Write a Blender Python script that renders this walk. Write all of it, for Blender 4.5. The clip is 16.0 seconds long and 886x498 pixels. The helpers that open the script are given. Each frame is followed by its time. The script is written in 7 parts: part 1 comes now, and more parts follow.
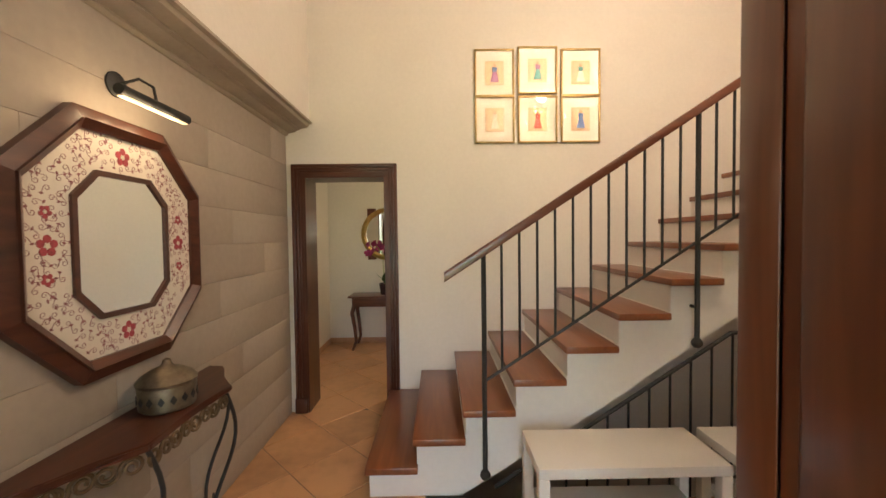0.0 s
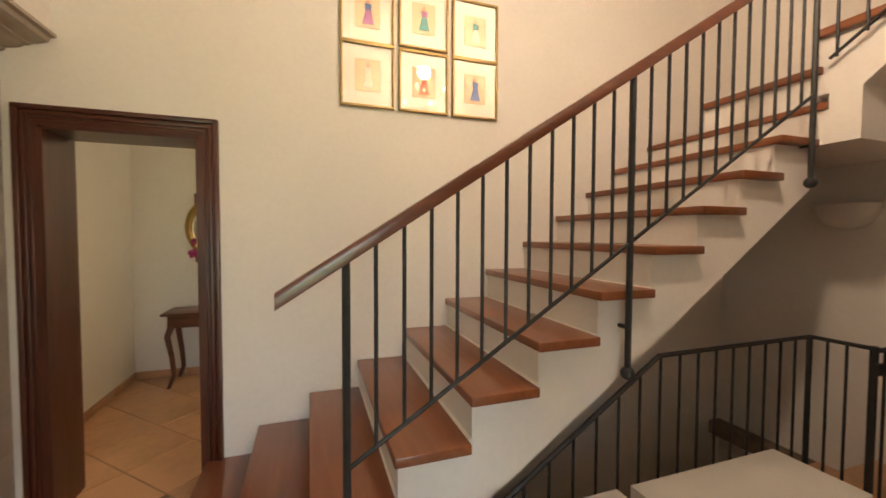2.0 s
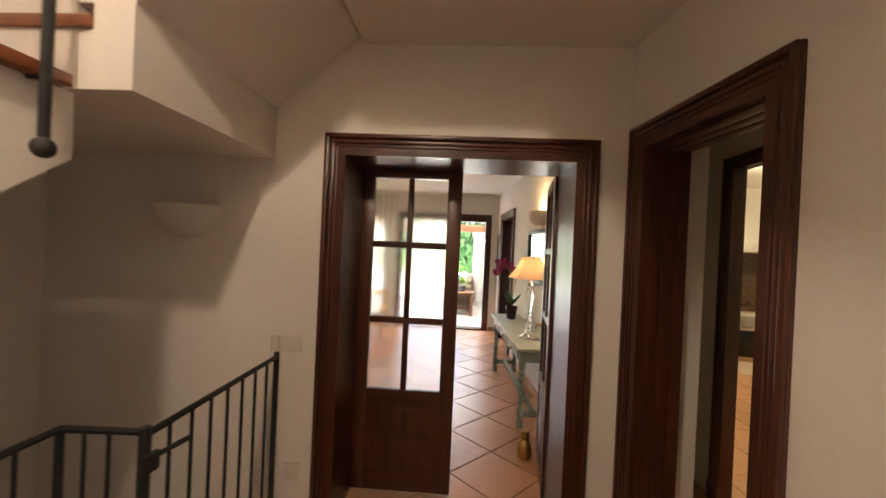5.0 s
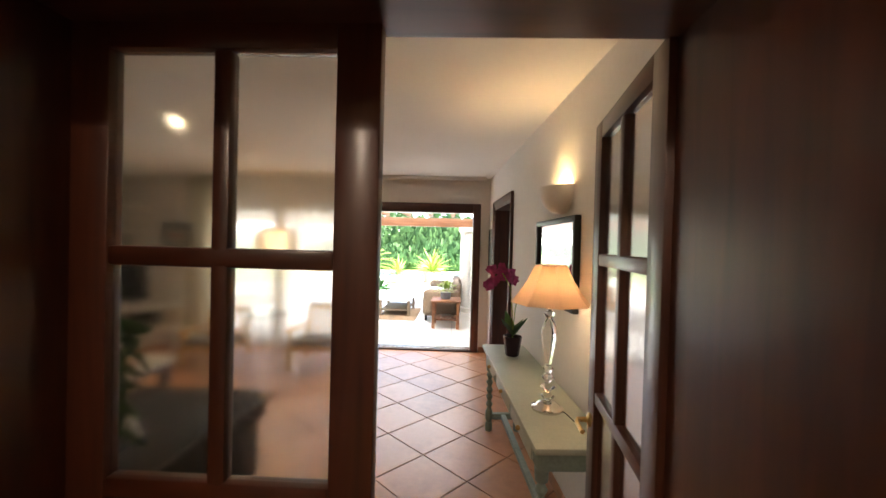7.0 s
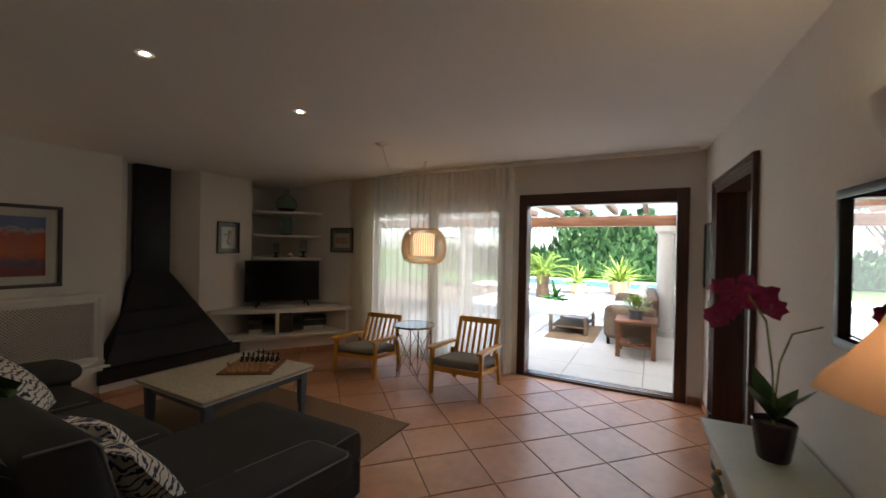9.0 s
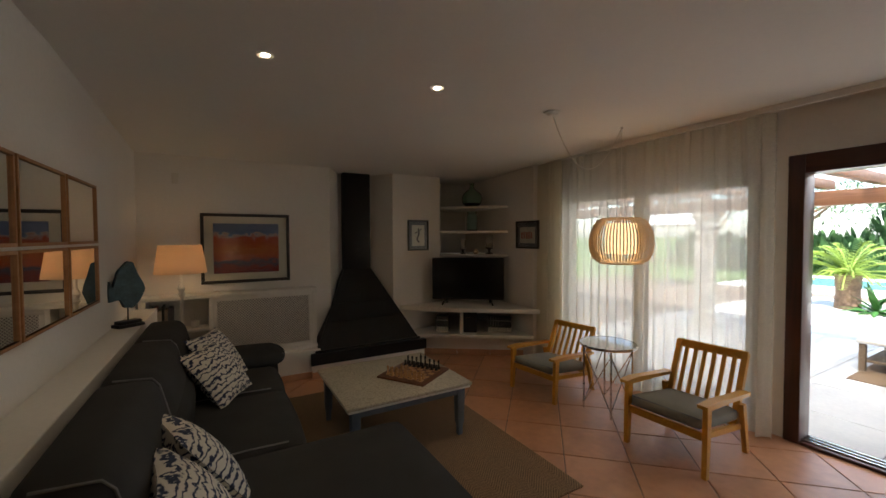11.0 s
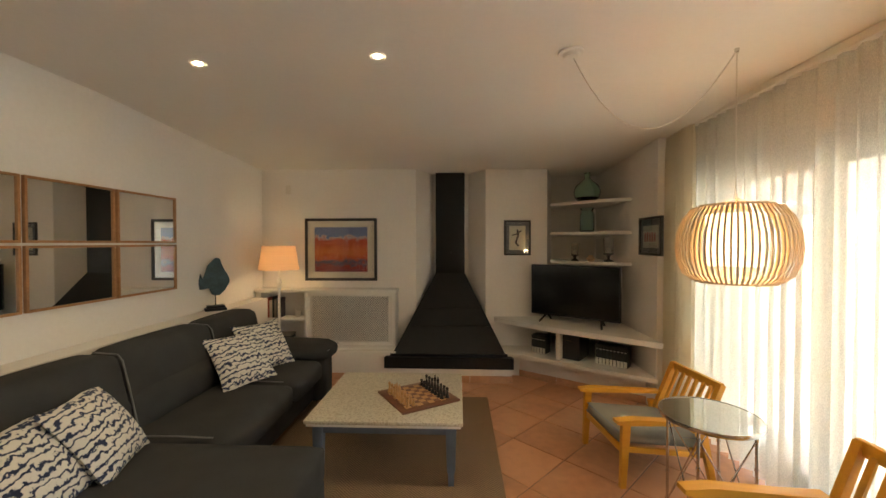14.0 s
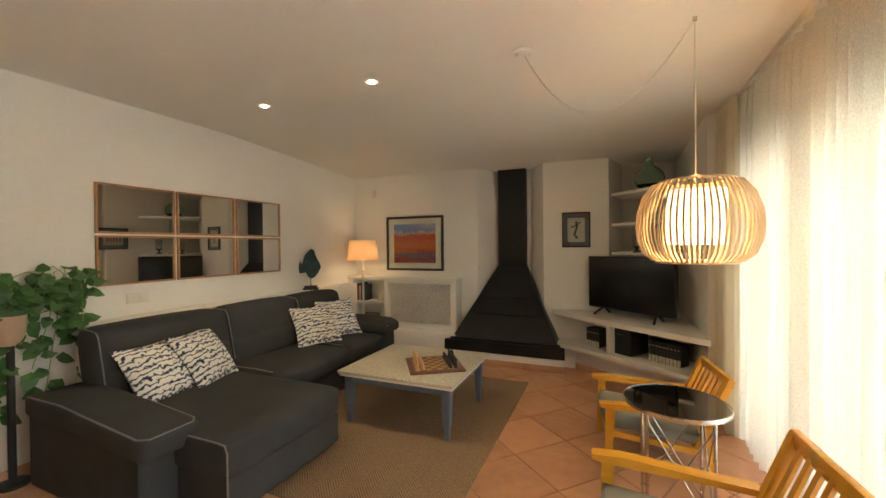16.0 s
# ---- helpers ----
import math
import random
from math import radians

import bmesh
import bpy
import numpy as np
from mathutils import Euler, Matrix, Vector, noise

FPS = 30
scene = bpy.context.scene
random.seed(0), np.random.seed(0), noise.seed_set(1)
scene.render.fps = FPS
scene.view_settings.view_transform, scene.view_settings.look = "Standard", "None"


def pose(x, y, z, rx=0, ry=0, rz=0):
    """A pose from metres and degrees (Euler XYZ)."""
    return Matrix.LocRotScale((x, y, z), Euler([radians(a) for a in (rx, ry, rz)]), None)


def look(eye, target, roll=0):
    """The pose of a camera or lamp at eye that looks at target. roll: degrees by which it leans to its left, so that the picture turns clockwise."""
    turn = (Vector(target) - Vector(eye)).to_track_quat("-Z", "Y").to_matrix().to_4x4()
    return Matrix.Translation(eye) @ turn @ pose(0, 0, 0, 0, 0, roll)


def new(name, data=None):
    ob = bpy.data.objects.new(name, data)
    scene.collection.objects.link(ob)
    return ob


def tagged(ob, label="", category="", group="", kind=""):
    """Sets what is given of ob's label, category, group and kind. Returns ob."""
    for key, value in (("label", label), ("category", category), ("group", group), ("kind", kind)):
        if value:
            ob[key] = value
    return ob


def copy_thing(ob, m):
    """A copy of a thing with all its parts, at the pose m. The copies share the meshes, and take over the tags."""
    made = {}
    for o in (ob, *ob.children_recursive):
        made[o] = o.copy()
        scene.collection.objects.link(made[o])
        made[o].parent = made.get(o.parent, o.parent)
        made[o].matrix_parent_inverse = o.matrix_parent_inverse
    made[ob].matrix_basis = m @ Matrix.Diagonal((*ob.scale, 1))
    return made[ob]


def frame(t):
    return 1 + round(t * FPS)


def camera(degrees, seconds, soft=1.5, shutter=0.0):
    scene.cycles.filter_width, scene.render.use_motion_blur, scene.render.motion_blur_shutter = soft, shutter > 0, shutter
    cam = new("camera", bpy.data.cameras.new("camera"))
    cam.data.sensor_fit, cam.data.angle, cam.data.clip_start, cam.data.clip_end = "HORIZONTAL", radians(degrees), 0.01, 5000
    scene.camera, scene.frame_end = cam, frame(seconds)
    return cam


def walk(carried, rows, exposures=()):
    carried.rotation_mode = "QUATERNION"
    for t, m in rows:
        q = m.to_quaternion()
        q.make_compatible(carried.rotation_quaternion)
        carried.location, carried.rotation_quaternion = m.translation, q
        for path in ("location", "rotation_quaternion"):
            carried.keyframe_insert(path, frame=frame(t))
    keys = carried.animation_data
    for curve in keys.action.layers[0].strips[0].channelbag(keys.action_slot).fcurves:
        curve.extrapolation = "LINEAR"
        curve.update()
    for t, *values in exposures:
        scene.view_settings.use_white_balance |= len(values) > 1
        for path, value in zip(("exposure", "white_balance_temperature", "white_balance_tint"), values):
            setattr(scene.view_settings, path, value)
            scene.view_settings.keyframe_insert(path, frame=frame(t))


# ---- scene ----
cam = camera(97.3, 16.0, shutter=0.2)

PATH = [
    (0, (0.441, 0.738, 1.499), (0.464, 2.737, 1.437), -0.7),
    (0.5, (0.476, 1.008, 1.503), (0.498, 3.007, 1.433), -0.8),
    (1, (0.517, 1.252, 1.504), (0.588, 3.249, 1.438), -0.7),
    (1.5, (0.537, 1.416, 1.502), (0.81, 3.396, 1.434), -0.4),
    (2, (0.576, 1.564, 1.489), (1.223, 3.455, 1.415), 0.2),
    (2.5, (0.633, 1.67, 1.511), (1.621, 3.408, 1.442), 0.9),
    (3, (0.792, 1.774, 1.521), (2.122, 3.267, 1.465), 1.3),
    (3.5, (1.03, 1.8, 1.537), (2.614, 3.019, 1.478), 2.0),
    (4, (1.353, 1.784, 1.535), (3.158, 2.645, 1.493), 2.1),
    (4.5, (1.675, 1.772, 1.545), (3.615, 2.259, 1.519), 2.5),
    (5, (2.071, 1.712, 1.543), (4.067, 1.83, 1.534), 2.6),
    (5.2, (2.229, 1.677, 1.607), (4.228, 1.716, 1.547), 2.7),
    (7.3, (3.932, 1.56, 1.574), (5.929, 1.654, 1.563), 1.0),
    (7.5, (4.059, 1.526, 1.545), (6.052, 1.692, 1.544), 1.1),
    (8, (4.349, 1.473, 1.566), (6.31, 1.867, 1.554), 1.2),
    (8.5, (4.571, 1.521, 1.532), (6.461, 2.175, 1.527), 1.2),
    (9, (4.829, 1.57, 1.54), (6.59, 2.519, 1.529), 1.1),
    (9.5, (5.081, 1.603, 1.547), (6.681, 2.802, 1.532), 1.0),
    (10, (5.309, 1.671, 1.551), (6.724, 3.084, 1.528), 0.8),
    (10.2, (5.368, 1.627, 1.61), (6.688, 3.129, 1.556), 0.5),
    (12.3, (6.458, 1.977, 1.54), (6.946, 3.917, 1.518), 0.4),
    (12.5, (6.577, 1.986, 1.554), (6.969, 3.947, 1.517), 0.3),
    (13, (6.808, 1.969, 1.557), (7.049, 3.954, 1.524), 0.3),
    (13.5, (7.068, 1.928, 1.555), (7.17, 3.925, 1.52), 0.1),
    (14, (7.374, 1.879, 1.552), (7.294, 3.877, 1.52), -0.1),
    (14.5, (7.65, 1.828, 1.527), (7.394, 3.811, 1.497), -0.2),
    (15, (7.957, 1.794, 1.468), (7.512, 3.744, 1.447), -0.5),
    (15.5, (8.197, 1.729, 1.451), (7.576, 3.631, 1.433), -0.6),
    (16, (8.405, 1.702, 1.439), (7.635, 3.547, 1.421), -0.6),
]
walk(cam, [(t, look(eye, target, roll)) for t, eye, target, roll in PATH],
     exposures=[(0, 3.1, 6500, 10), (3, 3.1, 6500, 10), (5, 3.3, 6300, 10), (6.3, 3.1, 6200, 10), (7.5, 2.75, 6100, 10), (8.5, 2.1, 5900, 10), (9, 1.9, 5800, 10), (10.2, 1.65, 5700, 10), (12.3, 2.7, 6500, 8), (13.5, 3.2, 6500, 6), (16, 3.55, 6400, 5)])

# ---- world and light ----
world = bpy.data.worlds.new("sky_world")
scene.world = world
world.use_nodes = True
wn = world.node_tree
sky = wn.nodes.new("ShaderNodeTexSky")
sky.sky_type = 'NISHITA'
sky.sun_disc = False
sky.sun_elevation = radians(60)
sky.sun_rotation = radians(240)
wn.links.new(sky.outputs[0], wn.nodes["Background"].inputs[0])
wn.nodes["Background"].inputs[1].default_value = 0.15


def sun_from(azimuth, elevation, strength):
    data = bpy.data.lights.new("sun", 'SUN')
    data.energy, data.angle, data.color = strength, radians(0.5), (1.0, 0.95, 0.86)
    ob = new("sun", data)
    d = Vector((math.cos(elevation) * math.sin(azimuth), math.cos(elevation) * math.cos(azimuth), math.sin(elevation)))
    ob.rotation_mode = 'QUATERNION'
    ob.rotation_quaternion = d.to_track_quat("Z", "Y")
    return ob


sun_from(radians(240), radians(60), 5.0)


def point_light(name, at, watts, color=(1.0, 0.72, 0.42), radius=0.04):
    data = bpy.data.lights.new(name, 'POINT')
    data.energy, data.color, data.shadow_soft_size = watts / 6.2, color, radius
    ob = new(name, data)
    ob.location = at
    return ob


def spot_light(name, at, watts, color=(1.0, 0.78, 0.5), angle=110):
    data = bpy.data.lights.new(name, 'SPOT')
    data.energy, data.color, data.shadow_soft_size = watts / 6.2, color, 0.03
    data.spot_size, data.spot_blend = radians(angle), 0.7
    ob = new(name, data)
    ob.location = at
    return ob


def fill_light(name, at, sx, sy, watts, color=(1, 0.97, 0.9), toward=(-1, 0, 0)):
    data = bpy.data.lights.new(name, 'AREA')
    data.shape, data.size, data.size_y, data.energy, data.color = 'RECTANGLE', sx, sy, watts, color
    ob = new(name, data)
    ob.matrix_world = look(at, Vector(at) + Vector(toward))
    return ob


# area lamps added in the openings to strengthen the daylight
fill_light("daylight_fill_door", (9.72, 2.13, 1.05), 1.5, 1.9, 1.2)
fill_light("daylight_fill_curtain", (9.75, 4.25, 1.1), 2.0, 1.9, 2.2)
fill_light("daylight_fill_entrance", (0.4, -0.45, 1.4), 1.2, 2.0, 0.8, (1, 0.95, 0.88), (0, 1, 0))


# ---- materials ----
def nodes_of(name):
    m = bpy.data.materials.new(name)
    m.use_nodes = True
    nt = m.node_tree
    return m, nt, nt.nodes["Principled BSDF"]


def lnk(nt, a, b):
    nt.links.new(a, b)


def mat(name, col, rough=0.6, vary=0.12, scale=3.0, bump=0.1, fine=60.0, metal=0.0, rnd=0.0, stretch=None, coat=0.0, spec=0.5, bumpd=0.004):
    """Colour varied at two scales with a fine relief."""
    m, nt, p = nodes_of(name)
    tc = nt.nodes.new("ShaderNodeTexCoord")
    mp = nt.nodes.new("ShaderNodeMapping")
    if stretch:
        mp.inputs["Scale"].default_value = stretch
    lnk(nt, tc.outputs["Object"], mp.inputs[0])
    n1 = nt.nodes.new("ShaderNodeTexNoise")
    n1.inputs["Scale"].default_value, n1.inputs["Detail"].default_value = scale, 6
    n2 = nt.nodes.new("ShaderNodeTexNoise")
    n2.inputs["Scale"].default_value, n2.inputs["Detail"].default_value = fine, 4
    for n in (n1, n2):
        lnk(nt, mp.outputs[0], n.inputs["Vector"])
    mx = nt.nodes.new("ShaderNodeMath")
    mx.operation = 'ADD'
    lnk(nt, n1.outputs[0], mx.inputs[0])
    m2 = nt.nodes.new("ShaderNodeMath")
    m2.operation, m2.inputs[1].default_value = 'MULTIPLY', 0.5
    lnk(nt, n2.outputs[0], m2.inputs[0])
    lnk(nt, m2.outputs[0], mx.inputs[1])
    fac = mx.outputs[0]
    if rnd:
        oi = nt.nodes.new("ShaderNodeObjectInfo")
        m3 = nt.nodes.new("ShaderNodeMath")
        m3.operation, m3.inputs[1].default_value = 'MULTIPLY_ADD', rnd
        lnk(nt, oi.outputs["Random"], m3.inputs[0])
        m3.inputs[1].default_value = rnd
        lnk(nt, fac, m3.inputs[2])
        fac = m3.outputs[0]
    cr = nt.nodes.new("ShaderNodeValToRGB")
    cr.color_ramp.elements[0].position, cr.color_ramp.elements[1].position = 0.45, 1.05 + rnd * 0.6
    cr.color_ramp.elements[0].color = (*[max(0, c * (1 - vary)) for c in col], 1)
    cr.color_ramp.elements[1].color = (*[min(1, c * (1 + vary)) for c in col], 1)
    lnk(nt, fac, cr.inputs[0])
    lnk(nt, cr.outputs[0], p.inputs["Base Color"])
    p.inputs["Roughness"].default_value = rough
    p.inputs["Metallic"].default_value = metal
    p.inputs["Specular IOR Level"].default_value = spec
    if coat:
        p.inputs["Coat Weight"].default_value = coat
        p.inputs["Coat Roughness"].default_value = 0.15
    if bump:
        b = nt.nodes.new("ShaderNodeBump")
        b.inputs["Strength"].default_value, b.inputs["Distance"].default_value = bump, bumpd
        lnk(nt, mx.outputs[0], b.inputs["Height"])
        lnk(nt, b.outputs[0], p.inputs["Normal"])
    return m


def wood(name, col, dark, rough=0.35, axis=0, coat=0.2, scale=1.0, rnd=0.0):
    m, nt, p = nodes_of(name)
    tc = nt.nodes.new("ShaderNodeTexCoord")
    mp = nt.nodes.new("ShaderNodeMapping")
    s = [14.0 * scale] * 3
    s[axis] = 1.1 * scale
    mp.inputs["Scale"].default_value = s
    lnk(nt, tc.outputs["Object"], mp.inputs[0])
    n1 = nt.nodes.new("ShaderNodeTexNoise")
    n1.inputs["Scale"].default_value, n1.inputs["Detail"].default_value, n1.inputs["Distortion"].default_value = 1.6, 7, 0.6
    lnk(nt, mp.outputs[0], n1.inputs["Vector"])
    fac = n1.outputs[0]
    if rnd:
        oi = nt.nodes.new("ShaderNodeObjectInfo")
        m3 = nt.nodes.new("ShaderNodeMath")
        m3.operation, m3.inputs[1].default_value = 'MULTIPLY_ADD', rnd
        lnk(nt, oi.outputs["Random"], m3.inputs[0])
        lnk(nt, fac, m3.inputs[2])
        fac = m3.outputs[0]
    cr = nt.nodes.new("ShaderNodeValToRGB")
    cr.color_ramp.elements[0].position, cr.color_ramp.elements[1].position = 0.3, 0.75 + rnd
    cr.color_ramp.elements[0].color, cr.color_ramp.elements[1].color = (*dark, 1), (*col, 1)
    lnk(nt, fac, cr.inputs[0])
    lnk(nt, cr.outputs[0], p.inputs["Base Color"])
    p.inputs["Roughness"].default_value = rough
    p.inputs["Coat Weight"].default_value = coat
    p.inputs["Coat Roughness"].default_value = 0.2
    b = nt.nodes.new("ShaderNodeBump")
    b.inputs["Strength"].default_value, b.inputs["Distance"].default_value = 0.15, 0.002
    lnk(nt, n1.outputs[0], b.inputs["Height"])
    lnk(nt, b.outputs[0], p.inputs["Normal"])
    return m


def glow(name, col, strength):
    m, nt, p = nodes_of(name)
    p.inputs["Base Color"].default_value = (*col, 1)
    p.inputs["Emission Color"].default_value = (*col, 1)
    p.inputs["Emission Strength"].default_value = strength
    return m


def glass_mat(name, col=(1, 1, 1), rough=0.0, ior=1.45):
    m, nt, p = nodes_of(name)
    p.inputs["Base Color"].default_value = (*col, 1)
    p.inputs["Roughness"].default_value = rough
    p.inputs["Transmission Weight"].default_value = 1.0
    p.inputs["IOR"].default_value = ior
    return m


def sheer(name, col, clear, trans=0.6, weave=True):
    """Thin cloth: part open weave, part translucent, part diffuse."""
    m, nt, p = nodes_of(name)
    out = nt.nodes["Material Output"]
    tr = nt.nodes.new("ShaderNodeBsdfTranslucent")
    tr.inputs[0].default_value = (*col, 1)
    di = nt.nodes.new("ShaderNodeBsdfDiffuse")
    di.inputs[0].default_value = (*col, 1)
    op = nt.nodes.new("ShaderNodeBsdfTransparent")
    a = nt.nodes.new("ShaderNodeMixShader")
    a.inputs[0].default_value = trans
    lnk(nt, di.outputs[0], a.inputs[1])
    lnk(nt, tr.outputs[0], a.inputs[2])
    b = nt.nodes.new("ShaderNodeMixShader")
    lnk(nt, a.outputs[0], b.inputs[1])
    lnk(nt, op.outputs[0], b.inputs[2])
    b.inputs[0].default_value = clear
    if weave:
        tc = nt.nodes.new("ShaderNodeTexCoord")
        mp = nt.nodes.new("ShaderNodeMapping")
        mp.inputs["Scale"].default_value = (240, 240, 70)
        n = nt.nodes.new("ShaderNodeTexNoise")
        n.inputs["Scale"].default_value, n.inputs["Detail"].default_value = 1.5, 4
        lnk(nt, tc.outputs["Object"], mp.inputs[0])
        lnk(nt, mp.outputs[0], n.inputs["Vector"])
        mr = nt.nodes.new("ShaderNodeMapRange")
        mr.inputs["From Min"].default_value, mr.inputs["From Max"].default_value = 0.3, 0.7
        mr.inputs["To Min"].default_value, mr.inputs["To Max"].default_value = max(0, clear - 0.12), clear + 0.12
        lnk(nt, n.outputs[0], mr.inputs[0])
        lnk(nt, mr.outputs[0], b.inputs[0])
    lnk(nt, b.outputs[0], out.inputs[0])
    return m


PLASTER = mat("plaster_white", (0.80, 0.765, 0.71), 0.85, 0.05, 1.2, 0.25, 35, spec=0.2, bumpd=0.003)
CEIL = mat("ceiling_paint", (0.80, 0.77, 0.72), 0.9, 0.03, 0.8, 0.1, 40, spec=0.2)
STONE = mat("sandstone", (0.42, 0.365, 0.305), 0.8, 0.09, 1.6, 0.3, 25, rnd=0.03, spec=0.25)
CORNICE = mat("cornice_stone", (0.42, 0.36, 0.29), 0.8, 0.1, 4, 0.3, 40)
TERRA = mat("terracotta", (0.47, 0.235, 0.12), 0.34, 0.25, 2.2, 0.35, 14, rnd=0.3, spec=0.5, bumpd=0.004)
HALLTILE = mat("terracotta_pale", (0.52, 0.29, 0.15), 0.36, 0.22, 2.2, 0.3, 14, rnd=0.3, bumpd=0.004)
GROUT = mat("grout", (0.20, 0.15, 0.11), 0.9, 0.2, 8, 0.2, 80)
MAHOG = wood("mahogany", (0.105, 0.029, 0.014), (0.045, 0.012, 0.006), 0.33, 2)
MAHOGX = wood("mahogany_across", (0.105, 0.029, 0.014), (0.045, 0.012, 0.006), 0.33, 0)
MAHOGY = wood("mahogany_along", (0.105, 0.029, 0.014), (0.045, 0.012, 0.006), 0.33, 1)
TREADW = wood("iroko_tread", (0.28, 0.095, 0.033), (0.16, 0.046, 0.017), 0.3, 1, 0.35, rnd=0.25)
RAILW = wood("handrail_wood", (0.15, 0.048, 0.022), (0.075, 0.022, 0.011), 0.28, 0, 0.4)
IRON = mat("wrought_iron", (0.035, 0.036, 0.036), 0.5, 0.25, 20, 0.15, 150, metal=0.4)
BLACK = mat("black_steel", (0.012, 0.012, 0.013), 0.45, 0.3, 3, 0.1, 60, metal=0.3)
WHITEP = mat("white_lacquer", (0.78, 0.75, 0.69), 0.45, 0.04, 3, 0.04, 80)
CREAMW = mat("cream_plastic", (0.72, 0.68, 0.6), 0.4, 0.03, 10, 0.0)
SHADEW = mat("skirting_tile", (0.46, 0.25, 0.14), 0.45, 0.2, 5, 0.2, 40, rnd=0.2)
GLASS = glass_mat("clear_glass")
MIRROR, _nt, _p = nodes_of("mirror_glass")
_p.inputs["Base Color"].default_value, _p.inputs["Metallic"].default_value, _p.inputs["Roughness"].default_value = (0.86, 0.87, 0.86, 1), 1.0, 0.01
CHROME, _nt, _p = nodes_of("chrome")
_p.inputs["Base Color"].default_value, _p.inputs["Metallic"].default_value, _p.inputs["Roughness"].default_value = (0.62, 0.6, 0.56, 1), 1.0, 0.18
TOPMIR, _nt, _p = nodes_of("smoked_mirror")
_p.inputs["Base Color"].default_value, _p.inputs["Metallic"].default_value, _p.inputs["Roughness"].default_value = (0.50, 0.50, 0.48, 1), 1.0, 0.03
BRASS = mat("brass", (0.55, 0.36, 0.13), 0.28, 0.1, 20, 0.0, metal=1.0)
WARM = glow("warm_bulb", (1.0, 0.66, 0.3), 8)


# ---- mesh helpers ----
def box(bm, x0, x1, y0, y1, z0, z1, bev=0.0, m=None):
    """An upright block, its edges rounded by bev."""
    vs = [bm.verts.new((x, y, z)) for x in (x0, x1) for y in (y0, y1) for z in (z0, z1)]
    fs = [bm.faces.new([vs[i] for i in f]) for f in ((0, 1, 3, 2), (4, 6, 7, 5), (0, 4, 5, 1), (2, 3, 7, 6), (0, 2, 6, 4), (1, 5, 7, 3))]
    if bev:
        r = bmesh.ops.bevel(bm, geom=list({e for f in fs for e in f.edges}), offset=bev, segments=2, affect='EDGES', profile=0.5)
        vs = list({v for f in r["faces"] for v in f.verts} | {v for v in vs if v.is_valid})
    if m is not None:
        bmesh.ops.transform(bm, matrix=m, verts=vs)
    return vs


def prism(bm, pts, axis, a, b):
    """A polygon drawn in the other two axes, from a to b along the axis."""
    def at(p, d):
        q = list(p)
        q.insert("xyz".index(axis), d)
        return bm.verts.new(q)
    lo, hi = [at(p, a) for p in pts], [at(p, b) for p in pts]
    n = len(pts)
    bm.faces.new(lo)
    bm.faces.new(hi[::-1])
    for i in range(n):
        bm.faces.new((lo[i], hi[i], hi[(i + 1) % n], lo[(i + 1) % n]))


def lathe(bm, prof, seg=20, at=(0, 0, 0), sx=1.0, sy=1.0):
    """A turned shape from (radius, height) pairs."""
    rings = [[bm.verts.new((at[0] + sx * r * math.cos(2 * math.pi * i / seg), at[1] + sy * r * math.sin(2 * math.pi * i / seg), at[2] + h)) for i in range(seg)] for r, h in prof]
    for a, b in zip(rings, rings[1:]):
        for i in range(seg):
            bm.faces.new((a[i], a[(i + 1) % seg], b[(i + 1) % seg], b[i]))
    if prof[0] == prof[-1]:
        return
    if prof[0][0] > 0.0005:
        bm.faces.new(rings[0][::-1])
    if prof[-1][0] > 0.0005:
        bm.faces.new(rings[-1])


def tube(bm, pts, r, seg=8, close=True, r2=None):
    """A round bar along points."""
    pts = [Vector(p) for p in pts]
    rings, up = [], None
    for i, p in enumerate(pts):
        d = (pts[min(i + 1, len(pts) - 1)] - pts[max(i - 1, 0)]).normalized()
        if up is None:
            up = d.orthogonal().normalized()
        up = (up - d * up.dot(d)).normalized()
        s = d.cross(up)
        rr = r if r2 is None else r + (r2 - r) * i / (len(pts) - 1)
        rings.append([bm.verts.new(p + rr * (math.cos(2 * math.pi * k / seg) * up + math.sin(2 * math.pi * k / seg) * s)) for k in range(seg)])
    for a, b in zip(rings, rings[1:]):
        for k in range(seg):
            bm.faces.new((a[k], a[(k + 1) % seg], b[(k + 1) % seg], b[k]))
    if close:
        bm.faces.new(rings[0][::-1])
        bm.faces.new(rings[-1])


def ball(bm, at, r, seg=12):
    lathe(bm, [(r * math.sin(math.pi * i / 8), -r * math.cos(math.pi * i / 8)) for i in range(9)], seg, at)


def mesh_of(name, bm, material, smooth=None):
    bmesh.ops.remove_doubles(bm, verts=bm.verts, dist=1e-5)
    bmesh.ops.recalc_face_normals(bm, faces=bm.faces)
    me = bpy.data.meshes.new(name)
    bm.to_mesh(me)
    bm.free()
    me.materials.append(material)
    if smooth:
        for p in me.polygons:
            p.use_smooth = True
        me.set_sharp_from_angle(angle=radians(smooth))
    return me


def part(name, bm, material, parent=None, label="", smooth=40):
    ob = new(name, mesh_of(name, bm, material, smooth))
    ob.parent = parent
    if label:
        tagged(ob, label)
    return ob


def thing(name, label, category, at=(0, 0, 0), rz=0.0, group="", kind=""):
    ob = new(name)
    ob.matrix_basis = pose(*at, 0, 0, rz)
    return tagged(ob, label, category, group, kind)


def solid(name, boxes, material, label="", category="", kind="structure", bev=0.0):
    """One mesh of the setting from blocks."""
    bm = bmesh.new()
    for b in boxes:
        box(bm, *b, bev)
    return tagged(part(name, bm, material, None, "", None), label, category, "", kind)


B = bmesh.new

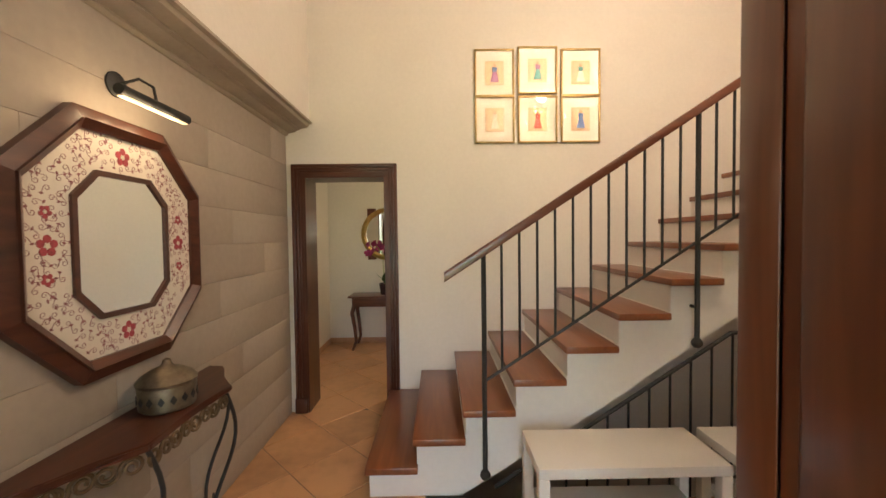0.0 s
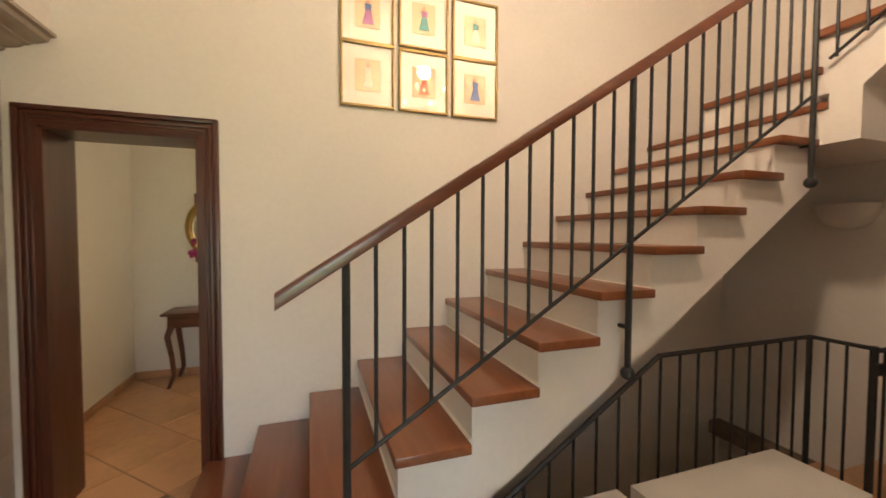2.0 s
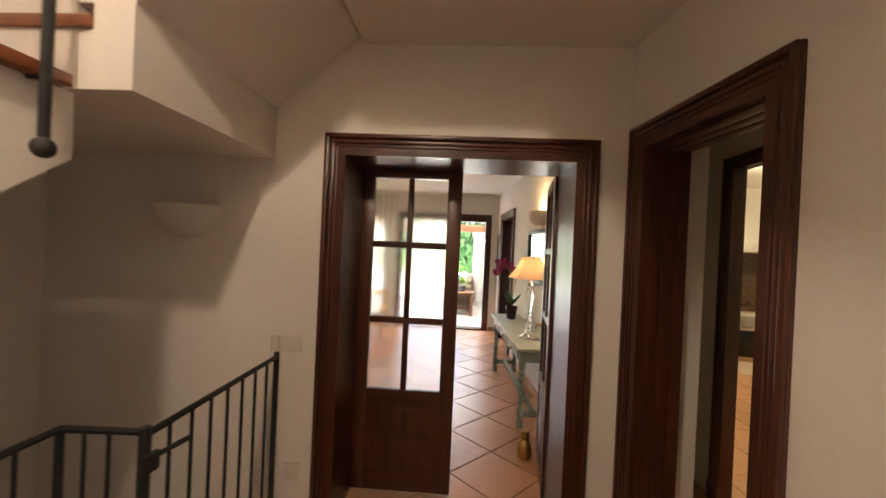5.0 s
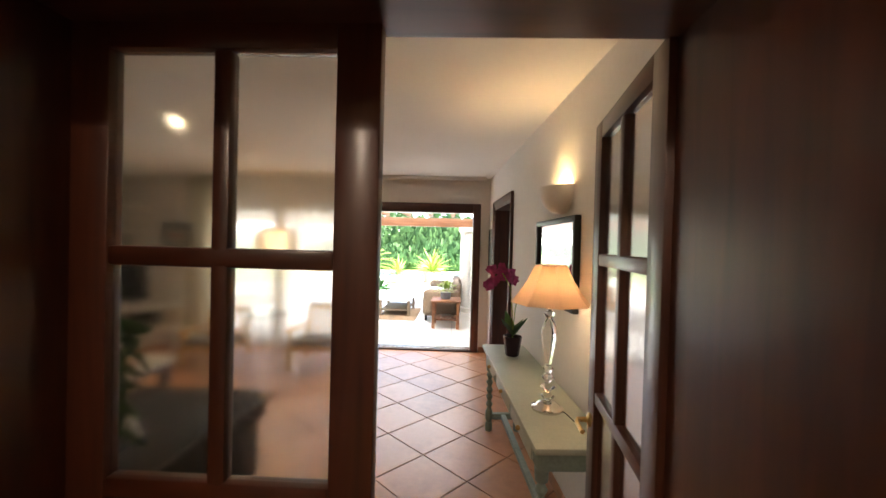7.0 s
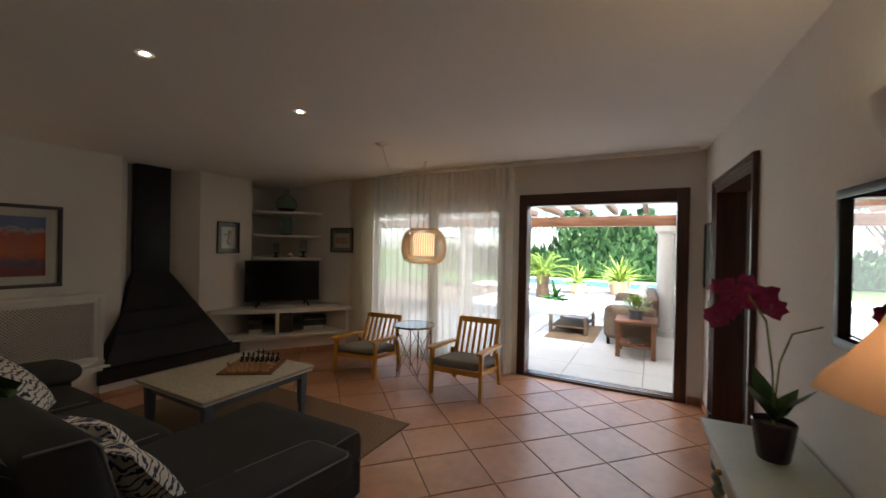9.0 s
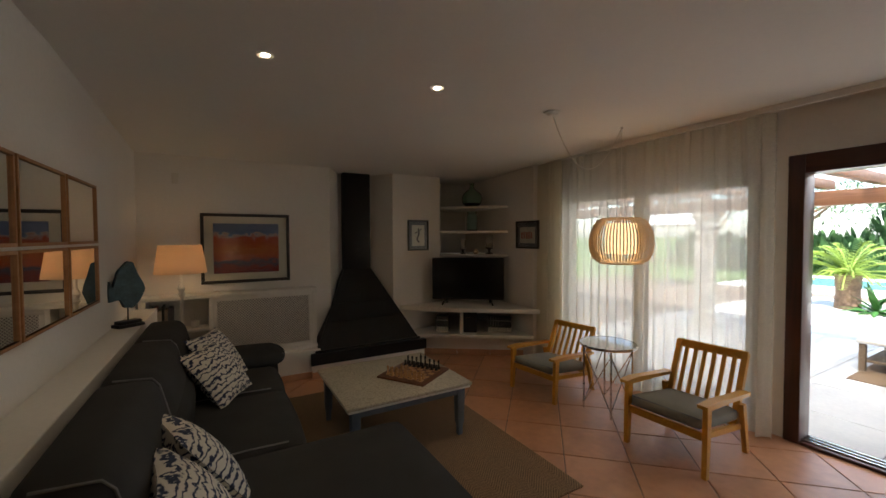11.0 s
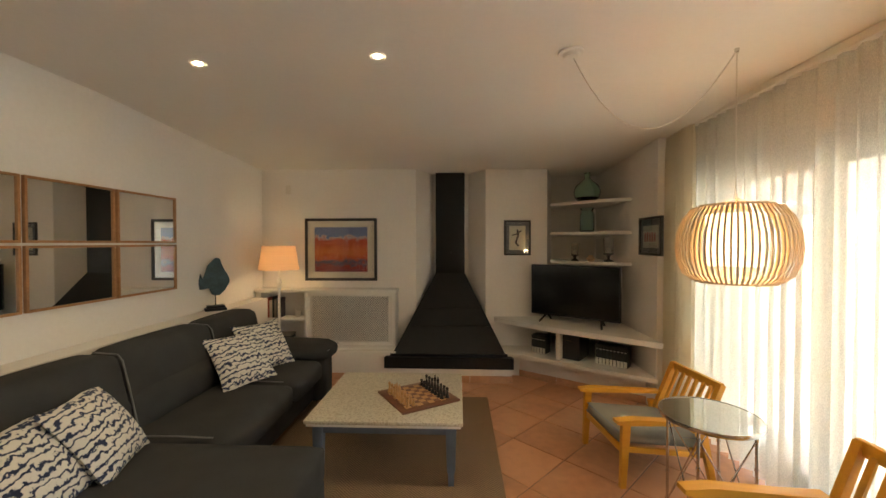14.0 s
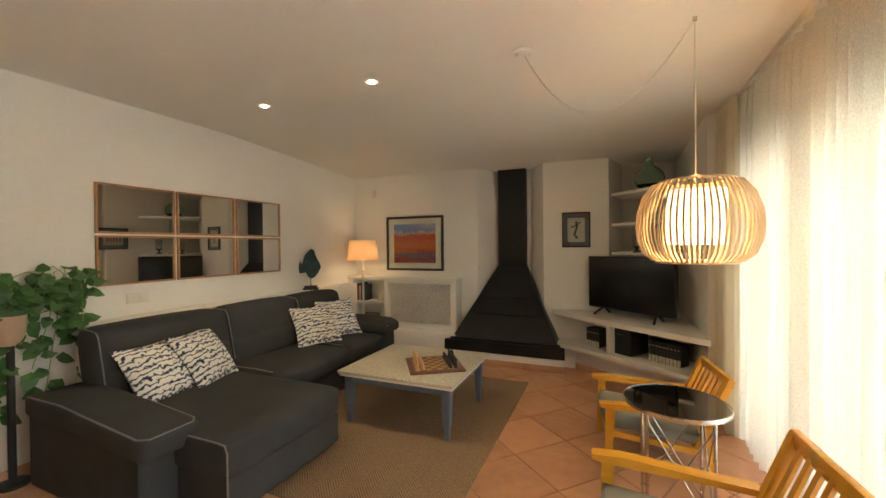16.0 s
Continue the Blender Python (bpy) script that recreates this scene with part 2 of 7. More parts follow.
# ---- large structure: hall ----
YW = 4.08          # stair wall
XD = 4.13          # wall with the glazed double door
DA, DB, DH = -0.70, 0.0, 2.03      # doorway in the stair wall
solid("wall_stair", [(-1.3, DA, YW, YW + 0.28, 0, 6), (DB, 4.5, YW, YW + 0.28, -2.6, 6), (DA, DB, YW, YW + 0.28, DH, 6)], PLASTER, "white plastered wall behind the staircase", "wall")
solid("wall_stone_core", [(-1.3, -0.862, -0.4, YW, 0, 2.40)], CORNICE, "backing of the pale sandstone clad wall", "wall")
solid("wall_upper", [(-1.3, -0.64, -0.4, YW, 2.484, 6)], PLASTER, "white plastered wall above the stone cornice", "wall")
bm = B()
prism(bm, [(-1.0, 2.37), (-0.83, 2.37), (-0.815, 2.38), (-0.815, 2.39), (-0.79, 2.393), (-0.76, 2.40), (-0.745, 2.413), (-0.72, 2.416), (-0.72, 2.425), (-0.68, 2.431), (-0.65, 2.442), (-0.64, 2.462), (-0.615, 2.465), (-0.615, 2.482), (-1.0, 2.482)], "y", -0.4, YW - 0.002)
tagged(part("trim_cornice", bm, CORNICE, None, "", 30), "moulded sandstone cornice along the stone wall", "cornice", "", "structure")
# wall with the double doors and the wall with the kitchen passage
LA, LB, LH = 1.145, 2.392, 2.03     # double door opening
solid("wall_double_door", [(XD, 4.53, LB, YW, -2.6, 3.2), (XD, 4.53, 0.5, LA, 0, 3.2), (XD, 4.53, LA, LB, LH, 3.2)], PLASTER, "white wall with the glazed double door", "wall")
KA, KB, KH = 3.315, 4.0, 2.08
PWM = pose(XD, 0.89, 0, 0, 0, 7.0) @ pose(-XD, -0.89, 0)
solid("wall_passage", [(1.2, KA, 0.67, 0.89, 0, 3.2), (KB, XD, 0.67, 0.89, 0, 3.2), (KA, KB, 0.67, 0.89, KH, 3.2)], PLASTER, "white wall with the opening to the kitchen passage", "wall").matrix_basis = PWM
solid("wall_entrance", [(-1.3, -0.25, 0.35, 0.5, 0, 6), (-0.25, 1.2, 0.35, 0.5, 2.4, 6), (1.2, 4.53, 0.35, 0.5, 3.2, 6)], PLASTER, "white wall round the entrance door", "wall")
# unseen walls and slab outside the entrance, added to cut the sky light
solid("wall_sky_screen", [(-0.6, -0.4, -2.6, 0.35, 0, 3), (1.25, 1.45, -2.6, 0.45, 0, 3)], PLASTER, "unseen white walls added before the entrance to block sky light", "wall")
solid("ceiling_sky_screen", [(-0.6, 1.45, -2.6, 0.34, 2.45, 2.6)], CEIL, "unseen white slab added before the entrance to block sky light", "ceiling")
# second block is unseen, added to keep chandelier light off the passage wall
solid("ceiling_hall", [(3.22, 4.5, 0.5, 2.30, 2.61, 2.85), (1.2, 3.22, 0.5, 1.7, 2.61, 2.85)], CEIL, "white ceiling beside the stair well, extended out of view to shade the wall", "ceiling")
solid("ceiling_upper", [(-1.3, 4.6, -0.4, YW + 0.3, 5.6, 5.8)], CEIL, "white ceiling high above the stairs", "ceiling")
solid("wall_upper_east", [(4.13, 4.3, 0.5, YW, 3.2, 5.6)], PLASTER, "white upper wall of the stair well", "wall")
# passage and kitchen
solid("wall_kitchen_door", [(4.635, 5.3, -0.02, 0.05, 0, 2.6), (2.6, 3.83, -0.02, 0.05, 0, 2.6), (3.83, 4.635, -0.02, 0.05, 2.13, 2.6)], PLASTER, "white wall with the kitchen doorway", "wall")
solid("wall_passage_end", [(5.15, 5.3, 0.05, 0.6, 0, 2.6), (2.5, 2.6, 0.05, 0.55, 0, 2.6)], PLASTER, "white end walls of the passage", "wall")
solid("ceiling_kitchen", [(2.5, 8.35, -3.2, 0.6, 2.6, 2.7)], CEIL, "white kitchen ceiling", "ceiling")
solid("wall_kitchen", [(8.2, 8.35, -3.05, -0.75, 0, 2.6), (7.95, 8.35, -0.75, -0.61, 0, 2.6), (7.5, 7.65, -0.61, -0.1, 0, 2.6), (7.65, 7.95, -0.75, -0.61, 0, 2.6), (2.5, 8.35, -3.2, -3.05, 0, 2.6), (2.5, 2.6, -3.05, -0.1, 0, 2.6), (5.3, 7.65, -0.1, 0.05, 0, 2.6)], PLASTER, "white kitchen walls", "wall")
# room behind the small doorway
solid("wall_back_room", [(-1.6, 2.2, 6.3, 6.45, 0, 2.7), (2.1, 2.2, YW + .28, 6.3, 0, 2.7), (-1.6, -1.12, YW + 0.28, 6.3, 0, 2.7)], PLASTER, "cream walls of the room behind the doorway", "wall")
solid("ceiling_back_room", [(-1.6, 2.2, YW + 0.28, 6.45, 2.6, 2.7)], CEIL, "white ceiling of the room behind the doorway", "ceiling")
# floor slabs; the stair well to the basement stays open
SLAB = [(-1.4, 4.53, -3.2, 2.69, -0.15, -0.006), (-1.4, 0.25, 2.69, YW, -0.15, -0.006), (0.25, 3.2, 2.69, 2.90, -0.15, -0.006),
        (-1.6, 2.2, YW + 0.1, 6.45, -0.15, -0.006), (DA, DB, YW - 0.02, YW + 0.1, -0.15, -0.006), (4.53, 9.6, 0.6, 7.2, -0.15, -0.006), (4.53, 8.35, -3.2, 0.6, -0.15, -0.006), (8.35, 9.6, -0.6, 0.6, -0.15, -0.006), (4.0, 4.53, 2.69, YW, -0.3, -0.19)]
solid("floor", SLAB, GROUT, "grout bed under the terracotta floor tiles", "floor")
solid("wall_basement", [(0.2, 4.0, 2.70, 2.90, -2.6, -0.15), (0.1, 0.25, 2.69, YW, -2.6, -0.15), (-0.2, 4.6, 2.6, 4.2, -2.8, -2.6)], PLASTER, "white walls of the basement stair well", "wall")


def casing(name, along, a, b, h, face, out, deep, label, w=0.095, lining=True, group="door casings"):
    """Moulded door casing with its jamb lining. along: axis of the wall; face: its plane; out: the side that shows; deep: wall depth."""
    th = thing(name, label, "door frame", kind="structure")

    def put(bm, u0, u1, v0, v1, z0, z1, bev=0.0):
        v0, v1 = sorted((v0, v1))
        if along == "x":
            box(bm, u0, u1, v0, v1, z0, z1, bev)
        else:
            box(bm, v0, v1, u0, u1, z0, z1, bev)
    vert, hor = MAHOG, (MAHOGX if along == "x" else MAHOGY)
    for u0, u1, nm in ((a - w, a, "jamb_casing"), (b, b + w, "jamb_casing")):
        bm = B()
        put(bm, u0, u1, face + out * 0.001, face + out * 0.016, 0, h)
        s = 1 if u0 < a else -1
        e = u0 if s == 1 else u1
        put(bm, *sorted((e, e + s * 0.026)), face + out * 0.014, face + out * 0.034, 0, h + w, 0.006)
        put(bm, *sorted((e + s * 0.032, e + s * 0.052)), face + out * 0.014, face + out * 0.027, 0, h + w * 0.6, 0.005)
        put(bm, *sorted((e + s * 0.058, e + s * 0.072)), face + out * 0.014, face + out * 0.023, 0, h + w * 0.35, 0.004)
        put(bm, *sorted((e - s * 0.006, e + s * 0.1)), face + out * 0.001, face + out * 0.04, 0, 0.13, 0.008)
        part(nm, bm, vert, th)
    bm = B()
    put(bm, a - w, b + w, face + out * 0.001, face + out * 0.016, h, h + w)
    put(bm, a - w, b + w, face + out * 0.014, face + out * 0.034, h + w - 0.026, h + w, 0.006)
    put(bm, a - w * 0.6, b + w * 0.6, face + out * 0.014, face + out * 0.027, h + w - 0.052, h + w - 0.032, 0.005)
    put(bm, a - w * 0.35, b + w * 0.35, face + out * 0.014, face + out * 0.023, h + 0.023, h + 0.037, 0.004)
    part("head_casing", bm, hor, th)
    if lining:
        for u0, u1 in ((a, a + 0.018), (b - 0.018, b)):
            bm = B()
            put(bm, u0, u1, face + out * 0.014, face - out * deep, 0, h)
            part("jamb_lining", bm, vert, th)
        bm = B()
        put(bm, a, b, face + out * 0.014, face - out * deep, h - 0.018, h)
        part("head_lining", bm, hor, th)
    return th


casing("door_frame_1", "x", DA, DB, DH, YW, -1, 0.28, "dark mahogany door casing in the stair wall")
casing("door_frame_2", "y", LA, LB, LH, XD, -1, 0.40, "dark mahogany casing round the glazed double door")
pk = casing("door_frame_3", "x", KA, KB, KH, 0.89, 1, 0.22, "wide mahogany casing of the kitchen passage")
for i in range(3):
    bm = B()
    box(bm, KA + 0.02, KB - 0.02, 0.68 + i * 0.066, 0.738 + i * 0.066, KH - 0.03, KH - 0.018, 0.004)
    part("soffit_board", bm, MAHOGX, pk)
    bm = B()
    box(bm, KB - 0.03, KB - 0.018, 0.68 + i * 0.066, 0.738 + i * 0.066, 0, KH - 0.03, 0.004)
    part("side_board", bm, MAHOG, pk)
pk.matrix_basis = PWM
casing("door_frame_4", "x", 3.83, 4.635, 2.13, 0.05, 1, 0.07, "dark mahogany casing of the kitchen door", 0.06)


# ---- staircase ----
RUN, RISE = 0.30, 0.193
YN = 2.955          # near face of the string


STEP_TOP = (0.19, 0.352, 0.512, 0.685, 0.868, 1.052, 1.246, 1.44, 1.63, 1.815, 2.01)
STEP_NOSE = (0.005, 0.28, 0.567, 0.857, 1.155, 1.452, 1.752, 2.05, 2.33, 2.6, 2.875)


def tread_z(k):
    """Top of step k; the hand-built lower flight is a little uneven."""
    return STEP_TOP[k - 1] if 1 <= k <= 11 else 1.44 + RISE * (k - 8)


stair = thing("staircase", "white masonry staircase with reddish brown wooden treads", "staircase", kind="structure")
bm = B()
top = []
for k in range(1, 12):
    x = STEP_NOSE[k - 1]
    top += [(x + 0.02, tread_z(k - 1) if k > 1 else 0.0), (x + 0.02, tread_z(k) - 0.04)]
top += [(3.22, tread_z(11) - 0.04), (3.22, 1.765), (2.21, 1.055), (1.37, 0.495), (0.56, 0.0)]
prism(bm, top, "y", YN, YW - 0.003)
part("string", bm, PLASTER, stair, "white plastered stair body", None)
for k in range(1, 12):
    x = STEP_NOSE[k - 1]
    bm = B()
    box(bm, x, x + 0.302, YN - 0.045, YW - 0.004, tread_z(k) - 0.04, tread_z(k), 0.006)
    part("tread", bm, TREADW, stair)
# winding steps in the corner and the upper flight towards the hall
bm = B()
box(bm, 3.219, XD - 0.003, 2.9, YW - 0.003, 1.985, tread_z(12) - 0.04)
box(bm, 3.219, XD - 0.003, 2.765, 2.9, 1.985, 2.27)
box(bm, 3.215, XD - 0.003, 2.95, 3.6, 1.99, tread_z(13) - 0.04)
up = [(2.765, 2.255), (2.0, 2.93), (0.9, 3.70), (0.9, tread_z(20) - 0.04)]
for k in range(20, 13, -1):
    y = 2.95 - 0.27 * (k - 14)
    up += [(y - 0.27, tread_z(k) - 0.04), (y, tread_z(k) - 0.04), (y, tread_z(k - 1) - 0.04)]
prism(bm, up + [(2.95, 2.255)], "x", 3.22, XD - 0.003)
part("upper_flight", bm, PLASTER, stair, "white plastered upper flight with a sloping soffit", None)
for k, (x0, x1, y0, y1) in {12: (3.2, XD - .004, 2.9, YW - .004), 13: (3.18, XD - .004, 2.93, 3.6)}.items():
    bm = B()
    box(bm, x0, x1, y0, y1, tread_z(k) - 0.04, tread_z(k), 0.006)
    part("tread", bm, TREADW, stair)
for k in range(14, 21):
    y = 2.95 - 0.27 * (k - 14)
    bm = B()
    box(bm, 3.18, XD - 0.004, y - 0.29, y + 0.015, tread_z(k) - 0.04, tread_z(k), 0.006)
    part("tread", bm, TREADW, stair)
# basement steps
bsm = thing("basement_stairs", "terracotta steps going down below the staircase", "staircase", kind="structure")
for k in range(4):
    bm = B()
    box(bm, 3.24, XD - 0.004, 2.72 + 0.3 * k, 3.04 + 0.3 * k, -1.4, -0.18 * k, 0.005)
    part("step", bm, HALLTILE, bsm)
for k in range(8):
    bm = B()
    box(bm, 3.24 - 0.29 * (k + 1), 3.24 - 0.29 * k + 0.02, 2.91, YW - 0.004, -0.18 * (k + 7) - 0.4, -0.18 * (k + 6), 0.005)
    part("step", bm, HALLTILE, bsm)

# main stair railing
SL = RISE / RUN
YR = 2.90
rail = thing("stair_railing", "wrought iron stair railing with a wooden handrail", "railing", kind="structure")


def rail_z(x):
    return 1.42 + SL * (x - 0.69)


bm = B()
prism(bm, [(YR - 0.028, -0.03), (YR - 0.032, 0.0), (YR - 0.024, 0.024), (YR + 0.024, 0.024), (YR + 0.032, 0.0), (YR + 0.028, -0.03)], "x", 0, 1)
for v in bm.verts:
    x = 0.47 + v.co.x * (3.1 - 0.47)
    v.co.x, v.co.z = x, v.co.z + rail_z(x)
part("handrail", bm, RAILW, rail, "reddish brown wooden handrail")
bm = B()
tube(bm, [(0.69, YR, rail_z(0.69) - 0.735), (3.09, YR, rail_z(3.09) - 0.735)], 0.009)
part("lower_bar", bm, IRON, rail)
for i in range(0, 25):
    x = 0.69 + i * 0.10
    post = i in (0, 12, 24)
    bm = B()
    zb = rail_z(x) - 0.735
    if post:
        zb = {0: 0.15, 12: 0.885, 24: 1.77}[i]
        tube(bm, [(x, YR, zb), (x, YR, rail_z(x) - 0.02)], 0.014)
        ball(bm, (x, YR, zb), 0.03)
        tube(bm, [(x, YR, zb + 0.2), (x, YN + 0.02, zb + 0.2)], 0.01)
        part("post", bm, IRON, rail)
    else:
        tube(bm, [(x, YR, zb), (x, YR, rail_z(x) - 0.02)], 0.0075)
        part("baluster", bm, IRON, rail)
# upper flight railing
rail2 = thing("upper_railing", "wrought iron railing of the upper flight", "railing", kind="structure")
XR, SU = 3.17, 0.18 / 0.27
for i in range(0, 11):
    y = 2.85 - i * 0.115
    zb = 2.42 + SU * (2.85 - y)
    bm = B()
    if i in (3, 9):
        tube(bm, [(XR, y, zb - 0.09), (XR, y, zb + 0.75)], 0.014)
        ball(bm, (XR, y, zb - 0.09), 0.03)
        part("post", bm, IRON, rail2)
    else:
        tube(bm, [(XR, y, zb), (XR, y, zb + 0.75)], 0.0075)
        part("baluster", bm, IRON, rail2)
bm = B()
tube(bm, [(XR, 2.88, 2.42), (XR, 1.7, 2.42 + SU * 1.18)], 0.009)
part("lower_bar", bm, IRON, rail2)
bm = B()
tube(bm, [(XR, 2.88, 3.2), (XR, 1.7, 3.2 + SU * 1.18)], 0.026)
part("handrail", bm, RAILW, rail2)

# railing round the basement stairs, with its gate
rail3 = thing("basement_railing", "black iron railing round the basement stairs", "railing", kind="structure")
YB = 2.935


def flat_bar(bm, a, b, r=0.012):
    tube(bm, [a, b], r, 6)


bm = B()
flat_bar(bm, (0.75, YB, 0.93 - SL * 1.36), (2.11, YB, 0.93))
flat_bar(bm, (2.11, YB, 0.93), (3.2, YB, 0.93))
flat_bar(bm, (3.2, YB, 0.93), (3.22, 2.69, 0.93))
part("top_rail", bm, IRON, rail3)
bm = B()
flat_bar(bm, (0.75, YB, 0.09 - SL * 1.36), (2.11, YB, 0.09), 0.009)
flat_bar(bm, (2.11, YB, 0.09), (3.2, YB, 0.09), 0.009)
flat_bar(bm, (3.2, YB, 0.09), (3.22, 2.69, 0.09), 0.009)
part("bottom_rail", bm, IRON, rail3)
for i in range(0, 20):
    x = 0.92 + i * 0.12
    zt = 0.93 - max(0.0, 2.11 - x) * SL
    bm = B()
    tube(bm, [(x, YB, zt - 0.84), (x, YB, zt)], 0.014 if i in (0, 19) else 0.007, 6)
    part("post" if i in (0, 19) else "baluster", bm, IRON, rail3)
for i in range(1, 3):
    bm = B()
    tube(bm, [(3.2, YB - i * 0.08, 0.09), (3.2, YB - i * 0.08, 0.93)], 0.007, 6)
    part("baluster", bm, IRON, rail3)
gate = thing("stair_gate", "closed black iron gate at the basement stairs", "gate", kind="structure")
bm = B()
for z in (0.08, 0.915):
    flat_bar(bm, (3.23, 2.685, z), (4.11, 2.70, z))
tube(bm, [(3.23, 2.685, 0.0), (3.23, 2.685, 0.94)], 0.018, 8)
tube(bm, [(4.105, 2.70, 0.03), (4.105, 2.70, 0.94)], 0.014, 8)
part("gate_frame", bm, IRON, gate)
for i in range(7):
    bm = B()
    x = 3.34 + i * 0.108
    tube(bm, [(x, 2.69, 0.08), (x, 2.69, 0.915)], 0.007, 6)
    part("bar", bm, IRON, gate)
bm = B()
box(bm, 3.2, 3.26, 2.655, 2.675, 0.80, 0.86, 0.004)
tube(bm, [(3.25, 2.66, 0.845), (3.34, 2.62, 0.86)], 0.009)
part("latch", bm, IRON, gate)

# ---- large structure: living room ----
CZ = 2.56
XW = 9.5
RA = 3.7           # the long right wall stands a little askew
RWM = pose(4.53, 0.795, 0, 0, 0, RA)


def on_wall(s, d, z=0.0):
    return RWM @ Vector((s, d, z))


solid("wall_west", [(4.53, 4.97, 2.75, 7.2, 0, 2.7)], PLASTER, "white living room wall behind the sofa", "wall")
K2A, K2B, K2H = 3.40, 4.42, 2.07
bm = B()
for b in ((0.0, K2A, -0.2, 0, 0, 2.7), (K2B, 5.1, -0.2, 0, 0, 2.7), (K2A, K2B, -0.2, 0, K2H, 2.7)):
    box(bm, *b, 0, RWM)
tagged(part("wall_south", bm, PLASTER, None, "", None), "white long living room wall", "wall", "", "structure")
solid("wall_behind_door", [(7.66, 9.5, -0.6, -0.4, 0, 2.7), (9.5, 9.65, -0.6, 0.795, 0, 2.7), (7.5, 7.65, 0.051, 0.75, 0, 2.7)], PLASTER, "white wall beyond the side doorway", "wall")
solid("ceiling_side_room", [(7.5, 9.65, -0.6, 0.79, 2.71, 2.75)], CEIL, "white ceiling beyond the side doorway", "ceiling")
solid("wall_east", [(XW, XW + 0.25, 0.8, 1.25, 0, 2.7), (XW, XW + 0.25, 3.02, 3.2, 0, 2.7), (XW, XW + 0.25, 1.25, 3.02, 2.19, 2.7), (XW, XW + 0.25, 3.2, 5.35, 2.21, 2.7), (XW, XW + 0.25, 5.35, 7.2, 0, 2.7)], PLASTER, "white wall with the terrace door and window", "wall")
solid("wall_pier", [(9.18, XW, 5.5, 7.2, 0, 2.7)], PLASTER, "white wall pier beside the corner shelves", "wall")
bm = B()
prism(bm, [(4.97, 6.57), (6.86, 6.57), (7.05, 6.90), (7.50, 6.90), (7.70, 6.60), (8.44, 6.63), (8.60, 7.1), (9.2, 7.1), (9.2, 7.3), (4.97, 7.3)], "z", 0, 2.7)
tagged(part("wall_north", bm, PLASTER, None, "", None), "white fireplace wall with a recess for the flue", "wall", "", "structure")
bm = B()
prism(bm, [(0.7, CZ), (4.4, CZ), (6.5, 2.44), (7.3, 2.42), (7.3, 2.75), (0.7, 2.75)], "x", 4.5, 9.7)
tagged(part("ceiling_living", bm, CEIL, None, "", None), "white living room ceiling", "ceiling", "", "structure")
solid("trim_curtain_rail", [(9.3, 9.33, 1.2, 5.45, CZ - 0.045, CZ - 0.002)], WHITEP, "thin white curtain track on the ceiling", "trim")
k2 = casing("door_frame_5", "x", K2A, K2B, K2H, 0.0, 1, 0.2, "dark mahogany casing of the side doorway")
k2.matrix_basis = RWM
# terrace sliding door
sdf = thing("sliding_door", "dark wooden frame of the open terrace sliding door", "sliding door", kind="structure")
for b, mt, nm in (((XW - 0.03, XW + 0.16, 2.92, 3.02, 0, 2.19), MAHOG, "frame_jamb"), ((XW - 0.03, XW + 0.16, 1.25, 1.36, 0, 2.19), MAHOG, "frame_jamb"), ((XW - 0.03, XW + 0.16, 1.36, 2.92, 2.05, 2.19), MAHOGY, "frame_head"), ((XW - 0.03, XW + 0.16, 1.36, 2.92, 0, 0.025), MAHOGY, "threshold")):
    bm = B()
    box(bm, *b, 0.006)
    part(nm, bm, mt, sdf)
for i in range(3):
    bm = B()
    box(bm, XW + 0.01 + i * 0.05, XW + 0.03 + i * 0.05, 1.36, 2.92, 0.025, 0.038, 0.002)
    part("track", bm, CHROME, sdf, "aluminium floor track")
# window behind the curtain
wf = thing("window_1", "dark framed wide window behind the sheer curtain", "window", kind="structure")
for b in ((XW + 0.02, XW + 0.1, 3.2, 3.3, 0, 2.21), (XW + 0.02, XW + 0.1, 5.25, 5.35, 0, 2.21), (XW + 0.02, XW + 0.1, 4.2, 4.34, 0, 2.21), (XW + 0.02, XW + 0.1, 3.3, 5.25, 2.0, 2.21), (XW + 0.02, XW + 0.1, 3.3, 5.25, 0, 0.1)):
    bm = B()
    box(bm, *b, 0.005)
    part("window_frame", bm, MAHOG, wf)
for y0, y1 in ((3.3, 4.2), (4.34, 5.25)):
    bm = B()
    box(bm, XW + 0.055, XW + 0.061, y0, y1, 0.1, 2.0)
    g = part("pane", bm, GLASS, wf)
    g.visible_shadow = False

# ---- materials of things ----
SOFA = mat("sofa_cloth", (0.050, 0.049, 0.048), 0.9, 0.12, 5, 0.25, 220, spec=0.15, bumpd=0.002)
PIPING = mat("sofa_piping", (0.17, 0.167, 0.163), 0.8, 0.1, 30, 0.0)
YELLOW = wood("yellow_wood", (0.70, 0.35, 0.028), (0.62, 0.29, 0.02), 0.38, 0, 0.2)
SEATC = mat("seat_cloth", (0.24, 0.235, 0.20), 0.9, 0.1, 5, 0.3, 260, spec=0.1)
BLUEG = mat("blue_grey_paint", (0.12, 0.145, 0.19), 0.55, 0.15, 8, 0.1, 60)
SAGE = mat("pale_green_paint", (0.50, 0.53, 0.43), 0.5, 0.12, 4, 0.1, 60)
SAGED = mat("worn_green_paint", (0.27, 0.34, 0.29), 0.55, 0.25, 6, 0.15, 60)
TVB = mat("tv_black", (0.008, 0.008, 0.009), 0.14, 0.1, 5, 0.0)
PLASTB = mat("black_plastic", (0.015, 0.015, 0.016), 0.4, 0.2, 10, 0.05)
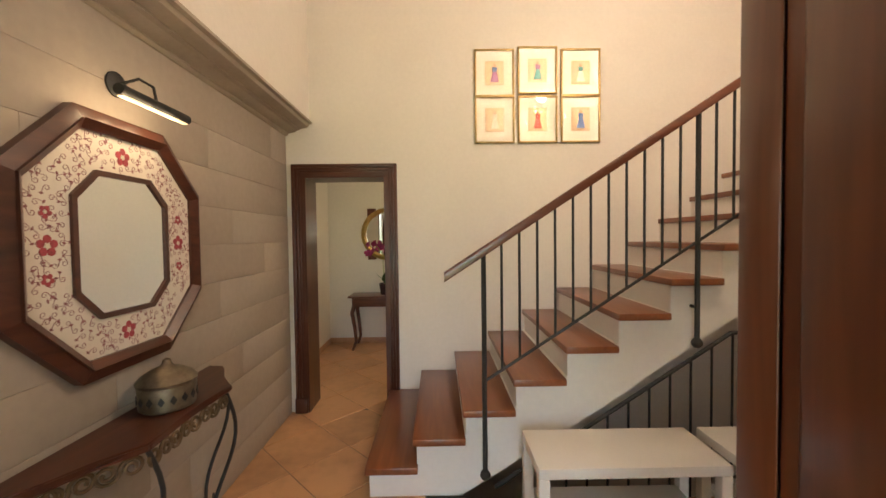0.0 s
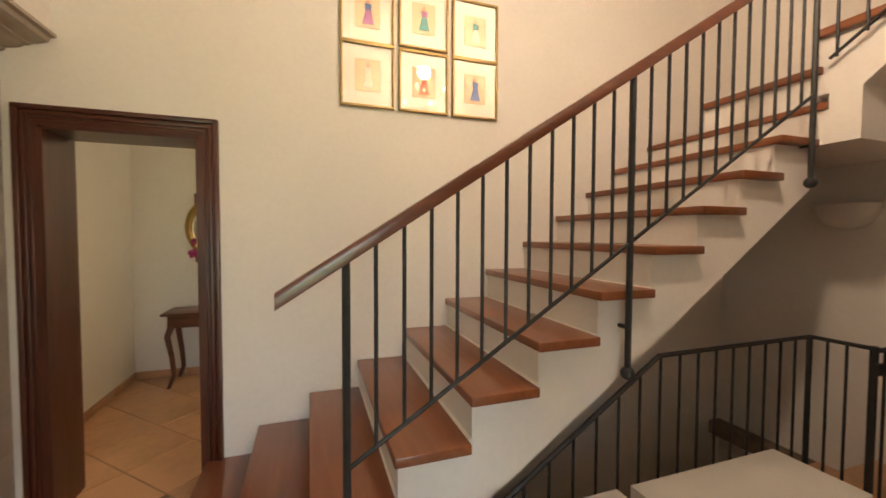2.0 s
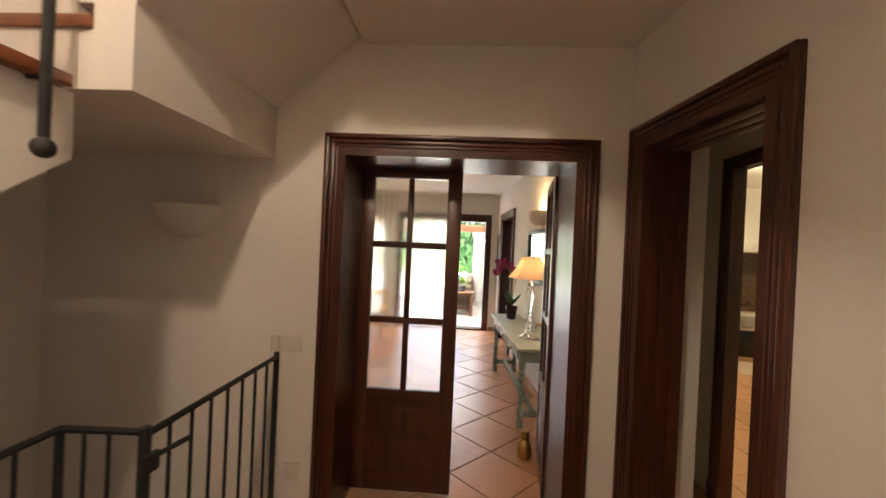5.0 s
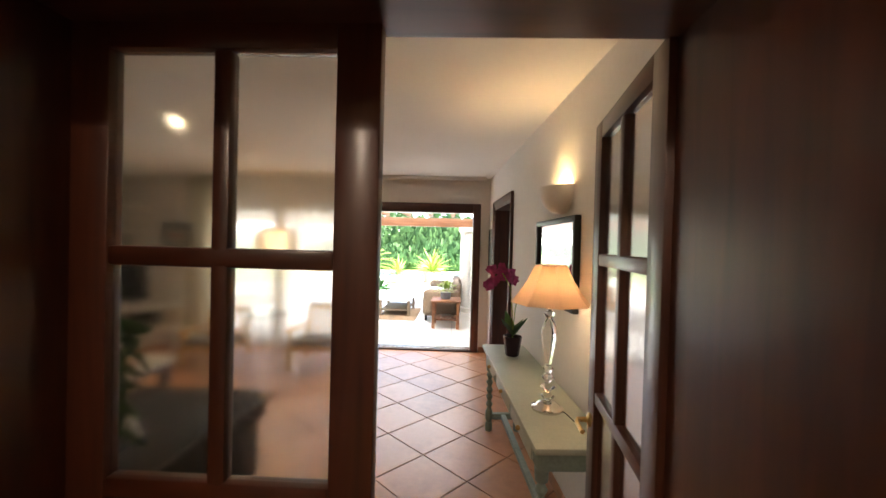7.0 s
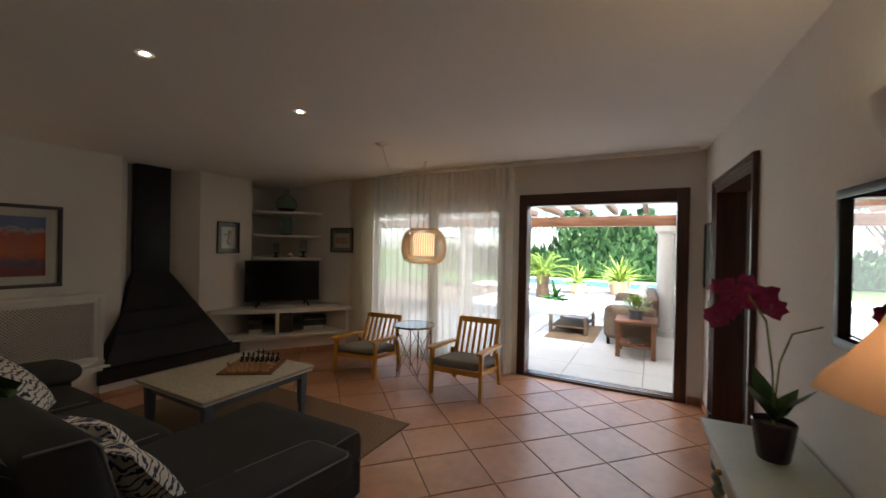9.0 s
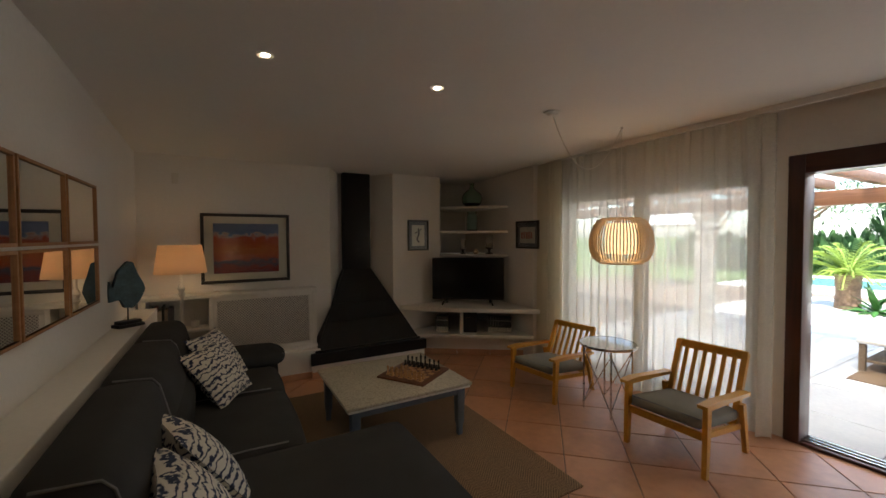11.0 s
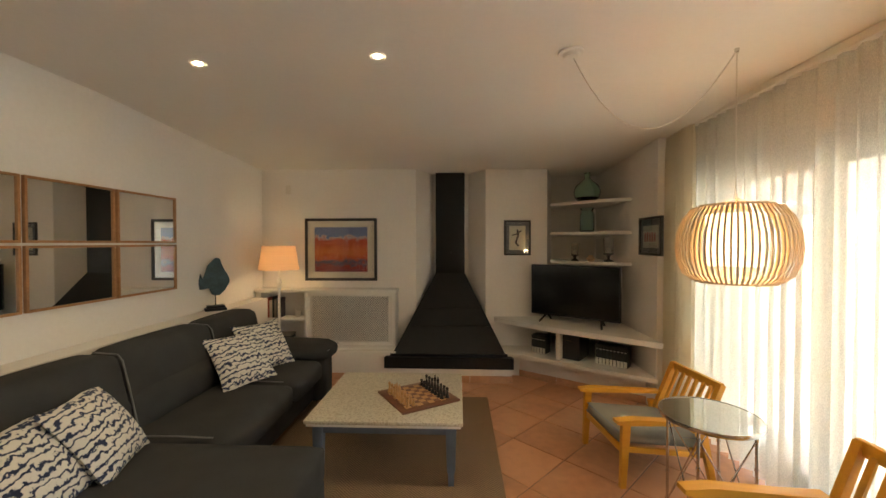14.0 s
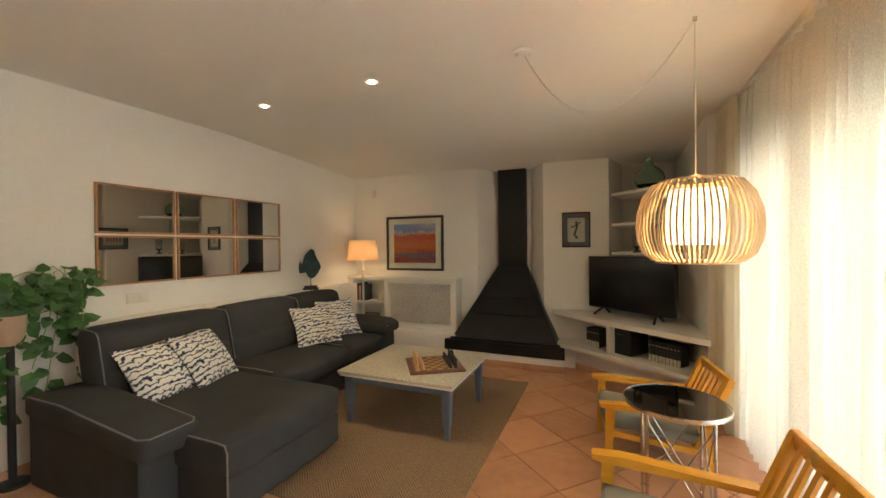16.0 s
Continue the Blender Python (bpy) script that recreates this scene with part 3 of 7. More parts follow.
OAK = wood("oak_frame", (0.46, 0.24, 0.10), (0.34, 0.16, 0.06), 0.45, 0, 0.1)
GILT = mat("gilt_frame", (0.42, 0.29, 0.10), 0.35, 0.25, 15, 0.1, 80, metal=0.7)
GREYF = mat("grey_frame", (0.045, 0.042, 0.04), 0.45, 0.2, 10, 0.1, 60)
MOUNT = mat("picture_mount", (0.70, 0.66, 0.55), 0.8, 0.04, 6, 0.02, 100)
MOUNTG = mat("picture_mount_grey", (0.16, 0.165, 0.18), 0.8, 0.05, 6, 0.02, 100)
PAPER = mat("print_paper", (0.62, 0.45, 0.27), 0.8, 0.08, 8, 0.02, 100)
PAPERW = mat("pale_paper", (0.60, 0.57, 0.48), 0.8, 0.06, 8, 0.02, 100)
INKS = [mat("print_" + n, c, 0.8, 0.2, 30, 0) for n, c in (("blue", (0.10, 0.17, 0.36)), ("plum", (0.32, 0.12, 0.26)), ("teal", (0.09, 0.30, 0.28)), ("cream", (0.7, 0.62, 0.5)), ("red", (0.45, 0.10, 0.07)), ("skin", (0.5, 0.28, 0.16)), ("dark", (0.06, 0.05, 0.06)))]
GREENG = glass_mat("green_glass", (0.74, 0.92, 0.80), 0.03)
TEALG = glass_mat("teal_glass", (0.72, 0.92, 0.90), 0.03)
SMOKE = glass_mat("hurricane_glass", (0.8, 0.8, 0.76), 0.03)
LEAF = mat("leaf_green", (0.04, 0.115, 0.022), 0.45, 0.4, 6, 0.1, 40)
LEAFL = mat("leaf_light", (0.24, 0.33, 0.045), 0.5, 0.35, 6, 0.1, 40)
OLIVE = mat("olive_leaf", (0.15, 0.20, 0.10), 0.6, 0.3, 6, 0.1, 40)
ORCHID = mat("orchid_petal", (0.30, 0.02, 0.12), 0.5, 0.3, 30, 0.1, 60)
POTD = mat("dark_pot", (0.03, 0.015, 0.025), 0.25, 0.1, 10, 0)
BARK = mat("bark", (0.16, 0.10, 0.06), 0.9, 0.4, 10, 0.6, 40, bumpd=0.02)
CLOTHS = sheer("lamp_shade_cloth", (0.78, 0.62, 0.48), 0.0, 0.65, False)
CURT = sheer("curtain_voile", (0.86, 0.82, 0.71), 0.27, 0.5)
SLATW = mat("pendant_cane", (0.66, 0.50, 0.30), 0.5, 0.12, 10, 0.1, 60)
INNER = glow("lit_lamp_cylinder", (1.0, 0.68, 0.33), 0.42)
BOOKS = [mat("book_" + str(i), c, 0.6, 0.1, 20, 0.02) for i, c in enumerate(((0.05, 0.05, 0.06), (0.3, 0.07, 0.05), (0.55, 0.5, 0.42), (0.02, 0.023, 0.022), (0.25, 0.2, 0.15)))]
CHESSL = wood("chess_light", (0.60, 0.36, 0.16), (0.45, 0.25, 0.1), 0.35)
CHESSD = wood("chess_dark", (0.22, 0.085, 0.035), (0.12, 0.045, 0.02), 0.35)


def pattern_mat(name, build, rough=0.85):
    m, nt, p = nodes_of(name)
    p.inputs["Roughness"].default_value = rough
    tc = nt.nodes.new("ShaderNodeTexCoord")
    build(nt, p, tc)
    return m


def ramp(nt, fac, stops):
    cr = nt.nodes.new("ShaderNodeValToRGB")
    el = cr.color_ramp.elements
    el[0].position, el[0].color = stops[0][0], (*stops[0][1], 1)
    el[1].position, el[1].color = stops[-1][0], (*stops[-1][1], 1)
    for q, c in stops[1:-1]:
        e = el.new(q)
        e.color = (*c, 1)
    lnk(nt, fac, cr.inputs[0])
    return cr


def batik(nt, p, tc):
    w = nt.nodes.new("ShaderNodeTexWave")
    w.bands_direction = 'X'
    w.inputs["Scale"].default_value, w.inputs["Distortion"].default_value, w.inputs["Detail"].default_value, w.inputs["Detail Scale"].default_value = 8.5, 9.0, 5, 2.6
    lnk(nt, tc.outputs["Object"], w.inputs["Vector"])
    n = nt.nodes.new("ShaderNodeTexNoise")
    n.inputs["Scale"].default_value = 26
    lnk(nt, tc.outputs["Object"], n.inputs["Vector"])
    mu = nt.nodes.new("ShaderNodeMath")
    mu.operation = 'MULTIPLY_ADD'
    mu.inputs[1].default_value = 0.5
    lnk(nt, n.outputs[0], mu.inputs[0])
    lnk(nt, w.outputs["Fac"], mu.inputs[2])
    cr = ramp(nt, mu.outputs[0], [(0.30, (0.02, 0.03, 0.07)), (0.46, (0.05, 0.07, 0.14)), (0.58, (0.62, 0.58, 0.50)), (1.0, (0.70, 0.66, 0.58))])
    lnk(nt, cr.outputs[0], p.inputs["Base Color"])


def poppies(nt, p, tc):
    sep = nt.nodes.new("ShaderNodeSeparateXYZ")
    lnk(nt, tc.outputs["Generated"], sep.inputs[0])
    n = nt.nodes.new("ShaderNodeTexNoise")
    n.inputs["Scale"].default_value, n.inputs["Detail"].default_value = 9, 8
    lnk(nt, tc.outputs["Generated"], n.inputs["Vector"])
    ad = nt.nodes.new("ShaderNodeMath")
    ad.operation = 'MULTIPLY_ADD'
    ad.inputs[1].default_value = 0.42
    lnk(nt, n.outputs[0], ad.inputs[0])
    lnk(nt, sep.outputs[2], ad.inputs[2])
    cr = ramp(nt, ad.outputs[0], [(0.12, (0.10, 0.05, 0.10)), (0.30, (0.36, 0.05, 0.03)), (0.42, (0.10, 0.11, 0.17)), (0.52, (0.55, 0.10, 0.03)), (0.66, (0.60, 0.17, 0.04)), (0.90, (0.52, 0.09, 0.04)), (1.02, (0.08, 0.09, 0.22)), (1.12, (0.16, 0.22, 0.42)), (1.2, (0.5, 0.5, 0.5))])
    sc = nt.nodes.new("ShaderNodeMath")
    sc.operation, sc.inputs[1].default_value = 'MULTIPLY', 0.8
    nt.links.remove(cr.inputs[0].links[0])
    lnk(nt, ad.outputs[0], sc.inputs[0])
    lnk(nt, sc.outputs[0], cr.inputs[0])
    for e in cr.color_ramp.elements:
        e.position = min(1.0, e.position * 0.8)
    lnk(nt, cr.outputs[0], p.inputs["Base Color"])


def sisal(nt, p, tc):
    sep = nt.nodes.new("ShaderNodeSeparateXYZ")
    lnk(nt, tc.outputs["Object"], sep.inputs[0])

    def mth(op, a, b):
        q = nt.nodes.new("ShaderNodeMath")
        q.operation = op
        for i, v in enumerate((a, b)):
            if isinstance(v, (int, float)):
                q.inputs[i].default_value = v
            else:
                lnk(nt, v, q.inputs[i])
        return q.outputs[0]
    zig = mth('PINGPONG', mth('MULTIPLY', sep.outputs[0], 1.0), 0.11)
    s = mth('SINE', mth('MULTIPLY', mth('ADD', sep.outputs[1], zig), 300.0), 0)
    n = nt.nodes.new("ShaderNodeTexNoise")
    n.inputs["Scale"].default_value = 130
    lnk(nt, tc.outputs["Object"], n.inputs["Vector"])
    f = mth('ADD', mth('MULTIPLY', s, 0.28), n.outputs[0])
    cr = ramp(nt, f, [(0.2, (0.13, 0.08, 0.042)), (0.8, (0.33, 0.215, 0.115))])
    lnk(nt, cr.outputs[0], p.inputs["Base Color"])
    b = nt.nodes.new("ShaderNodeBump")
    b.inputs["Strength"].default_value, b.inputs["Distance"].default_value = 0.5, 0.003
    lnk(nt, f, b.inputs["Height"])
    lnk(nt, b.outputs[0], p.inputs["Normal"])


def filigree(nt, p, tc):
    v = nt.nodes.new("ShaderNodeTexVoronoi")
    v.feature = 'DISTANCE_TO_EDGE'
    v.inputs["Scale"].default_value = 38
    n = nt.nodes.new("ShaderNodeTexNoise")
    n.inputs["Scale"].default_value = 12
    lnk(nt, tc.outputs["Object"], n.inputs["Vector"])
    mxn = nt.nodes.new("ShaderNodeVectorMath")
    mxn.operation = 'MULTIPLY_ADD'
    mxn.inputs[1].default_value = (0.12, 0.12, 0.12)
    lnk(nt, n.outputs["Color"], mxn.inputs[0])
    lnk(nt, tc.outputs["Object"], mxn.inputs[2])
    lnk(nt, mxn.outputs[0], v.inputs["Vector"])
    cr = ramp(nt, v.outputs["Distance"], [(0.05, (0.56, 0.51, 0.40)), (0.22, (0.42, 0.375, 0.28))])
    lnk(nt, cr.outputs[0], p.inputs["Base Color"])


BATIK = pattern_mat("batik_cloth", batik)
POPPY = pattern_mat("field_painting", poppies)
SISAL = pattern_mat("sisal_weave", sisal, 0.95)
TABLETOP = pattern_mat("patterned_top", filigree, 0.5)


def soft_box(bm, x0, x1, y0, y1, z0, z1, r=0.05, puff=0.02):
    """A padded block with rounded edges and slightly swollen faces."""
    nx, ny, nz = 10, 10, 6
    c, h = Vector(((x0 + x1) / 2, (y0 + y1) / 2, (z0 + z1) / 2)), Vector(((x1 - x0) / 2, (y1 - y0) / 2, (z1 - z0) / 2))
    r = min(r, *(0.98 * v for v in h))
    b2 = bmesh.new()
    bmesh.ops.create_cube(b2, size=2)
    bmesh.ops.subdivide_edges(b2, edges=b2.edges, cuts=9, use_grid_fill=True)
    made = {}
    for v in b2.verts:
        t = [math.copysign(abs(q) ** 0.8, q) for q in v.co]
        p = Vector([t[i] * h[i] for i in range(3)])
        core = Vector([max(-h[i] + r, min(h[i] - r, p[i])) for i in range(3)])
        d = p - core
        if d.length > 1e-6:
            p = core + d.normalized() * r if d.length > r * 0.999 or sum(abs(q) > 1e-6 for q in d) > 1 else p
        for i in range(3):
            if abs(abs(t[i]) - 1) < 1e-3:
                j, k = [q for q in range(3) if q != i]
                p[i] += math.copysign(puff * (1 - t[j] ** 2) * (1 - t[k] ** 2), t[i])
        made[v] = bm.verts.new(c + p)
    for f in b2.faces:
        bm.faces.new([made[v] for v in f.verts])
    b2.free()


def leaf(bm, at, d, up, ln, w, droop=0.2):
    """A pointed leaf with a folded midrib."""
    d, up = Vector(d).normalized(), Vector(up)
    s = d.cross(up)
    s = s.normalized() if s.length > 1e-4 else d.orthogonal().normalized()
    n = s.cross(d)
    p = Vector(at)
    mid = [p, p + d * ln * 0.45 + n * 0.02 * ln, p + d * ln - n * droop * ln]
    l = [p + d * ln * 0.25 + s * w * 0.45 + n * w * .12, p + d * ln * 0.62 + s * w * 0.38 - n * droop * ln * .3]
    r = [p + d * ln * 0.25 - s * w * 0.45 + n * w * .12, p + d * ln * 0.62 - s * w * 0.38 - n * droop * ln * .3]
    v = [bm.verts.new(q) for q in mid + l + r]
    for f in ((0, 1, 3), (3, 1, 4), (4, 1, 2), (0, 5, 1), (5, 6, 1), (6, 2, 1)):
        bm.faces.new([v[i] for i in f])


# ================= living room things =================
def sofa():
    th = thing("sofa", "dark grey fabric corner sofa with pale piping and a chaise", "sofa")

    def soft(name, dims, r=0.07, puff=0.02, label=""):
        bm = B()
        soft_box(bm, *dims, r, puff)
        return part(name, bm, SOFA, th, label, 60)
    soft("base", (5.2, 6.02, 3.98, 5.5, 0.07, 0.30), 0.03, 0)
    soft("chaise_base", (5.2, 6.645, 3.075, 3.97, 0.05, 0.27), 0.025, 0)
    ch = soft("chaise_cushion", (5.38, 6.65, 3.07, 3.98, 0.25, 0.45), 0.04, 0.015)
    seats = [soft("seat_cushion", (5.38, 6.10, y0, y1, 0.27, 0.46), 0.06, 0.02) for y0, y1 in ((3.98, 4.86), (4.86, 5.48))]
    for y0, y1 in ((3.12, 4.06), (4.06, 4.88), (4.88, 5.58)):
        bm = B()
        soft_box(bm, 5.17, 5.42, y0, y1, 0.40, 0.92, 0.06, 0.015)
        for v in bm.verts:
            v.co.x += (0.92 - v.co.z) * 0.22
        part("back_cushion", bm, SOFA, th, "", 60)
        bm = B()
        soft_box(bm, 5.36, 5.52, y0 + 0.02, y1 - 0.02, 0.43, 0.68, 0.07, 0.02)
        part("lumbar_cushion", bm, SOFA, th, "", 60)
    bm = B()
    soft_box(bm, 5.22, 6.27, 2.88, 3.12, 0.03, 0.48, 0.02, 0.0)
    part("armrest", bm, SOFA, th, "", 60)
    bm = B()
    soft_box(bm, 5.22, 6.34, 2.86, 3.16, 0.45, 0.58, 0.03, 0.012)
    for v in bm.verts:
        v.co.z -= max(0, v.co.x - 5.6) * 0.10
    part("armrest_pad", bm, SOFA, th, "", 60)
    soft("armrest", (5.17, 6.12, 5.46, 5.70, 0.06, 0.50), 0.05, 0.01)
    soft("armrest_pad", (5.17, 6.16, 5.42, 5.74, 0.44, 0.60), 0.07, 0.03)

    def pipe(pts):
        bm = B()
        tube(bm, pts, 0.005, 6)
        part("piping", bm, PIPING, th, "pale grey piping")
    pipe([(6.29, 3.072, 0.30), (6.29, 3.072, 0.425), (6.33, 3.082, 0.441), (6.56, 3.082, 0.441), (6.625, 3.082, 0.436), (6.640, 3.081, 0.40), (6.641, 3.081, 0.07)])
    pipe([(5.26, 2.868, 0.572), (5.6, 2.867, 0.573), (6.29, 2.868, 0.503), (6.332, 2.90, 0.499), (6.332, 3.12, 0.499), (6.30, 3.152, 0.502), (5.9, 3.153, 0.542)])
    for y in (3.14, 4.06, 4.88):
        pipe([(5.505, y, 0.5), (5.462, y, 0.70), (5.42, y, 0.87), (5.39, y, 0.905), (5.24, y, 0.916)])
    pipe([(5.45, 3.99, 0.462), (5.8, 3.99, 0.468), (6.0, 3.99, 0.462)])
    pipe([(5.45, 4.865, 0.462), (5.8, 4.865, 0.468), (6.0, 4.865, 0.462)])
    pipe([(6.16, 5.44, 0.55), (6.165, 5.58, 0.56), (6.16, 5.72, 0.55)])
    for x, y in ((6.55, 3.15), (6.55, 3.9), (5.35, 2.93), (6.15, 2.93), (6.0, 5.6)):
        bm = B()
        lathe(bm, [(0.02, 0), (0.02, 0.08)], 10, (x, y, 0))
        part("foot", bm, CHROME, th)
    return th


sofa()


def cushion(at, rx, ry, rz, size=0.46, flip=0):
    bm = B()
    n = 12
    top, bot = [], []
    for i in range(n + 1):
        for j in range(n + 1):
            u, v = 2 * i / n - 1, 2 * j / n - 1
            k = (1 - u * u) * (1 - v * v)
            pin = 1 - 0.10 * (1 - abs(u) ** 2) * abs(v) ** 3 - 0.10 * (1 - abs(v) ** 2) * abs(u) ** 3
            x, y, z = u * size / 2 * pin, v * size / 2 * pin, 0.085 * k ** 0.45
            top.append(bm.verts.new((x, y, z + 0.001)))
            bot.append(bm.verts.new((x, y, -z - 0.001)))
    for g, s in ((top, 1), (bot, -1)):
        for i in range(n):
            for j in range(n):
                q = [g[i * (n + 1) + j], g[(i + 1) * (n + 1) + j], g[(i + 1) * (n + 1) + j + 1], g[i * (n + 1) + j + 1]]
                bm.faces.new(q if s == 1 else q[::-1])
    ob = part("cushion", bm, BATIK, None, "", 80)
    ob.matrix_basis = pose(*at, rx, ry, rz)
    return tagged(ob, "blue and white batik cushion leaning on the grey sofa", "cushion", "sofa cushions")


cushion((5.60, 3.40, 0.60), 0, 55, 10)
cushion((5.60, 3.72, 0.62), 0, 55, 20)
cushion((5.66, 4.87, 0.64), 0, 52, -26)
cushion((5.66, 5.24, 0.65), 0, 56, -26)


def coffee_table():
    th = thing("coffee_table", "low cream patterned coffee table with blue grey legs", "coffee table", (6.9, 4.72, 0.012))
    X, Y = 0.50, 0.46
    bm = B()
    box(bm, -X, X, -Y, Y, 0.405, 0.43, 0.006)
    part("tabletop", bm, TABLETOP, th, "cream patterned top")
    bm = B()
    box(bm, -X + 0.012, X - 0.012, -Y + 0.012, Y - 0.012, 0.385, 0.405, 0.004)
    part("top_edge", bm, WHITEP, th)
    bm = B()
    box(bm, -X + 0.05, X - 0.05, -Y + 0.05, Y - 0.05, 0.33, 0.385, 0.003)
    part("apron", bm, BLUEG, th)
    for sx in (-1, 1):
        for sy in (-1, 1):
            bm = B()
            for k, (z0, z1, w) in enumerate(((0.10, 0.385, 0.034), (0.085, 0.10, 0.03), (0.0, 0.085, 0.026))):
                box(bm, sx * (X - 0.075) - w, sx * (X - 0.075) + w, sy * (Y - 0.075) - w, sy * (Y - 0.075) + w, z0, z1, 0.003)
            for v in bm.verts:
                f = 1 - 0.3 * (0.385 - v.co.z) / 0.385
                v.co.x, v.co.y = sx * (X - 0.075) + (v.co.x - sx * (X - 0.075)) * f, sy * (Y - 0.075) + (v.co.y - sy * (Y - 0.075)) * f
            part("leg", bm, BLUEG, th)


coffee_table()
bm = B()
box(bm, 5.95, 7.66, 3.39, 5.76, 0.0, 0.012, 0.004)
tagged(part("rug", bm, SISAL, None, "", None), "brown woven sisal rug under the coffee table", "rug")

# chess set on the coffee table
board = thing("chess_board", "wooden chess board on the coffee table", "chess board", (7.08, 4.66, 0.442), 33)
bm = B()
box(bm, -0.22, 0.22, -0.22, 0.22, 0, 0.016, 0.004)
part("board_frame", bm, CHESSD, board)
for m_, par in ((CHESSL, 0), (CHESSD, 1)):
    for i in range(8):
        for j in range(8):
            if (i + j) % 2 == par:
                bm = B()
                box(bm, -0.176 + i * 0.044, -0.132 + i * 0.044, -0.176 + j * 0.044, -0.132 + j * 0.044, 0.016, 0.018)
                part("square", bm, m_, board, "", None)


def chessman(h, material, crown):
    bm = B()
    lathe(bm, [(0.015, 0), (0.015, 0.006), (0.011, 0.012), (0.007, h * 0.4), (0.006, h * 0.62), (0.011, h * 0.66), (0.007, h * 0.7), (0.011, h * 0.85), (0.007, h * 0.95), (0.0, h)], 12)
    if crown:
        box(bm, -0.003, 0.003, -0.003, 0.003, h - 0.004, h + 0.012)
    return bm


for col, sgn, nm in ((CHESSL, -1, "light wooden chess piece on the board"), (PLASTB, 1, "black chess piece on the board")):
    for row, h in ((3.5, 0.075), (2.5, 0.048)):
        src = None
        for j in range(8):
            m = pose(7.08, 4.66, 0.460, 0, 0, 33) @ pose(sgn * row * 0.044, (j - 3.5) * 0.044, 0)
            if row == 3.5 or src is None:
                src = part("chess_piece", chessman(h + (0.02 if row == 3.5 and j in (3, 4) else 0), col, j in (3, 4) and row == 3.5), col)
                tagged(src, nm, "chess piece", "chess set")
                src.matrix_basis = m
            else:
                copy_thing(src, m)


def armchair(m):
    th = thing("armchair", "yellow wooden slat-back armchair with a grey seat cushion", "armchair", group="armchairs by the window")
    # faces -x; feet at x -0.28..0.32, y +-0.265
    for s in (-1, 1):
        y = s * 0.275
        bm = B()
        prism(bm, [(-0.30, 0.0), (-0.265, 0.0), (-0.235, 0.52), (-0.29, 0.52)], "y", y - 0.016, y + 0.016)
        part("front_leg", bm, YELLOW, th)
        bm = B()
        prism(bm, [(0.30, 0.0), (0.335, 0.0), (0.27, 0.42), (0.22, 0.42)], "y", y - 0.016, y + 0.016)
        part("rear_leg", bm, YELLOW, th)
        bm = B()
        prism(bm, [(-0.33, 0.555), (-0.33, 0.53), (-0.28, 0.518), (0.1, 0.50), (0.30, 0.485), (0.30, 0.515), (0.1, 0.53), (-0.2, 0.562)], "y", y - 0.032, y + 0.032)
        part("armrest", bm, YELLOW, th)
        bm = B()
        prism(bm, [(-0.28, 0.285), (-0.28, 0.33), (0.30, 0.245), (0.30, 0.20)], "y", y - 0.012 - s * 0.02, y + 0.012 - s * 0.02)
        part("side_rail", bm, YELLOW, th)
        bm = B()
        prism(bm, [(0.19, 0.22), (0.235, 0.22), (0.42, 0.79), (0.385, 0.80)], "y", s * 0.235 - 0.02, s * 0.235 + 0.02)
        part("back_post", bm, YELLOW, th)
    for i in range(6):
        y = -0.17 + i * 0.068
        bm = B()
        prism(bm, [(0.235, 0.32), (0.25, 0.32), (0.40, 0.76), (0.385, 0.76)], "y", y - 0.014, y + 0.014)
        part("back_slat", bm, YELLOW, th)
    for x0, z0, h, d, nm in ((0.385, 0.735, 0.075, 0.03, "top_rail"), (0.225, 0.29, 0.05, 0.025, "lower_back_rail"), (-0.285, 0.27, 0.06, 0.025, "front_rail"), (0.28, 0.2, 0.05, 0.022, "rear_rail")):
        bm = B()
        box(bm, x0, x0 + d, -0.25, 0.25, z0, z0 + h, 0.006)
        part(nm, bm, YELLOW, th)
    bm = B()
    soft_box(bm, -0.29, 0.27, -0.25, 0.25, -0.045, 0.055, 0.035, 0.02)
    seat = part("seat_cushion", bm, SEATC, th, "grey cloth seat cushion", 60)
    seat.matrix_basis = pose(0, 0, 0.345, 0, 7.5, 0)
    bm = B()
    for z in (-0.03, 0.04):
        tube(bm, [(-0.285, -0.235, z), (-0.29, 0.235, z), (0.26, 0.245, z), (0.26, -0.245, z), (-0.285, -0.235, z)], 0.004, 6)
    pp = part("piping", bm, BLUEG, seat)
    th.matrix_basis = m
    return th


ac = armchair(pose(8.68, 3.335, 0, 0, 0, 2) @ Matrix.Diagonal((1, 1, 0.89, 1)))
copy_thing(ac, pose(8.66, 4.67, 0, 0, 0, 6) @ Matrix.Diagonal((1, 1, 0.88, 1)))


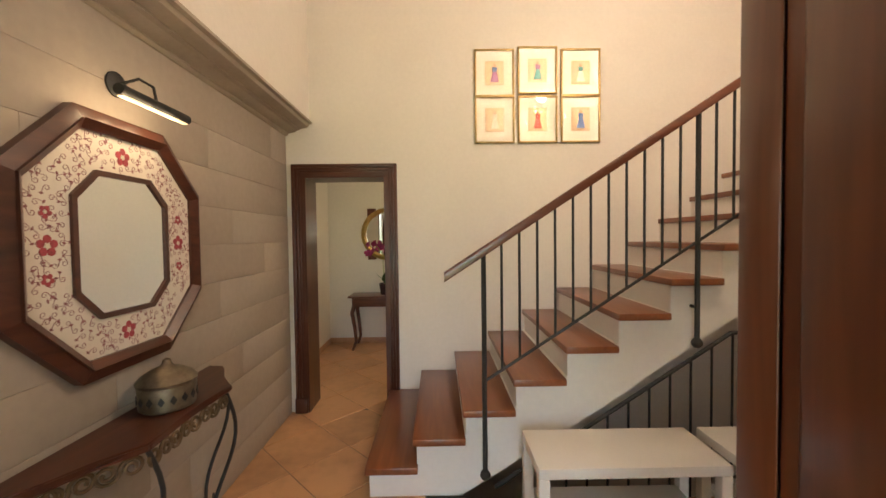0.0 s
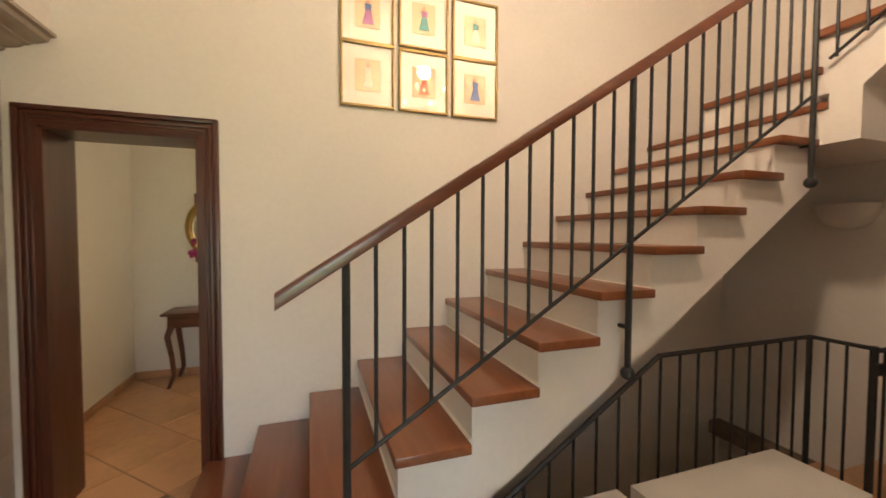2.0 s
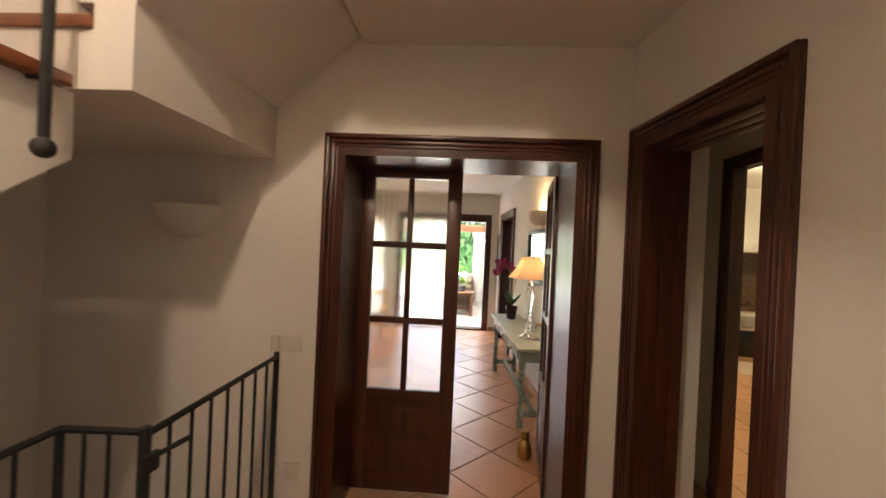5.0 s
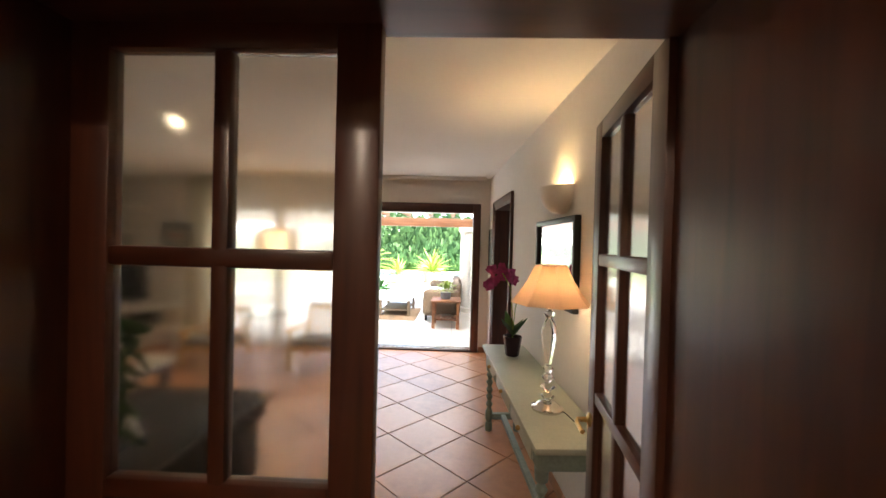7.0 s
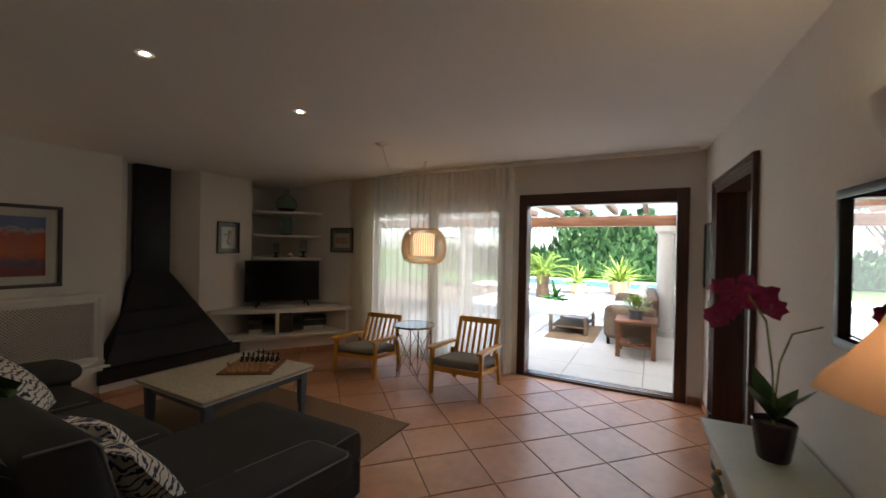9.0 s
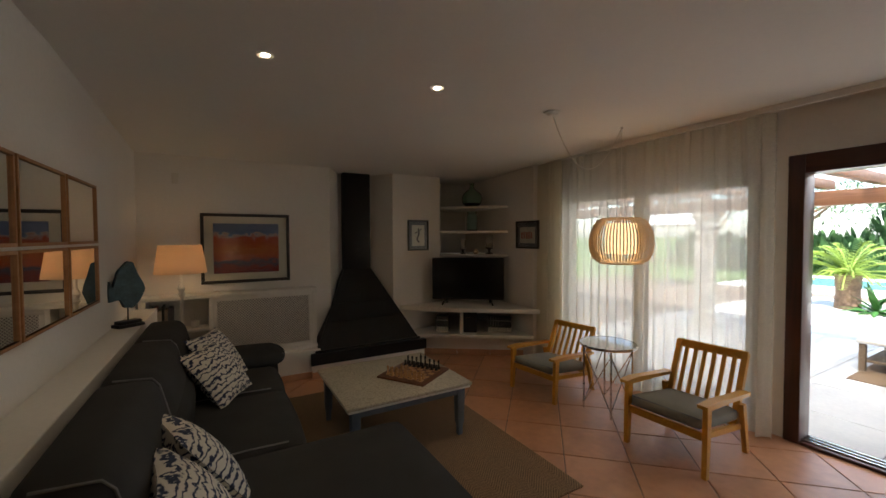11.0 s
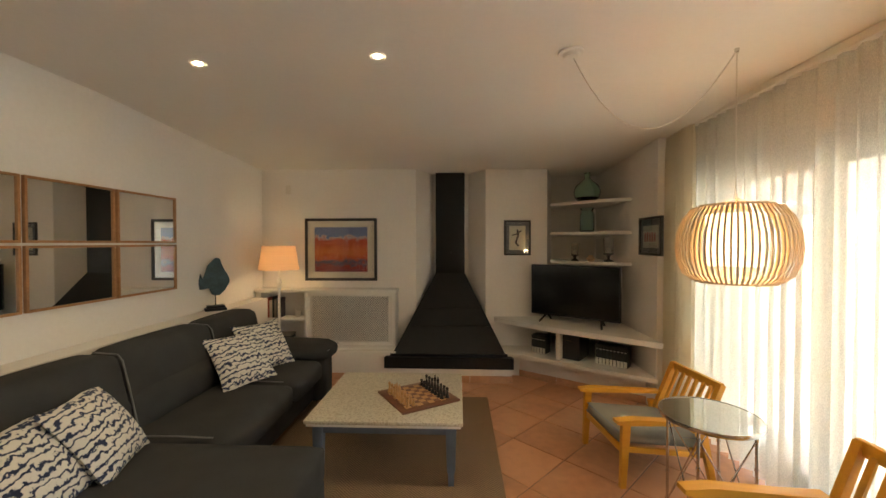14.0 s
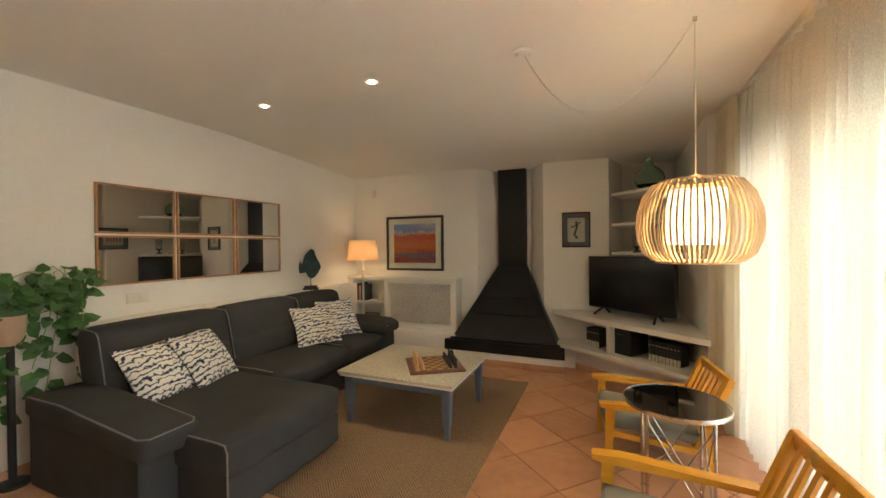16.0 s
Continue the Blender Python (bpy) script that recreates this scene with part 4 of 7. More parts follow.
def side_table():
    th = thing("side_table", "round glass side table with a crossed metal rod base", "side table", (8.735, 4.04, 0))
    bm = B()
    lathe(bm, [(0.238, 0.597), (0.245, 0.597), (0.247, 0.608), (0.245, 0.62), (0.238, 0.62), (0.238, 0.597)], 36)
    part("rim", bm, CHROME, th, "silvery metal rim")
    bm = B()
    lathe(bm, [(0.0, 0.606), (0.238, 0.606), (0.238, 0.618), (0.0, 0.618)], 36)
    part("glass_top", bm, TOPMIR, th, "dark mirrored glass top")
    for k in range(4):
        a = math.pi / 4 + k * math.pi / 2
        c, s = math.cos(a), math.sin(a)
        bm = B()
        tube(bm, [(0.205 * c, 0.205 * s, 0), (0.205 * c, 0.205 * s, 0.60)], 0.008)
        for z in (0.06, 0.22, 0.40, 0.55):
            lathe(bm, [(0.011, -0.006), (0.011, 0.006)], 8, (0.205 * c, 0.205 * s, z))
        part("leg", bm, CHROME, th)
        c2, s2 = math.cos(a + math.pi / 2), math.sin(a + math.pi / 2)
        for z0, z1 in ((0.05, 0.55), (0.55, 0.05)):
            bm = B()
            tube(bm, [(0.205 * c, 0.205 * s, z0), (0.205 * c2, 0.205 * s2, z1)], 0.004, 6)
            part("brace", bm, CHROME, th)


side_table()


def pendant():
    th = thing("pendant_lamp", "large cane slat pendant lamp hanging by the window", "pendant lamp", (8.82, 3.98, 0))
    prof = [(0.20, 1.748), (0.27, 1.735), (0.325, 1.68), (0.362, 1.60), (0.372, 1.52), (0.36, 1.45), (0.325, 1.385), (0.27, 1.35), (0.22, 1.342)]
    prof = [(r * 0.73, z) for r, z in prof]
    n = 62
    for k in range(n):
        a = 2 * math.pi * k / n
        bm = B()
        c, s = math.cos(a), math.sin(a)
        rows = []
        for r, z in prof:
            w = 0.0048
            rows.append([bm.verts.new((r * c - s * w, r * s + c * w, z)), bm.verts.new((r * c + s * w, r * s - c * w, z)), bm.verts.new(((r - 0.005) * c + s * w, (r - 0.005) * s - c * w, z)), bm.verts.new(((r - 0.005) * c - s * w, (r - 0.005) * s + c * w, z))])
        for q, w2 in zip(rows, rows[1:]):
            for i in range(4):
                bm.faces.new((q[i], q[(i + 1) % 4], w2[(i + 1) % 4], w2[i]))
        bm.faces.new(rows[0][::-1])
        bm.faces.new(rows[-1])
        part("slat", bm, SLATW, th, "", 50)
    for z, r in ((1.745, 0.156), (1.345, 0.172)):
        bm = B()
        lathe(bm, [(r - 0.008, z - 0.006), (r + 0.008, z - 0.006), (r + 0.008, z + 0.006), (r - 0.008, z + 0.006), (r - 0.008, z - 0.006)], 40)
        part("ring", bm, SLATW, th)
    bm = B()
    lathe(bm, [(0.125, 1.70), (0.13, 1.70), (0.13, 1.43), (0.125, 1.43), (0.125, 1.70)], 32)
    part("inner_shade", bm, INNER, th, "lit warm inner shade")
    bm = B()
    tube(bm, [(0, 0, 1.74), (0, 0, 2.555)], 0.0035, 6)
    for k in range(3):
        a = k * 2.094
        tube(bm, [(0, 0, 1.78), (0.156 * math.cos(a), 0.156 * math.sin(a), 1.745)], 0.002, 5)
    part("cord", bm, CREAMW, th)
    bm = B()
    sag = []
    for i in range(17):
        t = i / 16
        sag.append((-0.85 * t, 0.0, 2.55 - 0.40 * 4 * t * (1 - t) * (1 - 0.25 * (0.5 - t))))
    tube(bm, sag, 0.0035, 6)
    part("slack_cord", bm, CREAMW, th, "looping white cable")
    bm = B()
    lathe(bm, [(0.0, 2.525), (0.035, 2.53), (0.045, 2.545), (0.065, 2.548), (0.065, 2.558), (0, 2.558)], 20, (-0.85, 0, 0))
    part("ceiling_rose", bm, WHITEP, th)
    bm = B()
    lathe(bm, [(0.0, 2.535), (0.01, 2.54), (0.012, 2.558), (0, 2.558)], 10)
    part("hook", bm, CHROME, th)


pendant()
point_light("pendant_bulb", (8.82, 3.98, 1.40), 4, (1, 0.7, 0.38), 0.05)

for x, y in ((6.94, 3.98), (5.92, 4.02)):
    dl = thing("downlight", "recessed round ceiling spotlight, switched on", "ceiling light", (x, y, CZ), 0, "ceiling spotlights")
    bm = B()
    lathe(bm, [(0.0205, -0.003), (0.042, -0.008), (0.045, -0.001), (0.0205, -0.001), (0.0205, -0.003)], 24)
    part("ring", bm, WHITEP, dl)
    bm = B()
    lathe(bm, [(0.0, -0.003), (0.02, -0.003), (0.02, -0.001), (0, -0.001)], 20)
    part("lens", bm, glow("spot_lens", (1, 0.8, 0.5), 40), dl)
    spot_light("downlight_beam", (x, y, CZ - 0.03), 11)


def fold_curtain(name, y0, y1, x, z0, z1, folds, amp, material, label):
    bm = B()
    n, rows = int(folds * 10), 14
    ring = []
    rng = random.Random(7)
    ph = [rng.uniform(-0.8, 0.8) for _ in range(int(folds) + 3)]
    for j in range(rows + 1):
        t = j / rows
        z = z1 + (z0 - z1) * t
        line = []
        for i in range(n + 1):
            u = i / n
            k = u * folds
            a = amp * (0.45 if t < 0.04 else 0.75 + 0.35 * t)
            w = math.sin(2 * math.pi * k + ph[int(k)] * 0.6 * math.sin(2 * t)) + 0.3 * math.sin(4.4 * math.pi * k + ph[int(k)])
            line.append(bm.verts.new((x + a * w, y0 + u * (y1 - y0) + 0.01 * ph[int(k)] * t, z)))
        ring.append(line)
    for a, b in zip(ring, ring[1:]):
        for i in range(n):
            bm.faces.new((a[i], a[i + 1], b[i + 1], b[i]))
    ob = part(name, bm, material, None, "", 80)
    return tagged(ob, label, "curtain")


fold_curtain("curtain", 3.04, 5.45, 9.33, 0.02, CZ - 0.05, 23, 0.036, CURT, "cream sheer voile curtain drawn across the window")
fold_curtain("curtain", 5.12, 5.50, 9.27, 0.02, CZ - 0.05, 7, 0.035, sheer("curtain_voile_thick", (0.80, 0.74, 0.60), 0.02, 0.4, False), "gathered cream curtain edge beside the wall")


# fireplace
fp = thing("fireplace", "black steel hooded fireplace with a tall flue", "fireplace", kind="")
bm = B()
prism(bm, [(6.54, 6.19), (7.98, 6.18), (7.90, 6.58), (7.70, 6.598), (7.49, 6.89), (7.06, 6.89), (6.86, 6.565), (6.62, 6.565)], "z", 0.15, 0.275)
part("hearth_slab", bm, BLACK, fp, "", None)
bm = B()
lo = [(6.62, 6.25, 0.29), (7.90, 6.25, 0.29), (7.88, 6.56, 0.29), (6.64, 6.56, 0.29)]
hi = [(7.085, 6.78, 1.17), (7.45, 6.78, 1.17), (7.45, 6.885, 1.17), (7.085, 6.885, 1.17)]
lv, hv = [bm.verts.new(p) for p in lo], [bm.verts.new(p) for p in hi]
bm.faces.new(lv)
bm.faces.new(hv)
for i in range(4):
    bm.faces.new((lv[i], lv[(i + 1) % 4], hv[(i + 1) % 4], hv[i]))
part("hood", bm, BLACK, fp, "", None)
for t in (0.33, 0.55):
    bm = B()
    a = [Vector(lo[0]).lerp(Vector(hi[0]), t) + Vector((0, -0.004, 0)), Vector(lo[1]).lerp(Vector(hi[1]), t) + Vector((0, -0.004, 0))]
    tube(bm, a, 0.005, 6)
    part("seam", bm, BLACK, fp)
bm = B()
box(bm, 6.60, 7.92, 6.235, 6.56, 0.275, 0.30, 0.004)
part("hood_lip", bm, BLACK, fp)
bm = B()
box(bm, 7.085, 7.45, 6.78, 6.885, 1.165, 2.43, 0.006)
part("flue", bm, BLACK, fp)
bm = B()
lathe(bm, [(0.018, 0), (0.018, 0.006), (0.0, 0.012)], 14)
kn = part("damper_knob", bm, BLACK, fp)
kn.matrix_basis = pose(7.27, 6.78, 1.42, 90, 0, 0)
bm = B()
prism(bm, [(6.56, 6.21), (7.96, 6.20), (7.88, 6.56), (6.64, 6.56)], "z", 0.0, 0.149)
tagged(part("baseboard_hearth", bm, PLASTER, None, "", None), "white plastered plinth under the hearth", "plinth", "", "structure")

# built-in shelf and radiator cover beside the fireplace
rc = thing("radiator_cabinet", "white built-in cabinet with a lattice radiator cover", "cabinet")
bm = B()
box(bm, 4.98, 6.66, 6.25, 6.565, 0.0, 0.32, 0.004)
part("plinth", bm, PLASTER, rc)
bm = B()
for b in ((4.98, 6.65, 6.34, 6.565, 0.975, 1.01), (4.98, 6.65, 6.34, 6.565, 0.32, 0.36), (5.06, 5.58, 6.36, 6.56, 0.64, 0.67), (5.575, 5.61, 6.345, 6.56, 0.36, 0.975), (6.60, 6.64, 6.345, 6.56, 0.36, 0.975), (5.0, 5.06, 6.345, 6.56, 0.36, 0.975)):
    box(bm, *b, 0.003)
part("carcass", bm, WHITEP, rc)
bm = B()
for b in ((5.61, 6.60, 6.35, 6.37, 0.93, 0.975), (5.61, 6.60, 6.35, 6.37, 0.36, 0.405), (5.61, 5.65, 6.35, 6.37, 0.405, 0.93), (6.56, 6.60, 6.35, 6.37, 0.405, 0.93)):
    box(bm, *b, 0.002)
part("cover_frame", bm, WHITEP, rc)
bm = B()
u0, u1, z0, z1 = 5.65, 6.56, 0.405, 0.93
st = 0.028
for sgn in (1, -1):
    for k in range(-20, 60):
        c = u0 + k * st
        pts = []
        for u, z in ((c, z0), (c + sgn * (z1 - z0), z1)):
            pts.append((u, z))
        (ua, za), (ub, zb) = pts
        lo_u, hi_u = max(min(ua, ub), u0), min(max(ua, ub), u1)
        if hi_u - lo_u > 0.02:
            f = lambda u: za + (u - ua) / (ub - ua) * (zb - za)
            tube(bm, [(lo_u, 6.358 + 0.002 * sgn, f(lo_u)), (hi_u, 6.358 + 0.002 * sgn, f(hi_u))], 0.0048, 4)
tagged(part("lattice", bm, WHITEP, rc, "white diagonal lattice", None), kind="stuff")
# grey sheet whose colour stands in for the shade behind the lattice
bm = B()
box(bm, 5.65, 6.56, 6.40, 6.41, 0.405, 0.93)
part("backing", bm, mat("cover_shadow_board", (0.35, 0.33, 0.3), 0.9), rc)
rng = random.Random(3)
x = 5.085
for i in range(6):
    w, h = rng.uniform(0.018, 0.04), rng.uniform(0.2, 0.26)
    bm = B()
    box(bm, x, x + w, 6.38, 6.53, 0.67, 0.67 + h, 0.003)
    tagged(part("book", bm, BOOKS[i % 5]), "upright book on the white shelf", "book", "shelf books")
    x += w + 0.004
for i in range(4):
    bm = B()
    box(bm, 5.18 - i * .004, 5.38 + i * .004, 6.40, 6.54, 0.36 + i * 0.03, 0.388 + i * 0.03, 0.003)
    tagged(part("book", bm, BOOKS[(i + 1) % 5]), "book lying in a pile on the low shelf", "book", "shelf books")
bm = B()
lathe(bm, [(0.03, 0.67), (0.035, 0.70), (0.035, 0.74), (0.03, 0.74), (0.03, 0.69), (0.0, 0.69)], 16, (5.45, 6.46, 0))
for i in range(4):
    tube(bm, [(5.45, 6.46, 0.69), (5.45 + 0.05 * math.cos(i * 1.7), 6.46 + 0.03 * math.sin(i * 1.7), 0.80)], 0.003, 5)
tagged(part("pencil_pot", bm, CREAMW), "small white pot with pencils on the shelf", "pot")
# ledge behind the sofa
solid("trim_ledge", [(4.972, 5.15, 3.22, 6.33, 0.0, 0.915)], PLASTER, "white masonry ledge behind the sofa", "ledge", bev=0.006)


def floor_lamp():
    th = thing("floor_lamp", "turned cream floor lamp with a pale shade, lit", "floor lamp", (5.36, 6.17, 0))
    bm = B()
    lathe(bm, [(0.13, 0), (0.13, 0.02), (0.05, 0.035), (0.022, 0.06), (0.016, 0.5), (0.014, 1.02), (0.03, 1.05), (0.02, 1.08), (0.034, 1.11), (0.02, 1.15), (0.012, 1.16), (0.012, 1.27)], 20)
    part("stem", bm, WHITEP, th)
    bm = B()
    lathe(bm, [(0.215, 1.255), (0.175, 1.52), (0.172, 1.52), (0.212, 1.255), (0.215, 1.255)], 36)
    part("shade", bm, CLOTHS, th, "pale linen shade")
    bm = B()
    ball(bm, (0, 0, 1.37), 0.03)
    part("bulb", bm, WARM, th)


floor_lamp()
point_light("floor_lamp_bulb", (5.36, 6.17, 1.31), 0.6)

# fish sculpture on the ledge
fs = thing("fish_sculpture", "dark green carved fish sculpture on a black base", "sculpture", (5.07, 5.48, 0.915), 38)
bm = B()
box(bm, -0.09, 0.09, -0.05, 0.05, 0, 0.025, 0.005)
box(bm, -0.075, 0.075, -0.04, 0.04, 0.025, 0.05, 0.005)
part("base", bm, PLASTB, fs)
bm = B()
tube(bm, [(0, 0, 0.05), (0, 0, 0.17)], 0.005)
part("rod", bm, IRON, fs)
bm = B()
pts = [(-0.10, 0.28), (-0.07, 0.42), (0.0, 0.50), (0.04, 0.49), (0.06, 0.40), (0.11, 0.32), (0.12, 0.27), (0.08, 0.19), (0.03, 0.14), (-0.03, 0.15), (-0.05, 0.22), (-0.13, 0.20), (-0.14, 0.28), (-0.12, 0.36)]
prism(bm, pts, "y", -0.018, 0.018)
bmesh.ops.bevel(bm, geom=bm.edges[:], offset=0.006, segments=2, affect='EDGES')
part("body", bm, mat("patinated_bronze", (0.03, 0.055, 0.06), 0.4, 0.5, 18, 0.4, 60, metal=0.4), fs)


# mirrors on the west wall
for c in range(3):
    for r in range(2):
        y0 = 3.345 + c * 0.586
        z0 = 1.165 + r * 0.39
        mw = thing("wall_mirror", "rectangular wall mirror in a thin oak frame", "mirror", (4.972, y0, z0), 0, "mirrors over the sofa")
        W, Hh = 0.565, 0.375
        bm = B()
        box(bm, 0.004, 0.012, 0.012, W - 0.012, 0.012, Hh - 0.012)
        part("mirror_glass", bm, MIRROR, mw, "", None)
        bm = B()
        for b in ((0, 0.022, 0, W, 0, 0.015), (0, 0.022, 0, W, Hh - 0.015, Hh), (0, 0.022, 0, 0.015, 0.015, Hh - 0.015), (0, 0.022, W - 0.015, W, 0.015, Hh - 0.015)):
            box(bm, *b, 0.002)
        part("frame", bm, OAK, mw)


def framed(name, w, h, fw, frame_m, mount_m, mount, image_m, label, m, cat="picture", group="", depth=0.025, glass=True):
    """A framed picture in the xz plane that faces -y, its centre at the origin."""
    th = thing(name, label, cat, group=group)
    bm = B()
    for b in ((-w / 2, w / 2, -depth, 0, -h / 2, -h / 2 + fw), (-w / 2, w / 2, -depth, 0, h / 2 - fw, h / 2), (-w / 2, -w / 2 + fw, -depth, 0, -h / 2 + fw, h / 2 - fw), (w / 2 - fw, w / 2, -depth, 0, -h / 2 + fw, h / 2 - fw)):
        box(bm, *b, 0.003)
    part("frame", bm, frame_m, th)
    bm = B()
    box(bm, -w / 2 + fw, w / 2 - fw, -0.008, -0.002, -h / 2 + fw, h / 2 - fw)
    part("mount", bm, mount_m, th, "", None)
    bm = B()
    box(bm, -w / 2 + fw + mount[0], w / 2 - fw - mount[0], -0.011, -0.008, -h / 2 + fw + mount[1], h / 2 - fw - mount[2])
    part("print", bm, image_m, th, "", None)
    if glass:
        bm = B()
        box(bm, -w / 2 + fw, w / 2 - fw, -0.0165, -0.0145, -h / 2 + fw, h / 2 - fw)
        g = part("glass", bm, GLASS, th, "", None)
        g.visible_shadow = False
    th.matrix_basis = m
    return th


framed("painting", 0.88, 0.755, 0.032, GREYF, MOUNT, (0.085, 0.075, 0.075), POPPY, "framed print of a red poppy field under blue hills", pose(5.948, 6.568, 1.472))
pa = framed("framed_print", 0.32, 0.42, 0.018, GREYF, MOUNTG, (0.045, 0.045, 0.05), PAPERW, "grey framed figure sketch beside the flue", pose(8.08, 6.617, 1.61, 0, 0, 2))
bm = B()
tube(bm, [(0.0, -0.0125, 0.1), (0.01, -0.0125, 0.03), (-0.02, -0.0125, -0.06), (0.015, -0.0125, -0.1)], 0.012, 6)
tube(bm, [(-0.06, -0.0125, 0.03), (0.0, -0.0125, 0.05), (0.05, -0.0125, 0.09)], 0.007, 6)
for v in bm.verts:
    v.co.y = -0.0125 + (v.co.y + 0.0125) * 0.1
part("sketch", bm, INKS[6], pa)
pb = framed("framed_print", 0.43, 0.36, 0.02, GREYF, MOUNTG, (0.05, 0.05, 0.06), PAPERW, "grey framed landscape print beside the curtain", pose(9.178, 5.60, 1.61, 0, 0, -90))
bm = B()
for i in range(5):
    box(bm, -0.11 + i * 0.045, -0.085 + i * 0.045, -0.0135, -0.011, -0.05, 0.03 + 0.01 * (i % 2))
part("sketch", bm, INKS[4], pb)

# corner unit with the television
cu = thing("corner_unit", "white masonry corner shelf unit under the television", "shelf unit")
bm = B()
prism(bm, [(7.90, 6.45), (8.08, 6.44), (9.172, 5.68), (9.172, 7.09), (8.60, 7.09), (8.45, 6.625), (7.90, 6.60)], "z", 0.0, 0.27)
part("plinth", bm, PLASTER, cu, "", None)
bm = B()
prism(bm, [(7.86, 6.28), (8.05, 6.22), (9.172, 5.45), (9.172, 7.09), (8.60, 7.09), (8.45, 6.625), (7.90, 6.60)], "z", 0.271, 0.31)
part("lower_shelf", bm, WHITEP, cu, "", None)
bm = B()
prism(bm, [(7.80, 6.54), (8.34, 6.00), (9.172, 5.37), (9.172, 7.09), (8.60, 7.09), (8.45, 6.625), (7.80, 6.60)], "z", 0.61, 0.66)
part("counter", bm, WHITEP, cu, "", None)
bm = B()
box(bm, -0.02, 0.02, 0, 0.4, 0.311, 0.609, 0.002, pose(8.42, 6.03, 0, 0, 0, -37))
part("divider", bm, WHITEP, cu)
for z in (1.34, 1.67, 2.015):
    bm = B()
    pts = [(8.47, 6.60)]
    for i in range(9):
        a = i / 8
        pts.append((8.47 + 0.70 * a, 6.60 - 0.60 * a - 0.10 * math.sin(math.pi * a)))
    prism(bm, pts + [(9.172, 7.09), (8.60, 7.09)], "z", z - 0.03, z)
    part("corner_shelf", bm, WHITEP, cu, "", None)
tv = thing("television", "flat black television on the corner counter", "television", (8.625, 6.185, 0.66), -37.2)
bm = B()
box(bm, -0.49, 0.49, -0.02, 0.03, 0.07, 0.64, 0.006)
part("housing", bm, PLASTB, tv)
bm = B()
box(bm, -0.48, 0.48, -0.0225, -0.02, 0.088, 0.63)
part("screen", bm, TVB, tv, "dark glossy screen", None)
for s in (-1, 1):
    bm = B()
    tube(bm, [(s * 0.3, 0, 0.09), (s * 0.34, -0.12, 0.01)], 0.012, 6)
    tube(bm, [(s * 0.3, 0, 0.09), (s * 0.30, 0.10, 0.01)], 0.012, 6)
    part("foot", bm, PLASTB, tv)
sp = thing("speaker", "black subwoofer box on the lower shelf", "speaker", (8.60, 6.12, 0.311), -37)
bm = B()
box(bm, -0.11, 0.11, -0.1, 0.2, 0, 0.27, 0.006)
part("cabinet", bm, PLASTB, sp)
bm = B()
box(bm, -0.03, 0.03, -0.103, -0.1, 0.2, 0.206)
part("badge", bm, CHROME, sp)
for x0, y0, count in ((8.78, 5.93, 9), (8.20, 6.33, 5)):
    for i in range(count):
        bm = B()
        box(bm, 0, 0.03, 0, 0.14, 0, 0.2, 0.003)
        ob = part("book", bm, BOOKS[3])
        ob.matrix_basis = pose(x0 + i * 0.027, y0 - i * 0.0215, 0.311, 0, 0, -37)
        tagged(ob, "dark bound volume with a white foot on the lower shelf", "book", "encyclopedia row")
        bm = B()
        box(bm, 0.001, 0.029, -0.002, 0, 0.002, 0.065)
        part("spine_foot", bm, PAPERW, ob, "white lower spine", None)
        bm = B()
        box(bm, 0.006, 0.024, -0.002, 0, 0.15, 0.158)
        part("spine_band", bm, PAPERW, ob, "pale spine band", None)
dj = thing("demijohn", "round green glass demijohn on the top shelf", "bottle", (8.84, 6.40, 2.015))
bm = B()
lathe(bm, [(0.0, 0), (0.09, 0), (0.135, 0.05), (0.15, 0.11), (0.13, 0.18), (0.07, 0.235), (0.035, 0.26), (0.03, 0.32), (0.038, 0.33), (0.03, 0.335), (0.024, 0.26), (0.06, 0.225), (0.125, 0.17), (0.142, 0.11), (0.125, 0.05), (0.0, 0.01)], 28)
part("body", bm, GREENG, dj)
jr = thing("glass_jar", "tall teal glass jar on the middle shelf", "jar", (8.84, 6.40, 1.67))
bm = B()
lathe(bm, [(0.0, 0), (0.07, 0), (0.08, 0.02), (0.08, 0.2), (0.06, 0.24), (0.075, 0.26), (0.075, 0.275), (0.06, 0.275), (0.055, 0.24), (0.072, 0.2), (0.072, 0.02), (0, 0.01)], 24)
part("body", bm, TEALG, jr)
for dx, s in ((-0.1, 0.85), (0.2, 1.1)):
    ch = thing("candle_holder", "glass hurricane candle holder with a dark foot", "candle holder", (8.82 + dx, 6.38 - dx * 0.75, 1.34), 0, "candle holders on the shelf")
    bm = B()
    lathe(bm, [(0.05 * s, 0), (0.05 * s, 0.01), (0.015, 0.03), (0.02, 0.06 * s), (0.05 * s, 0.075 * s), (0.05 * s, 0.085 * s), (0, 0.085 * s)], 20)
    part("foot", bm, PLASTB, ch)
    bm = B()
    lathe(bm, [(0.045 * s, 0.086 * s), (0.05 * s, 0.24 * s), (0.047 * s, 0.24 * s), (0.042 * s, 0.086 * s), (0.045 * s, 0.086 * s)], 20)
    part("glass", bm, SMOKE, ch)
    bm = B()
    lathe(bm, [(0.025 * s, 0.086 * s), (0.025 * s, 0.14 * s), (0, 0.14 * s)], 14)
    part("candle", bm, CREAMW, ch)
bm = B()
lathe(bm, [(0.0, 0), (0.03, 0), (0.05, 0.03), (0.03, 0.05), (0.02, 0.07), (0, 0.07)], 16)
ob = part("small_dish", bm, PAPER)
ob.location = (8.86, 6.33, 1.34)
tagged(ob, "small brown dish between the candle holders", "dish")


